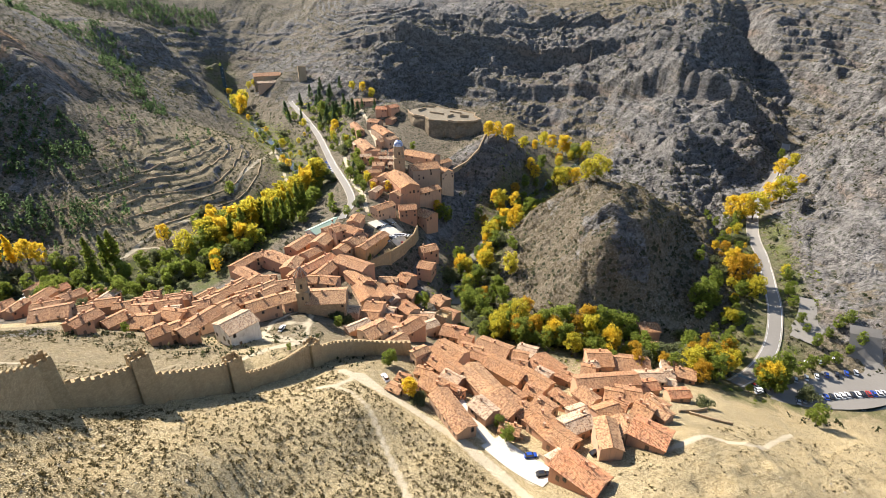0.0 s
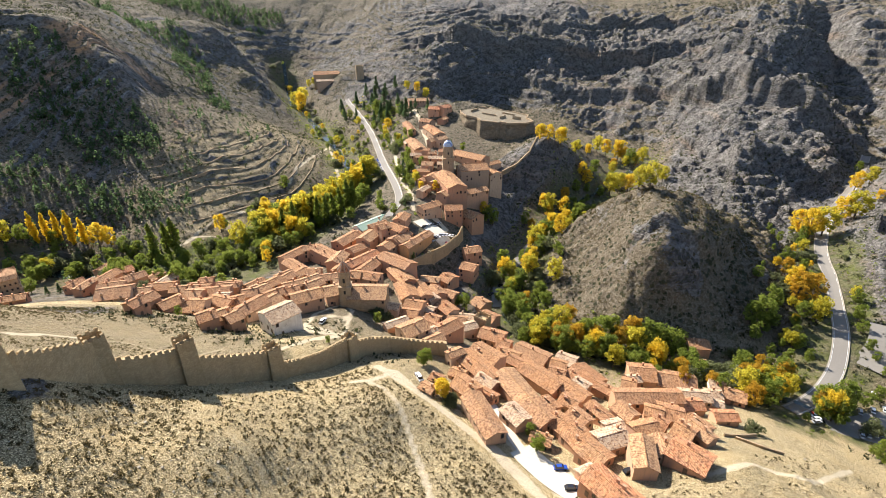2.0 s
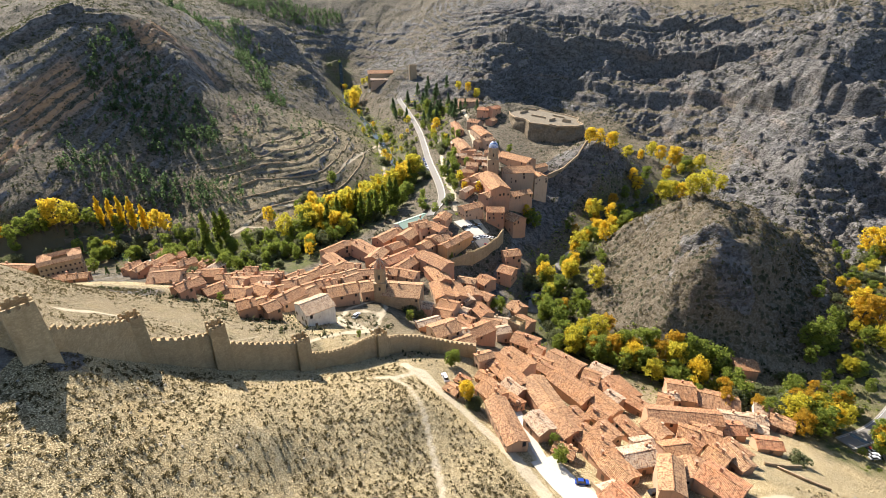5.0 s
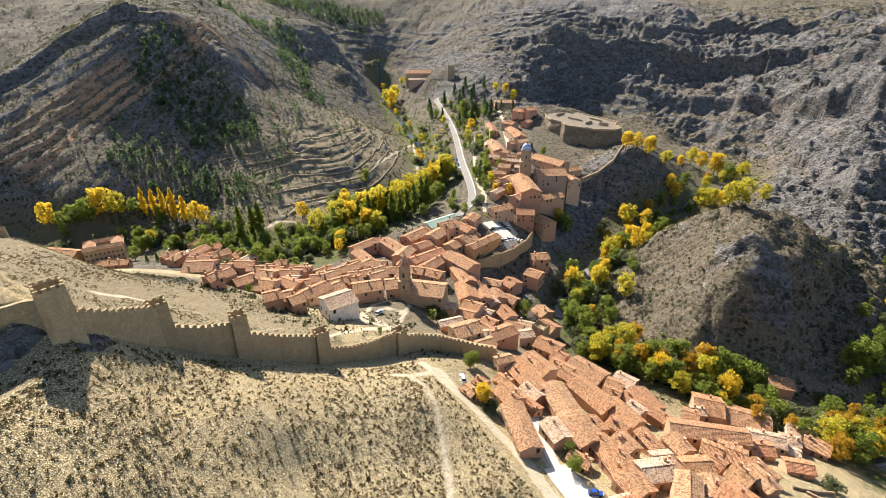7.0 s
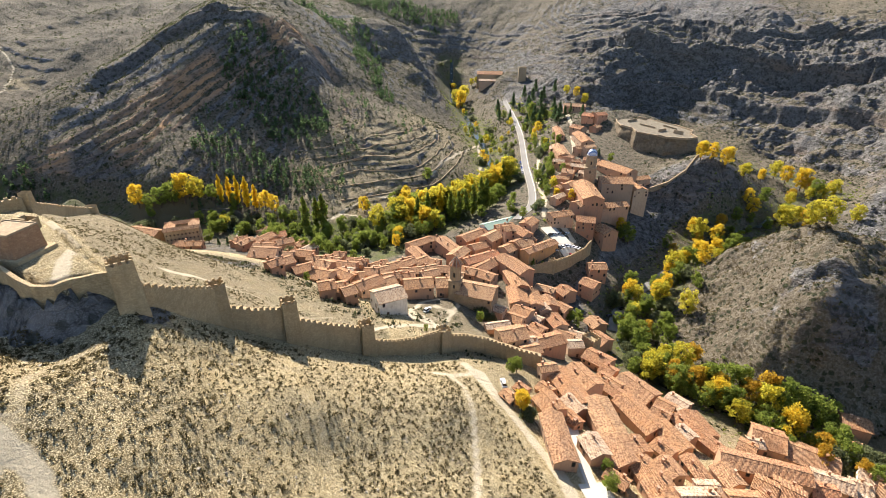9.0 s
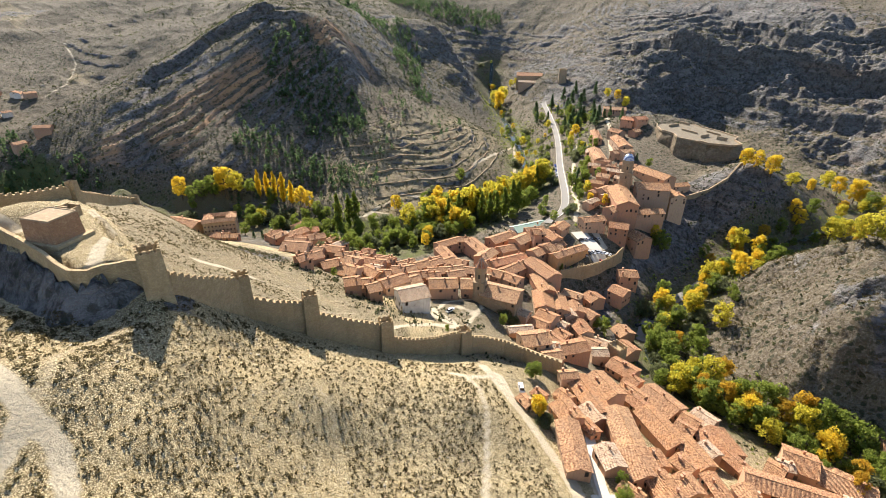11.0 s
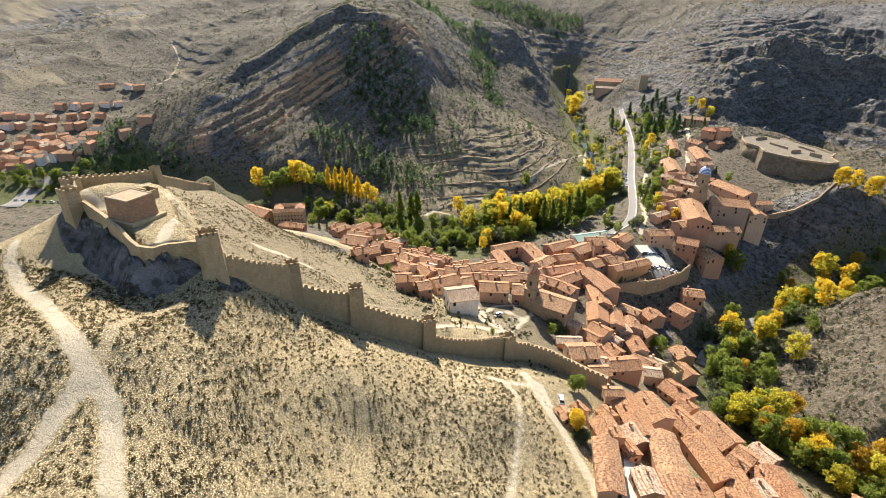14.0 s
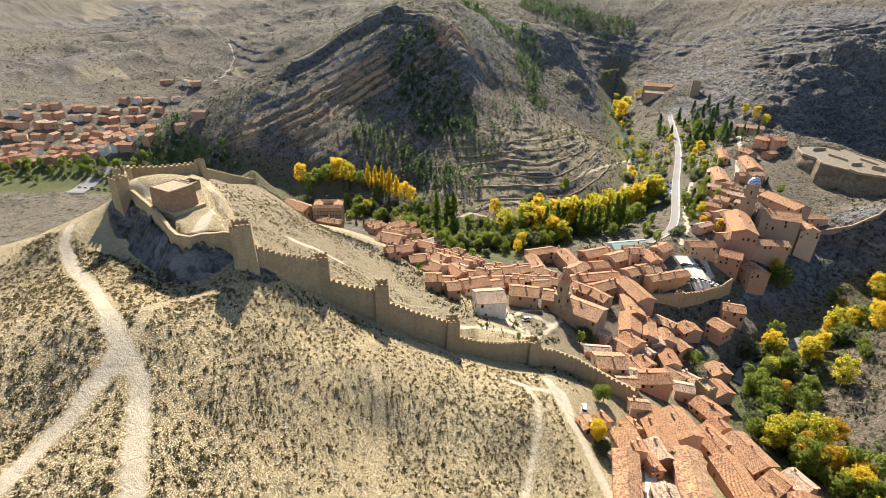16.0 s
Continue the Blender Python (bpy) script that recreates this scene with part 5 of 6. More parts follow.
def belfry(name, x, y, turn, wide, tall, label):
    ob = thing(name, pose(x, y, height(x, y) - 1, 0, 0, turn), label, "tower")
    w = wide / 2
    part("shaft", box_mesh("shaft", -w, -w, -2, w, w, tall * 0.62, taper=0.05), ASHLAR, ob)
    part("cornice", box_mesh("cornice", -w - 0.25, -w - 0.25, tall * 0.62, w + 0.25, w + 0.25, tall * 0.62 + 0.4), ASHLAR, ob)
    bm = bmesh.new()
    bmesh.ops.create_cone(bm, cap_ends=True, segments=8, radius1=w * 0.98, radius2=w * 0.95, depth=tall * 0.38, matrix=Matrix.Translation((0, 0, tall * 0.81 + 0.4)) @ Matrix.Rotation(math.pi / 8, 4, "Z"))
    drum = part("belfry", bm, ASHLAR, ob)
    for k in range(4):
        arch = part("window", box_mesh("window", -0.55, -0.1, 0, 0.55, 0.1, 2.4), GLASS, drum)
        arch.matrix_basis = Matrix.Rotation(k * math.pi / 2, 4, "Z") @ Matrix.Translation((0, -w * 0.90, tall * 0.74))
        arch = part("window", box_mesh("window", -0.5, -0.1, 0, 0.5, 0.1, 1.8), GLASS, ob)
        arch.matrix_basis = Matrix.Rotation(k * math.pi / 2, 4, "Z") @ Matrix.Translation((0, -w * 1.0, tall * 0.45))
    return ob, tall + 0.4, w


tower, top, w = belfry("church_tower", -69.0, 208.5, 8, 6.0, 21.5, "tall tan stone church belfry with a red tiled spire")
bm = bmesh.new()
bmesh.ops.create_cone(bm, cap_ends=True, segments=8, radius1=w * 1.12, radius2=0.15, depth=5.0, matrix=Matrix.Translation((0, 0, top + 2.5)) @ Matrix.Rotation(math.pi / 8, 4, "Z"))
spire = part("spire", bm, NEWROOF, tower, "dark red tiled spire")
bm = bmesh.new()
for k in range(8):
    a = (k + 0.5) * math.pi / 4
    for v in box(bm, -0.12, -0.12, 0, 0.12, 0.12, 5.5):
        v.co = Matrix.Rotation(a, 4, "Z") @ Matrix.Translation((w * 1.1, 0, top)) @ Matrix.Rotation(-math.atan2(w * 1.05, 5.0), 4, "Y") @ v.co
part("rib", bm, CONCRETE, spire)
part("cross", box_mesh("cross", -0.08, -0.08, top + 5, 0.08, 0.08, top + 7.2), FRAME, spire)

dome_mat, dome_tree, dome_bsdf = shader("glazed_dome_tiles", 0.35, 0.5)
net = Net(dome_tree)
band = net.node("ShaderNodeTexWave")
band.wave_type, band.bands_direction = "BANDS", "Z"
dome_tree.links.new(net.coords("Object"), band.inputs["Vector"])
band.inputs["Scale"].default_value, band.inputs["Distortion"].default_value = 0.35, 3.0
net.put(net.ramp(band.outputs["Fac"], (0.45, (0.05, 0.11, 0.30)), (0.55, (0.62, 0.64, 0.66))), dome_bsdf.inputs["Base Color"])
cath, top, w = belfry("cathedral_tower", CATH[0], CATH[1], 10, 9.0, 24, "stone cathedral tower with a blue and white tiled dome")
bm = bmesh.new()
bmesh.ops.create_uvsphere(bm, u_segments=16, v_segments=10, radius=w * 0.85, matrix=Matrix.Translation((0, 0, top)) @ Matrix.Diagonal((1, 1, 1.25, 1)))
bmesh.ops.delete(bm, geom=[v for v in bm.verts if v.co.z < top - 0.1], context="VERTS")
dome = part("dome", bm, dome_mat, cath, "blue and white glazed dome")
part("lantern", box_mesh("lantern", -0.6, -0.6, top + w, 0.6, 0.6, top + w + 2.2, taper=0.15), ASHLAR, dome)

# the hostel: a block round a light well
inn = thing("hostel", pose(HOSTEL_AT[0], HOSTEL_AT[1], 16.0, 0, 0, 47) @ Matrix.Diagonal((0.85, 0.85, 1.0, 1)), "large ochre stone building with rows of small windows", "building")
bm = bmesh.new()
for x0, y0, x1, y1 in ((-12, -9, 12, -4), (-12, 4, 12, 9), (-12, -4, -5, 4), (5, -4, 12, 4)):
    box(bm, x0, y0, -3, x1, y1, 15)
part("wall", bm, ASHLAR, inn)
for x, y, l, wd, t in ((0, -6.5, 24, 5.6, 0), (0, 6.5, 24, 5.6, 0), (-8.5, 0, 12, 7.4, 90), (8.5, 0, 12, 7.4, 90)):
    slab = part("roof", gable_roof(l, wd, 15, 16.4, x + y), ROOF, inn)
    slab.matrix_basis = pose(x, y, 0, 0, 0, t)
for f in range(4):
    for c in range(9):
        for side in (-1, 1):
            window(WINDOWS[1], Matrix.Translation((-10.6 + c * 2.65, side * 9, 2.2 + 3.1 * f)) @ Matrix.Rotation(0 if side < 0 else math.pi, 4, "Z"), inn)
    for c in range(6):
        window(WINDOWS[1], Matrix.Translation((12, -7 + c * 2.8, 2.2 + 3.1 * f)) @ Matrix.Rotation(math.pi / 2, 4, "Z"), inn)

# the old fort above the cathedral
FORT_RING = [(-41, 560), (-37, 536), (-30, 518), (-18, 508), (-14, 498), (6, 491), (12, 486), (32, 489), (39, 498), (33, 512), (35, 526), (18, 545), (2, 556), (-22, 582)]
fort = thing("old_fort", pose(0, 530, 0), "ruined tan stone fort on a levelled rock", "fort")
bm = bmesh.new()
edge = along(FORT_RING + FORT_RING[:1], 2.5)[:-1]
rings = []
for level in range(7):
    u = level / 6
    ring = []
    for x, y in edge:
        out = 1.06 - 0.09 * u + (0.07 * noise.noise(Vector((x * 0.12, y * 0.12, level * 0.5))) if level < 6 else 0)
        ring.append(bm.verts.new((x * out, (y - 530) * out, (height(x, y) - 8) * (1 - u) + FORT_TOP * u)))
    rings.append(ring)
for a, b in zip(rings, rings[1:]):
    for k in range(len(edge)):
        m = (k + 1) % len(edge)
        bm.faces.new((a[k], a[m], b[m], b[k]))
bmesh.ops.recalc_face_normals(bm, faces=bm.faces)
part("rock", bm, FORT_ROCK, fort, "dark weathered rock under the fort")
bm = bmesh.new()
bm.faces.new([bm.verts.new((x * 0.97, (y - 530) * 0.97, FORT_TOP - 0.02)) for x, y in FORT_RING])
part("terrace", bm, DRYSTONE, fort)
for (ax, ay), (bx, by) in zip(FORT_RING, FORT_RING[1:] + FORT_RING[:1]):
    d = math.dist((ax, ay), (bx, by))
    wall = part("parapet", box_mesh("parapet", 0, -0.5, FORT_TOP - 0.5, d * 0.97, 0.5, FORT_TOP + 0.9 + dice.uniform(-0.4, 0.6)), ASHLAR, fort)
    wall.matrix_basis = Matrix.Translation((ax * 0.97, (ay - 530) * 0.97, 0)) @ Matrix.Rotation(math.atan2(by - ay, bx - ax), 4, "Z")

for x, y, l, w, t, r in ((-22, 545, 14, 0.8, 2.4, 60), (-6, 526, 18, 0.8, 1.8, -35), (8, 512, 10, 0.8, 2.6, 55), (14, 530, 16, 0.8, 1.6, -40), (-14, 560, 12, 0.8, 2.2, -30), (22, 508, 9, 0.8, 3.0, -20)):
    ruin = part("ruined_wall", box_mesh("ruined_wall", -l / 2, -w / 2, -0.5, l / 2, w / 2, t, taper=0.1), ASHLAR, fort)
    ruin.matrix_basis = pose(x, y - 530, FORT_TOP, 0, 0, r)

monk = MONK_AT
house(monk[0], monk[1], 42, 20, 20, 14, 6, 0.25, "monastery", "")
house(monk[0] + 6, monk[1] - 22, 30, 12, 20, 9, 1, 0.3, "monastery_wing", "")
square_tower("watch_tower", WATCH[0], WATCH[1], 20, 12, 12, 20, "square tan stone watch tower above the river", ASHLAR)


# ---- trees ----
leaf_dice = np.random.default_rng(11)


def leaf_cloud(centres, sizes, count, leaf):
    """Leaves as small bent quads scattered through overlapping clumps."""
    pick = leaf_dice.integers(0, len(centres), count)
    way = leaf_dice.normal(size=(count, 3))
    way /= np.linalg.norm(way, axis=1)[:, None]
    where = np.array(centres)[pick] + way * np.array(sizes)[pick] * (leaf_dice.uniform(0.55, 1.0, (count, 1)))
    a = leaf_dice.normal(size=(count, 3))
    a /= np.linalg.norm(a, axis=1)[:, None]
    b = np.cross(a, way + 0.6 * leaf_dice.normal(size=(count, 3)))
    b /= np.linalg.norm(b, axis=1)[:, None]
    s = leaf * leaf_dice.uniform(0.6, 1.3, (count, 1))
    quad = np.stack([where - a * s, where - b * s * 0.7, where + a * s, where + b * s * 0.7], 1)
    me = bpy.data.meshes.new("crown")
    me.from_pydata(quad.reshape(-1, 3).tolist(), [], np.arange(count * 4).reshape(-1, 4).tolist())
    return me


def trunk_mesh(tall, girth, limbs, spread_of):
    """A tapered stem with a few rising limbs."""
    bm = bmesh.new()

    def limb(p, q, r0, r1):
        d = (q - p)
        m = Matrix.Translation((p + q) / 2) @ d.to_track_quat("Z", "Y").to_matrix().to_4x4()
        bmesh.ops.create_cone(bm, cap_ends=False, segments=6, radius1=r0, radius2=r1, depth=d.length, matrix=m)

    limb(Vector((0, 0, -0.04 * tall)), Vector((0.02, 0.01, 0.5)) * tall, girth, girth * 0.55)
    for k in range(limbs):
        a = 6.283 * k / limbs + leaf_dice.uniform(-0.4, 0.4)
        z = leaf_dice.uniform(0.25, 0.45)
        limb(Vector((0.015 * tall, 0, z * tall)), Vector((math.cos(a) * spread_of, math.sin(a) * spread_of, z + 0.32)) * tall, girth * 0.4, girth * 0.12)
    me = bpy.data.meshes.new("trunk")
    bm.to_mesh(me)
    bm.free()
    me.materials.append(BARK)
    return me


def crown(kind, seed):
    """A crown for a tree 10 m high."""
    r = random.Random(seed)
    blobs, sizes = [], []
    if kind in (3, 4):
        for k in range(26):
            z = 1.2 + 8.4 * k / 25
            w = 1.15 * math.sin(math.pi * min(1, 0.12 + 0.88 * (k / 25))) ** 0.6 + 0.1
            blobs.append((r.uniform(-0.5, 0.5) * w, r.uniform(-0.5, 0.5) * w, z))
            sizes.append((w * 0.62, w * 0.62, 0.8))
        return leaf_cloud(blobs, sizes, 1500, 0.26)
    if kind == 5:
        for k in range(22):
            z = 1.6 + 8.0 * k / 21
            w = 2.1 * (1 - k / 23) + 0.25
            for j in range(3):
                a = r.uniform(0, 6.28)
                blobs.append((math.cos(a) * w * 0.6, math.sin(a) * w * 0.6, z + r.uniform(-0.3, 0.3)))
                sizes.append((w * 0.5, w * 0.5, 0.4))
        return leaf_cloud(blobs, sizes, 1500, 0.27)
    if kind == 6:
        for k in range(18):
            a, q = r.uniform(0, 6.28), r.uniform(0, 4.2)
            blobs.append((math.cos(a) * q, math.sin(a) * q, r.uniform(1.5, 8.0) * (1 - q / 9)))
            sizes.append((1.9, 1.9, 1.6))
        return leaf_cloud(blobs, sizes, 1500, 0.42)
    for k in range(58):
        a, q = r.uniform(0, 6.28), 2.7 * math.sqrt(r.random())
        z = r.uniform(2.2, 9.0)
        q *= math.sin(math.pi * min(1.0, max(0.12, (z - 0.8) / 9.4))) ** 0.7
        blobs.append((math.cos(a) * q, math.sin(a) * q, z))
        u = r.uniform(0.45, 1.05)
        sizes.append((u, u, u * 0.85))
    return leaf_cloud(blobs, sizes, 2400, 0.24)


TREE_LABELS = ["yellow autumn broadleaf tree beside the river", "green leafy tree beside the river", "orange autumn broadleaf tree beside the river",
               "slender golden poplar in autumn leaf", "slender green poplar near the river", "dark green conifer on the slope", "grey green bushy shrub by the water"]
TREE_NAMES = ["autumn_tree", "broadleaf_tree", "autumn_tree", "poplar", "poplar", "conifer", "shrub"]
FORMS = {}
for kind in range(7):
    FORMS[kind] = []
    for v in range(4 if kind in (0, 1) else 2):
        me = crown(kind, kind * 10 + v)
        me.materials.append(TURNING if kind == 0 and v > 1 else LEAVES[kind])
        FORMS[kind].append((me, trunk_mesh(10, 0.22, 5 if kind < 3 or kind == 6 else 3, 0.22 if kind < 3 else 0.08)))
grow = random.Random(3)


def tree(x, y, tall, kind, z=None):
    v = grow.randrange(len(FORMS[kind]))
    s = tall / 10 * grow.uniform(0.92, 1.12) * (1.45 if kind in (0, 3, 4) else 1.25)
    place = Matrix.LocRotScale((x, y, height(x, y) - 0.1 if z is None else z), Euler((0, 0, grow.uniform(0, 6.28))), (s * grow.uniform(0.9, 1.2), s * grow.uniform(0.9, 1.2), s))
    low = tall < 8 and kind < 3
    ob = thing("bush" if low else TREE_NAMES[kind], place, ("tall yellow leaved bush beside the river", "tall green leafy bush beside the river", "tall orange leaved bush beside the river")[kind] if low else TREE_LABELS[kind], "shrub" if low or kind == 6 else "tree", "bushes" if low else ("trees by the river", "trees by the river", "trees by the river", "poplars", "poplars", "conifers", "shrubs")[kind])
    part("crown", FORMS[kind][v][0], None, ob)
    part("trunk", FORMS[kind][v][1], None, ob)


POPLAR_GROVE = [(-176, 315, 13, 1), (-167, 318, 14, 1), (-164, 334, 15, 0), (-157, 319, 10, 0), (-146, 327, 14, 0), (-138, 326, 12, 0), (-144, 349, 17, 3), (-131, 342, 17, 4), (-126, 346, 18, 4), (-122, 350, 17, 4), (-117, 354, 17, 4), (-112, 357, 18, 4), (-108, 360, 17, 4), (-148, 368, 17, 0), (-142, 381, 18, 0), (-137, 397, 18, 0), (-128, 404, 15, 0), (-108, 385, 13, 1), (-158, 350, 16, 0), (-119, 421, 12, 0), (-106, 370, 12, 1), (-173, 335, 12, 0)]
FIELD_TREES = [(-367, 245, 14, 0), (-356, 246, 13, 1), (-348, 251, 16, 1), (-342, 258, 17, 1), (-337, 265, 17, 0), (-329, 271, 16, 0), (-312, 280, 17, 3), (-305, 283, 16, 3), (-300, 286, 16, 3), (-291, 287, 17, 3), (-283, 288, 15, 3), (-274, 289, 12, 0), (-264, 288, 11, 0), (-319, 277, 12, 1), (-251, 284, 12, 1), (-243, 287, 9, 1), (-224, 278, 21, 4), (-220, 286, 18, 4), (-216, 289, 19, 4), (-203, 295, 11, 1), (-195, 307, 9, 1), (-277, 281, 6, 6), (-252, 288, 10, 6)]
MILL_TREES = [(-186, 244, 11, 1), (-179, 248, 9, 1), (-169, 246, 8, 1), (-160, 248, 7, 1), (-168, 286, 10, 1), (-165, 295, 8, 6), (-160, 263, 7, 6), (-209, 256, 9, 5), (-160, 308, 9, 1), (-181, 297, 8, 1), (-156, 278, 7, 1), (-197, 229, 6, 6), (-248, 217, 5, 5), (-245, 222, 5, 5)]
ROAD_TREES = [(-189, 578, 10, 0), (-199, 583, 9, 1), (-145, 493, 8, 1), (-122, 451, 8, 1), (-144, 475, 8, 6), (-68, 325, 7, 1), (-88, 367, 9, 1), (-81, 340, 9, 1), (-78, 432, 6, 1), (-96, 497, 6, 0), (-79, 452, 7, 1), (-92, 511, 8, 1), (-69, 410, 7, 1), (-61, 387, 7, 1), (-168, 657, 8, 1), (-193, 655, 10, 1), (-172, 619, 9, 0), (-208, 676, 9, 1), (-28, 460, 7, 1), (-27, 437, 6, 1), (-40, 467, 6, 5)]
MONASTERY_TREES = [(-296, 748, 20, 0), (-309, 792, 20, 0), (-314, 771, 19, 0), (-303, 770, 18, 0), (-315, 841, 10, 0), (-308, 844, 9, 0), (-186, 721, 16, 5), (-171, 712, 18, 5), (-153, 688, 18, 5), (-158, 721, 17, 5), (-175, 738, 15, 5), (-127, 653, 15, 5), (-111, 586, 14, 5), (-153, 649, 13, 1), (-145, 730, 14, 5), (-126, 718, 10, 0), (-108, 696, 11, 0), (-96, 690, 10, 0)]
GORGE_TREES = [(50, 405, 14, 0), (46, 411, 11, 0), (66, 428, 11, 2), (89, 453, 8, 1), (51, 333, 13, 0), (52, 376, 11, 1), (36, 338, 14, 0), (40, 326, 10, 1), (29, 304, 12, 0), (27, 311, 9, 0), (45, 289, 12, 0), (48, 312, 9, 1), (3, 359, 11, 1), (-3, 362, 9, 1), (23, 247, 13, 1), (19, 252, 10, 1), (37, 259, 13, 1), (30, 263, 9, 1), (37, 275, 9, 1), (24, 231, 8, 6), (20, 233, 7, 6)]
RIVERSIDE_TREES = [(43, 236, 15, 0), (49, 245, 11, 2), (39, 243, 11, 1), (50, 223, 13, 2), (56, 227, 13, 1), (62, 226, 14, 1), (68, 226, 14, 1), (72, 221, 12, 2), (79, 225, 14, 2), (79, 218, 13, 0), (87, 226, 15, 1), (94, 226, 15, 1), (100, 224, 14, 1), (106, 229, 13, 1), (85, 219, 11, 1), (103, 214, 10, 1), (92, 215, 9, 1), (57, 217, 10, 1), (45, 222, 8, 6), (38, 226, 8, 6), (64, 214, 9, 1), (71, 213, 8, 1)]
FORT_TREES = [(42, 453, 12, 0), (50, 455, 12, 0), (62, 464, 14, 0), (115, 563, 13, 0), (126, 568, 14, 0), (140, 568, 16, 0), (148, 547, 17, 1), (164, 557, 13, 0), (113, 465, 15, 0), (123, 475, 16, 0), (133, 479, 14, 0), (96, 318, 12, 0), (102, 315, 12, 0), (167, 488, 13, 0), (103, 459, 9, 1), (79, 480, 10, 0), (100, 532, 10, 0)]
EAST_TREES = [(228, 363, 16, 0), (230, 352, 18, 0), (240, 354, 18, 0), (262, 375, 16, 0), (267, 368, 15, 0), (314, 446, 14, 0), (327, 450, 11, 0), (353, 506, 12, 1), (293, 387, 8, 0), (225, 349, 10, 1), (183, 288, 9, 2), (178, 262, 17, 2), (188, 266, 16, 2), (177, 268, 12, 0), (182, 247, 12, 0), (175, 248, 11, 1), (151, 243, 15, 1), (159, 252, 14, 1), (146, 243, 12, 1), (144, 232, 10, 1), (168, 262, 9, 6)]
EAST_BUSHES = [(130, 222, 6, 6), (130, 211, 7, 1), (131, 203, 7, 1), (134, 198, 6, 6), (141, 200, 5, 2), (123, 199, 6, 1), (145, 215, 6, 1), (155, 218, 6, 1), (164, 227, 7, 1), (163, 216, 7, 1), (159, 232, 6, 6), (115, 195, 6, 1), (152, 200, 5, 1), (105, 150, 6, 6), (167, 236, 6, 6), (142, 207, 5, 1)]
CAR_PARK_TREES = [(156, 152, 9, 1), (157, 157, 6, 1), (212, 265, 8, 1), (204, 249, 8, 1), (199, 238, 7, 1), (196, 225, 7, 1), (196, 219, 5, 1), (195, 209, 7, 1), (203, 213, 6, 1), (209, 216, 7, 1), (214, 216, 7, 1), (164, 185, 6, 1), (173, 188, 7, 1), (181, 192, 7, 1), (190, 195, 6, 1), (197, 197, 6, 1), (207, 202, 6, 1), (213, 204, 7, 1), (142, 176, 4, 1), (151, 180, 4, 1), (157, 181, 4, 1)]
TOWN_TREES = [(-52, 205, 7, 6), (-50, 195, 6, 1), (-47, 202, 6, 6), (-11, 247, 9, 1), (-15, 248, 7, 1), (-4, 364, 9, 0), (-3, 358, 8, 1), (0, 372, 7, 1), (-63, 163, 3.5, 1), (-130, 246, 3, 1), (-21, 160, 6, 1), (-12, 137, 6, 0), (-9, 135, 5, 6), (19, 124, 5, 1), (21, 117, 6, 1), (50, 108, 6, 1), (-22, 158, 6, 1), (-12, 136, 6, 0), (-9, 134, 5, 6), (-136, 174, 5, 1), (-41, 282, 4, 1), (-47, 279, 5, 1)]


for grove in (POPLAR_GROVE, FIELD_TREES, MILL_TREES, ROAD_TREES, MONASTERY_TREES, GORGE_TREES, RIVERSIDE_TREES, FORT_TREES, EAST_TREES, EAST_BUSHES, CAR_PARK_TREES, TOWN_TREES):
    for x, y, tall, kind in grove:
        tree(x, y, tall, kind)

for k in range(46):
    u = grow.random()
    x, y = -172 + 60 * u + grow.gauss(0, 7), 322 + 105 * u + grow.gauss(0, 8)
    tree(x, y, grow.uniform(14, 20), grow.choice((0, 0, 0, 3, 3, 1)) if x - y * 0.5 < -322 else grow.choice((4, 4, 1, 0)))

# hedges and thickets along the water and the roads
WATER_HEDGES = [(RIVER_WEST[3:8], 16, 56, 8, 11, (1, 1, 6, 6, 1)),
                (RIVER_GORGE[7:13], 14, 100, 8, 13, (1, 1, 1, 1, 6, 2, 0)),
                (RIVER_GORGE[2:8], 14, 56, 8, 13, (1, 1, 6, 0, 2, 1)),
                ([(135, 200), (175, 260), (205, 310), (225, 360)], 20, 80, 3, 8, (1, 1, 6, 0, 1)),
                ([(-112, 440), (-140, 540), (-180, 640)], 18, 40, 3, 7, (1, 6, 1, 0)),
                (RIVER_WEST[9:14], 16, 40, 5, 10, (1, 0, 6, 1))]
ROAD_HEDGES = [(RIVER_WEST[4:9], 34, 90, 8, 11, (1, 1, 1, 6, 0)),
               ([(-170, 300), (-140, 330), (-112, 372), (-100, 430)], 18, 40, 8, 11, (1, 1, 4, 6)),
               ([(-620, 40), (-545, 130), (-500, 180)], 14, 36, 4, 8, (1, 1, 6, 1)),
               ([(26, 270), (40, 320), (62, 380), (90, 430)], 16, 34, 5, 11, (1, 1, 0, 6, 1)),
               ([(-58, 326), (-62, 380), (-86, 450), (-108, 520), (-150, 620)], 16, 66, 4, 9, (1, 1, 1, 0, 6, 5)),
               ([(-190, 700), (-165, 640), (-130, 600), (-100, 560)], 24, 40, 10, 16, (5, 5, 5, 1)),
               (ROAD_WEST[:4], 16, 24, 3, 6, (1, 6))]
for line, half, count, low, tall, kinds in WATER_HEDGES + ROAD_HEDGES:
    for k in range(count):
        u = grow.random() * (len(line) - 1)
        a, b = line[int(u)], line[min(int(u) + 1, len(line) - 1)]
        f = u - int(u)
        x, y = a[0] + (b[0] - a[0]) * f + grow.gauss(0, half / 2), a[1] + (b[1] - a[1]) * f + grow.gauss(0, half / 2)
        if min(near_line(np.array([x]), np.array([y]), r)[0] for r in (ROAD_EAST, ROAD_WEST)) > 5.5:
            tree(x, y, grow.uniform(low, tall), grow.choice(kinds))


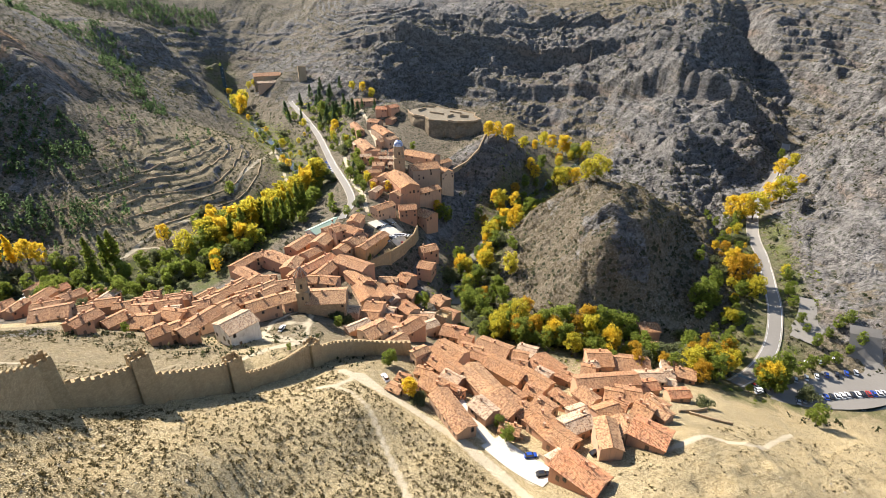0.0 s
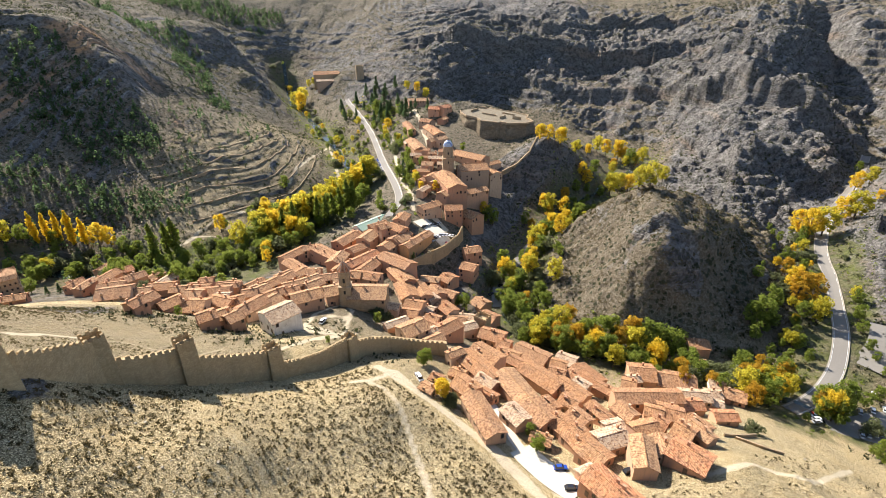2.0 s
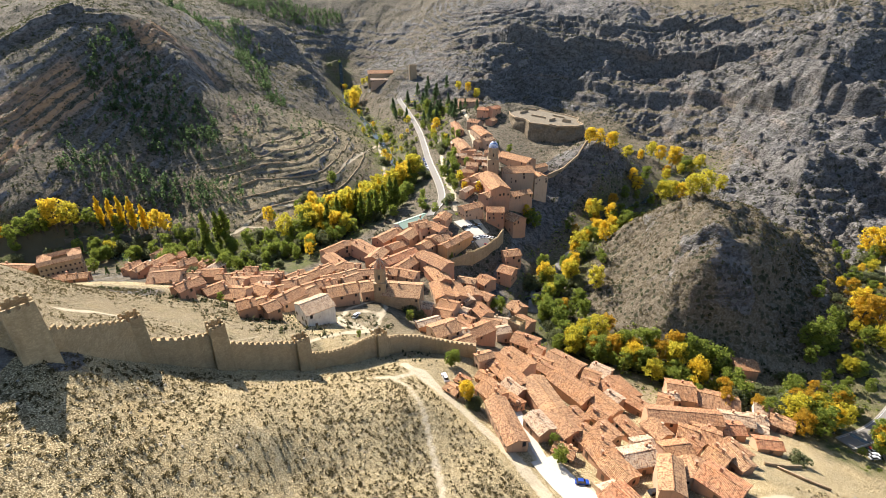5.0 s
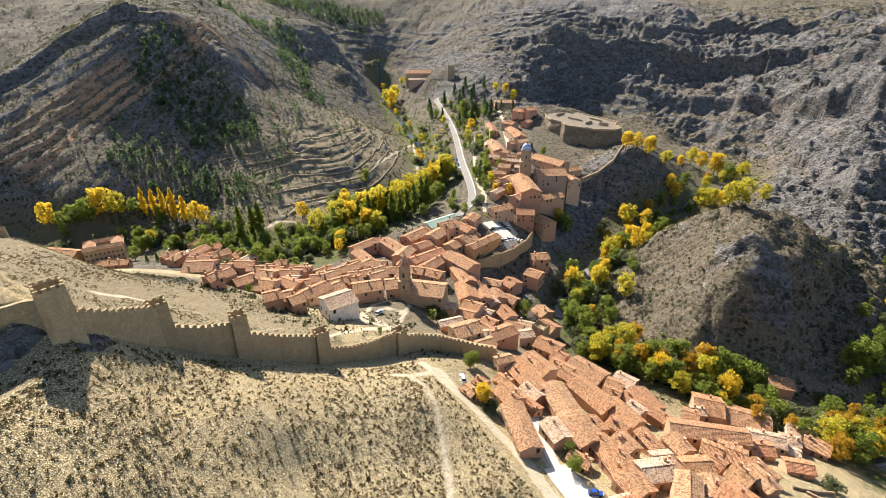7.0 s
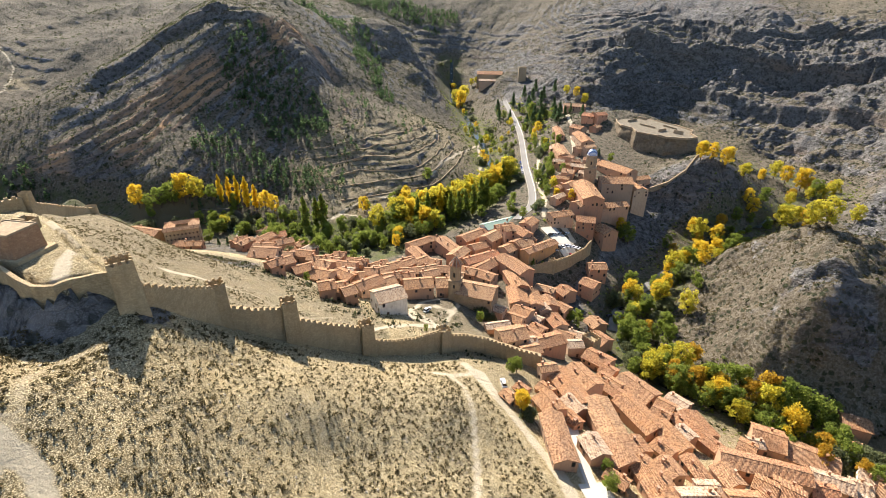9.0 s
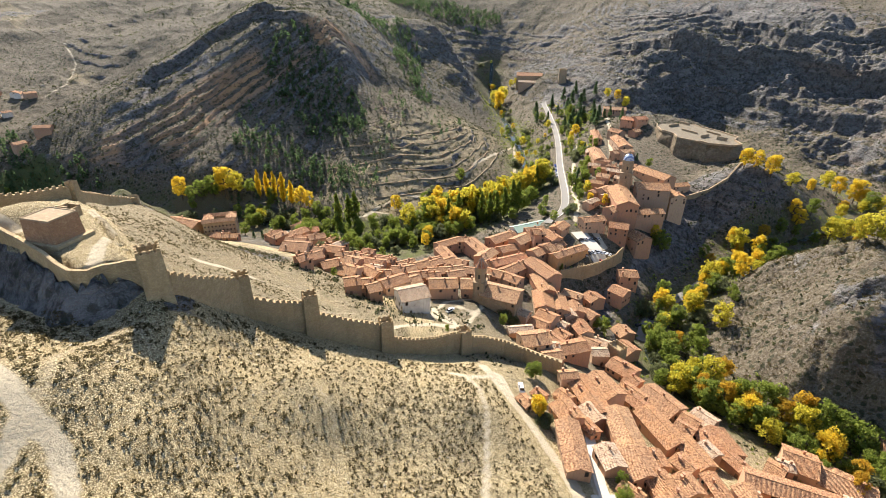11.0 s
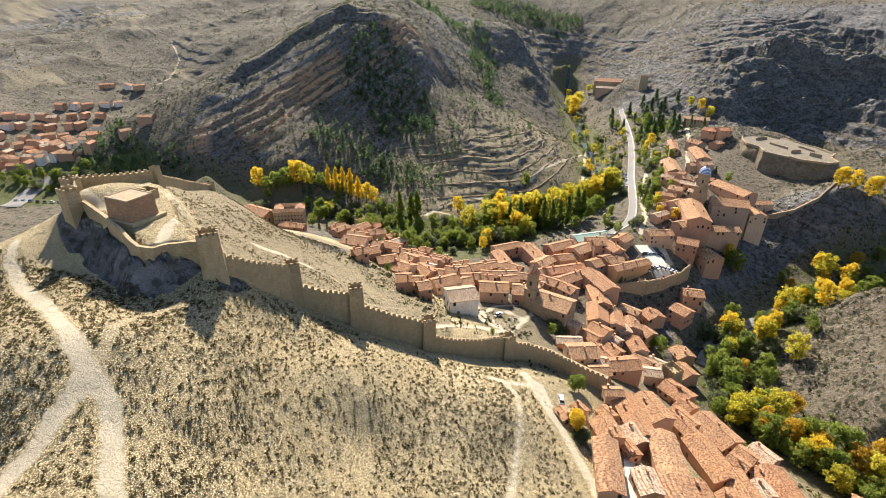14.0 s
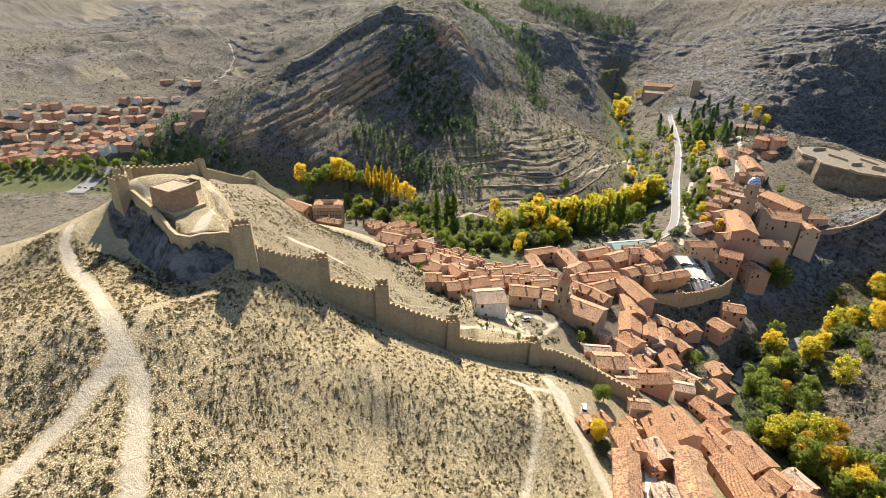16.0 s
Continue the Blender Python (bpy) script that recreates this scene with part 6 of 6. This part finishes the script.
def scatter(name, label, spots, mesh_points, mat, kind="stuff", category="shrubs"):
    """Many small growths or stones as one piece of stuff."""
    pts, faces = mesh_points
    spots = np.asarray(spots)
    n = len(spots)
    turn = leaf_dice.uniform(0, 6.283, n)
    c, s = np.cos(turn), np.sin(turn)
    form = leaf_dice.integers(0, len(pts), n)
    p = np.array(pts)[form]
    size = spots[:, 3][:, None]
    out = np.stack([spots[:, 0][:, None] + (p[:, :, 0] * c[:, None] - p[:, :, 1] * s[:, None]) * size,
                    spots[:, 1][:, None] + (p[:, :, 0] * s[:, None] + p[:, :, 1] * c[:, None]) * size,
                    spots[:, 2][:, None] + p[:, :, 2] * size], -1)
    m = p.shape[1]
    me = bpy.data.meshes.new(name)
    me.from_pydata(out.reshape(-1, 3).tolist(), [], (np.array(faces)[None] + (np.arange(n) * m)[:, None, None]).reshape(-1, len(faces[0])).tolist())
    me.materials.append(mat)
    return tagged(new(name, me), label, category, kind=kind)


def tuft_forms(n, leaves, flat):
    """A few shapes of low bush, each of crossed leaf quads."""
    forms = []
    for _ in range(n):
        way = leaf_dice.normal(size=(leaves, 3))
        way /= np.linalg.norm(way, axis=1)[:, None]
        way[:, 2] = np.abs(way[:, 2])
        where = way * leaf_dice.uniform(0.45, 0.9, (leaves, 1)) * (1, 1, flat)
        a = leaf_dice.normal(size=(leaves, 3))
        a /= np.linalg.norm(a, axis=1)[:, None]
        b = np.cross(a, way)
        b /= np.linalg.norm(b, axis=1)[:, None] + 1e-6
        forms.append(np.stack([where - a * 0.34, where - b * 0.26, where + a * 0.34, where + b * 0.26], 1).reshape(-1, 3))
    return forms, np.arange(leaves * 4).reshape(-1, 4).tolist()


def spots_in(x0, x1, y0, y1, count, size, keep, lift=0.0):
    x, y = leaf_dice.uniform(x0, x1, count), leaf_dice.uniform(y0, y1, count)
    ok = keep(x, y)
    x, y = x[ok], y[ok]
    i, j = np.clip(np.searchsorted(gx, x) - 1, 0, len(gx) - 2), np.clip(np.searchsorted(gy, y) - 1, 0, len(gy) - 2)
    u, v = (x - gx[i]) / (gx[i + 1] - gx[i]), (y - gy[j]) / (gy[j + 1] - gy[j])
    z = (GZ[j, i] * (1 - u) + GZ[j, i + 1] * u) * (1 - v) + (GZ[j + 1, i] * (1 - u) + GZ[j + 1, i + 1] * u) * v + lift
    s = size[0] + (size[1] - size[0]) * leaf_dice.random(len(x)) ** 2.2
    return np.stack([x, y, z, s], -1)


SLOPE_RING = [(-170, 30), (-120, 44), (-86, 50), (-86, 84), (-76, 100), (-60, 122), (-42, 146), (-10, 122), (18, 94), (60, 60), (60, -20), (-120, -30)]


def off_track(x, y):
    d = np.full(x.shape, 1e9)
    for half, line in TRACKS:
        d = np.minimum(d, near_line(x, y, line) - half)
    return d > 0.8


def on_slope(x, y):
    dense = 0.6 * fbm(x, y, 30, 2, 71) + 0.9 * fbm(0.87 * x + 0.5 * y, (0.5 * x - 0.87 * y) * 0.16, 8, 3, 77)
    return inside(x, y, SLOPE_RING) & off_track(x, y) & (dense > leaf_dice.uniform(-0.75, 0.35, x.shape))


def in_bailey(x, y):
    return inside(x, y, [(-165, 85), (-100, 72), (-84, 106), (-60, 134), (-88, 160), (-150, 178), (-210, 170), (-200, 125)]) & off_track(x, y) & (fbm(x, y, 20, 4, 73) > leaf_dice.uniform(-0.4, 0.7, x.shape))


def on_mound(x, y):
    return inside(x, y, [(50, 98), (76, 118), (125, 140), (165, 136), (150, 60), (60, 40)]) & off_track(x, y) & (fbm(x, y, 20, 4, 75) > leaf_dice.uniform(-0.2, 0.8, x.shape))


TUFT = tuft_forms(6, 11, 0.75)
scatter("scrub", "low dry thorny scrub over the stony slope", spots_in(-175, 62, -30, 150, 76000, (0.18, 0.86), on_slope), tuft_forms(6, 10, 0.95), SCRUB)
scatter("scrub", "thin dry scrub inside the town wall", spots_in(-215, -58, 70, 180, 24000, (0.18, 0.85), in_bailey), TUFT, SCRUB)
scatter("scrub", "scattered dry scrub on the sandy mound", spots_in(50, 170, 40, 140, 7000, (0.15, 0.75), on_mound), TUFT, SCRUB)


def on_gorge_hill(x, y):
    return (near_line(x, y, [(78, 295), (140, 300), (165, 312)]) < 62) & (near_line(x, y, RIVER_GORGE) > 12) & (near_line(x, y, ROAD_EAST) > 8) & (fbm(x, y, 24, 4, 87) > leaf_dice.uniform(-0.8, 0.4, x.shape))


def by_water(x, y):
    d = np.minimum(np.minimum(near_line(x, y, RIVER_GORGE) - 3, near_line(x, y, RIVER_WEST[4:12]) - 5), near_line(x, y, ROAD_EAST[:5]) - 1.5)
    d = np.where(near_line(x, y, ROAD_EAST) < 4.5, 99, np.where(near_line(x, y, ROAD_WEST) < 4.5, 99, d))
    built = np.minimum(near_line(x, y, TOWN_LINE) - 30, near_line(x, y, VILLAGE_LINE) - 26) < 0
    return ~built & (d > 0) & (d < 26) & (near_line(x, y, CAR_PARK) > 18) & (fbm(x, y, 18, 3, 89) > leaf_dice.uniform(-0.5, 0.6, x.shape))


scatter("scrub", "dry olive scrub over the rocky gorge hill", spots_in(10, 235, 225, 385, 26000, (0.35, 1.3), on_gorge_hill), tuft_forms(6, 7, 0.75), SCRUB)
UNDERGROWTH = tuft_forms(6, 12, 0.9)
scatter("undergrowth", "green undergrowth along the water and road", spots_in(-330, 300, 165, 700, 30000, (0.5, 1.7), by_water), UNDERGROWTH, LEAVES[1])
scatter("undergrowth", "grey green undergrowth along the water", spots_in(-330, 300, 165, 700, 12000, (0.4, 1.5), by_water), UNDERGROWTH, LEAVES[6])



def by_road(x, y):
    d = np.minimum(near_line(x, y, [(-56, 326), (-60, 380), (-86, 450), (-108, 520), (-150, 620), (-200, 720)]) - 16, near_line(x, y, RIVER_WEST[7:13]) - 18)
    clear = (near_line(x, y, ROAD_WEST) > 4.5) & (near_line(x, y, RIVER_WEST) > 5) & (near_line(x, y, [(-36, 345), (-50, 400), (-60, 480)]) > 22)
    return (d < 0) & clear & (fbm(x, y, 22, 3, 93) > leaf_dice.uniform(-0.5, 0.5, x.shape))


scatter("undergrowth", "green and yellow bushes beside the upper road", spots_in(-420, -20, 320, 930, 14000, (0.8, 2.6), by_road), UNDERGROWTH, LEAVES[1])
scatter("undergrowth", "yellow bushes beside the upper road", spots_in(-420, -20, 320, 930, 3000, (0.8, 2.4), by_road), UNDERGROWTH, TURNING)


def far_hills(x, y):
    d = np.minimum(near_line(x, y, TOWN_LINE) - 55, near_line(x, y, VILLAGE_LINE) - 40)
    d = np.minimum(d, np.minimum(near_line(x, y, RIVER_WEST), near_line(x, y, RIVER_GORGE)) - 16)
    d = np.minimum(d, np.minimum(near_line(x, y, ROAD_EAST), near_line(x, y, ROAD_WEST)) - 7)
    return (d > 0) & ~inside(x, y, SLOPE_RING) & (y > 150) & (fbm(x, y, 90, 4, 81) > leaf_dice.uniform(-0.6, 0.6, x.shape))


def outer_hills(x, y):
    near_part = (x > -720) & (x < 440) & (y < 960)
    suburb = near_line(x, y, [(-560, 180), (-640, 130), (-760, 150)]) < 80
    return ~near_part & ~suburb & (fbm(x, y, 160, 4, 85) > leaf_dice.uniform(-0.6, 0.6, x.shape))


scatter("hill_scrub", "dark juniper scrub on the far hillsides", spots_in(-720, 440, 150, 960, 98000, (0.8, 2.5), far_hills), tuft_forms(6, 6, 0.8), HILL_SCRUB)
scatter("hill_scrub", "dark juniper scrub on the far hillsides", spots_in(-1500, 700, 60, 1300, 46000, (1.4, 3.6), outer_hills), tuft_forms(6, 5, 0.8), HILL_SCRUB)


def in_pines(x, y):
    d = np.minimum(near_line(x, y, [(-385, 405), (-345, 405), (-315, 385)]) - 34, near_line(x, y, [(-350, 317), (-316, 317), (-281, 327), (-250, 341)]) - 20)
    d = np.minimum(d, near_line(x, y, [(-427, 672), (-388, 637), (-341, 564), (-295, 519)]) - 15)
    d = np.minimum(d, near_line(x, y, [(-585, 952), (-528, 992), (-464, 1016)]) - 46)
    d = np.minimum(d, near_line(x, y, [(-598, 727), (-521, 681), (-419, 622)]) - 26)
    d = np.minimum(d, near_line(x, y, [(-560, 195), (-515, 192), (-480, 202), (-450, 206)]) - 24)
    thin = near_line(x, y, [(-300, 300), (-330, 350), (-290, 420), (-250, 470)]) - 60
    return (d + 14 * fbm(x, y, 40, 3, 83) < 0) | ((thin < 0) & (leaf_dice.random(x.shape) < 0.10))


def pine_forms(n, leaves):
    forms = []
    for _ in range(n):
        z = leaf_dice.random((leaves, 1)) ** 1.3
        a = leaf_dice.uniform(0, 6.283, (leaves, 1))
        r = (1 - z) * 0.30 * leaf_dice.uniform(0.4, 1.0, (leaves, 1)) + 0.02
        where = np.concatenate([np.cos(a) * r, np.sin(a) * r, 0.12 + 0.88 * z], 1)
        u = leaf_dice.normal(size=(leaves, 3)) * (1, 1, 0.6)
        u /= np.linalg.norm(u, axis=1)[:, None]
        v = np.cross(u, leaf_dice.normal(size=(leaves, 3)))
        v /= np.linalg.norm(v, axis=1)[:, None]
        forms.append(np.stack([where - u * 0.11, where - v * 0.08, where + u * 0.11, where + v * 0.08], 1).reshape(-1, 3))
    return forms, np.arange(leaves * 4).reshape(-1, 4).tolist()


scatter("pine_wood", "dark pine wood on the steep hillsides", spots_in(-650, -230, 170, 1060, 15000, (4.5, 10.0), in_pines), pine_forms(5, 34), LEAVES[5], category="wood")


def stone_forms(n):
    forms = []
    cube = np.array([(x, y, z) for x in (-1, 1) for y in (-1, 1) for z in (-0.6, 0.8)], float)
    for _ in range(n):
        forms.append(cube * leaf_dice.uniform(0.6, 1.0, (8, 3)))
    return forms, [(0, 1, 3, 2), (4, 6, 7, 5), (0, 4, 5, 1), (2, 3, 7, 6), (0, 2, 6, 4), (1, 5, 7, 3)]


def stony(x, y):
    return (inside(x, y, SLOPE_RING) | on_mound(x, y)) & off_track(x, y) & (fbm(x, y, 16, 3, 91) > leaf_dice.uniform(-0.1, 0.6, x.shape))


STONES = plain("field_stone", (0.36, 0.31, 0.23), 0.95)
scatter("stones", "loose pale stones scattered over the slope", spots_in(-170, 165, -30, 150, 7000, (0.08, 0.38), stony), stone_forms(6), STONES, category="stones")

# ---- dry stone walls, field wall, plaza wall ----
for line, tall in (([(104, 146), (96, 141), (88, 138)], 1.4), ([(92, 138), (98, 134), (106, 133)], 1.2), ([(30, 110), (33, 104), (38, 98)], 1.6), ([(26, 118), (20, 126)], 1.4), ([(-24, 148), (-12, 138), (-2, 130)], 1.0)):
    wall_run("stone_wall", line, 0.5, tall, "low rough dry stone wall at the village edge", False, ASHLAR, 1.0, group="dry stone walls")
wall_run("cliff_wall", [(6.6, 431.5), (21.3, 436.9), (32.8, 445.3), (39.1, 457.8), (47.8, 480)], 1.2, 2.2, "pale stone wall along the cliff path", False, ASHLAR, 3.0)
wall_run("field_wall", [(-330, 262), (-300, 278), (-262, 272), (-232, 276)], 0.7, 3.0, "long grey retaining wall round a field", False, DRYSTONE, 2.0)
wall_run("square_wall", [(-52, 268), (-44, 276), (-35, 284), (-26, 294), (-20, 306), (-18, 318)], 1.2, 0, "crenellated stone retaining wall under the square", True, STONE, 3.0, tops=[17, 17.5, 18.5, 20, 21, 22])
square_tower("wall_tower", -53, 266, 30, 5, 5, 9, "crenellated stone tower beside the square", group="towers of the square")
square_tower("wall_tower", -36, 285, 20, 4.5, 4.5, 11, "crenellated stone tower beside the square", group="towers of the square")
square_tower("wall_tower", 0, 226, -30, 8, 7, 12, "crenellated stone tower above the gorge", group="towers of the square")
for level in (9, 14, 19, 25, 31, 38):
    line = []
    for k in range(26):
        a = radians(-150 + k * 7.5)
        for r in range(20, 150, 2):
            x, y = -265 + r * math.cos(a), 470 + r * math.sin(a)
            if landform(x, y)[0] < level:
                line.append((x, y))
                break
    line = [p for p in line if p[0] > -300]
    if len(line) > 3:
        wall_run("terrace_wall", line, 0.7, 0.8, "pale dry stone wall of an old terrace", False, ASHLAR, 1.0, group="terrace walls")

# ---- cars ----
CAR_TONES = {"blue": (0.02, 0.06, 0.30), "dark": (0.02, 0.022, 0.028), "white": (0.78, 0.78, 0.77), "silver": (0.42, 0.43, 0.45), "red": (0.32, 0.025, 0.02)}
CAR_MATS = {k: plain(k + "_car_paint", v, 0.25, 0.0, spec=0.6) for k, v in CAR_TONES.items()}
bm = bmesh.new()
box(bm, -2.1, -0.88, 0.28, 2.1, 0.88, 0.86, 0.06)
bmesh.ops.bevel(bm, geom=bm.edges[:], offset=0.12, segments=2, affect="EDGES")
CAR_BODY = bpy.data.meshes.new("body")
bm.to_mesh(CAR_BODY)
bm.free()
bm = bmesh.new()
v = box(bm, -1.75, -0.78, 0.84, 1.05, 0.78, 1.46, 0.16)
for k in (4, 7):
    v[k].co.x += 0.25
for k in (5, 6):
    v[k].co.x -= 0.45
CAR_CABIN = bpy.data.meshes.new("glasshouse")
bm.to_mesh(CAR_CABIN)
bm.free()
CAR_CABIN.materials.append(GLASS)
CAR_ROOF = box_mesh("roof_panel", -1.28, -0.6, 1.455, 0.42, 0.6, 1.50, taper=0.03)
bm = bmesh.new()
bmesh.ops.create_cone(bm, cap_ends=True, segments=14, radius1=0.32, radius2=0.32, depth=0.22, matrix=Matrix.Rotation(math.pi / 2, 4, "X"))
WHEEL = bpy.data.meshes.new("wheel")
bm.to_mesh(WHEEL)
bm.free()
WHEEL.materials.append(TYRE)
LAMP = box_mesh("headlight", -0.05, -0.2, -0.08, 0.05, 0.2, 0.08, taper=0.02)
LAMP.materials.append(PAINT_LINE)
BODIES, ROOFS = {}, {}
for tone, mat in CAR_MATS.items():
    BODIES[tone], ROOFS[tone] = CAR_BODY.copy(), CAR_ROOF.copy()
    BODIES[tone].materials.append(mat)
    ROOFS[tone].materials.append(mat)


def car(x, y, turn, tone, lift=0.3, size=1.0, where="parked on the pavement", group="parked cars"):
    z = height(x, y) + lift
    name, kind = ("van", "van") if size > 1.15 else ("car", "car")
    ob = thing(name, pose(x, y, z, 0, 0, turn) @ Matrix.Diagonal((size, 1 + (size - 1) * 0.4, size, 1)), f"{tone} {kind} {where}", kind, group)
    part("body", BODIES[tone], None, ob)
    part("glasshouse", CAR_CABIN, None, ob, "dark windows")
    part("roof_panel", ROOFS[tone], None, ob)
    for a in (-1.3, 1.3):
        for b in (-0.78, 0.78):
            part("wheel", WHEEL, None, ob).matrix_basis = Matrix.Translation((a, b, 0.32))
    for b in (-0.6, 0.6):
        part("headlight", LAMP, None, ob).matrix_basis = Matrix.Translation((2.08, b, 0.62))


car(27.3, 109.7, 8, "blue", where="parked in the village yard", group="")
car(29.4, 101.0, 5, "dark", where="parked in the village yard", group="")
car(-72.7, 183.5, 80, "white", size=1.2, where="parked on the earth square", group="")
car(47, 108, 20, "dark", where="parked between the houses", group="")
car(-22, 146, 120, "white", size=1.2, where="parked below the gate", group="")
tones = random.Random(8)
for k in range(9):
    car(-37 + k * 1.9, 298 + k * 2.1 + (k % 2) * 0.4, -35, tones.choice(("white", "silver", "dark", "white", "blue")), where="parked on the town square", group="cars on the square")
for k in range(5):
    car(-44 + k * 2.2, 312 + k * 2.6, 60, tones.choice(("white", "silver", "dark")), where="parked on the town square", group="cars on the square")
car(-27, 300, -40, "red", where="parked on the town square", group="cars on the square")
for x, y, r in ((0, 268, 60), (4, 275, 50), (10, 286, 50), (14, 293, 45)):
    car(x, y, r, "dark", where="parked beside the gorge lane", group="cars by the gorge")
for k in range(17):
    u = k / 16
    car(163 + 44 * u, 171.5 + 5.5 * u, 68 + 8 * u, tones.choice(("white", "dark", "red", "silver", "blue", "dark")), lift=0.6, where="parked in the car park", group="cars in the car park")
for k in range(9):
    u = k / 8
    car(158 + 46 * u, 182 + 9 * u, 60, tones.choice(("white", "dark", "silver", "blue", "dark")), lift=0.6, where="parked in the car park", group="cars in the car park")
for k in range(6):
    car(156 + 8.5 * k, 190 + 1.8 * k, 62, tones.choice(("white", "dark", "silver")), lift=0.6, where="parked in the car park", group="cars in the car park")
for k in range(4):
    car(147 + k * 1.2, 176 + k * 2.2, 15, tones.choice(("red", "silver", "white")), lift=0.6, where="parked in the car park", group="cars in the car park")
for k in range(8):
    car(-101 - k * 2.0, 438 + k * 5.4, 108, tones.choice(("white", "silver", "white", "blue")), lift=0.4, size=1.25, where="parked along the upper road", group="vans on the road")
for k in range(8):
    car(-535 + k * 5, 104 + k * 4, 30, tones.choice(("white", "dark", "silver", "blue")), lift=0.5, where="parked in the suburb", group="cars of the suburb")

# ---- the suburb in the next valley ----
far = random.Random(21)
for ax, ay, bx, by, n in ((-566, 178, -640, 60, 11), (-585, 185, -665, 50, 13), (-604, 196, -700, 40, 14), (-626, 200, -735, 40, 14), (-646, 214, -765, 55, 13), (-670, 222, -790, 70, 13), (-700, 234, -810, 90, 12), (-730, 250, -830, 130, 10), (-545, 205, -540, 225, 2), (-760, 290, -800, 230, 5), (-790, 330, -840, 300, 5)):
    for k in range(n):
        u = (k + far.uniform(-0.3, 0.3)) / max(n - 1, 1)
        house(ax + (bx - ax) * u + far.uniform(-4, 4), ay + (by - ay) * u + far.uniform(-4, 4), far.uniform(9, 15), far.uniform(7, 9.5), far.choice((30, 35, 120, 125, 40, 80)) + far.uniform(-10, 10), far.uniform(6.5, 9.5), far.choice((0, 0, 0, 7, 3, 1)), 0.05, "suburban_house", "houses of the suburb", True)
for k in range(36):
    u = far.random()
    tree(-520 - 130 * u + far.gauss(0, 5), 175 - 130 * u + far.gauss(0, 6), far.uniform(6, 11), far.choice((1, 1, 1, 1, 6)))
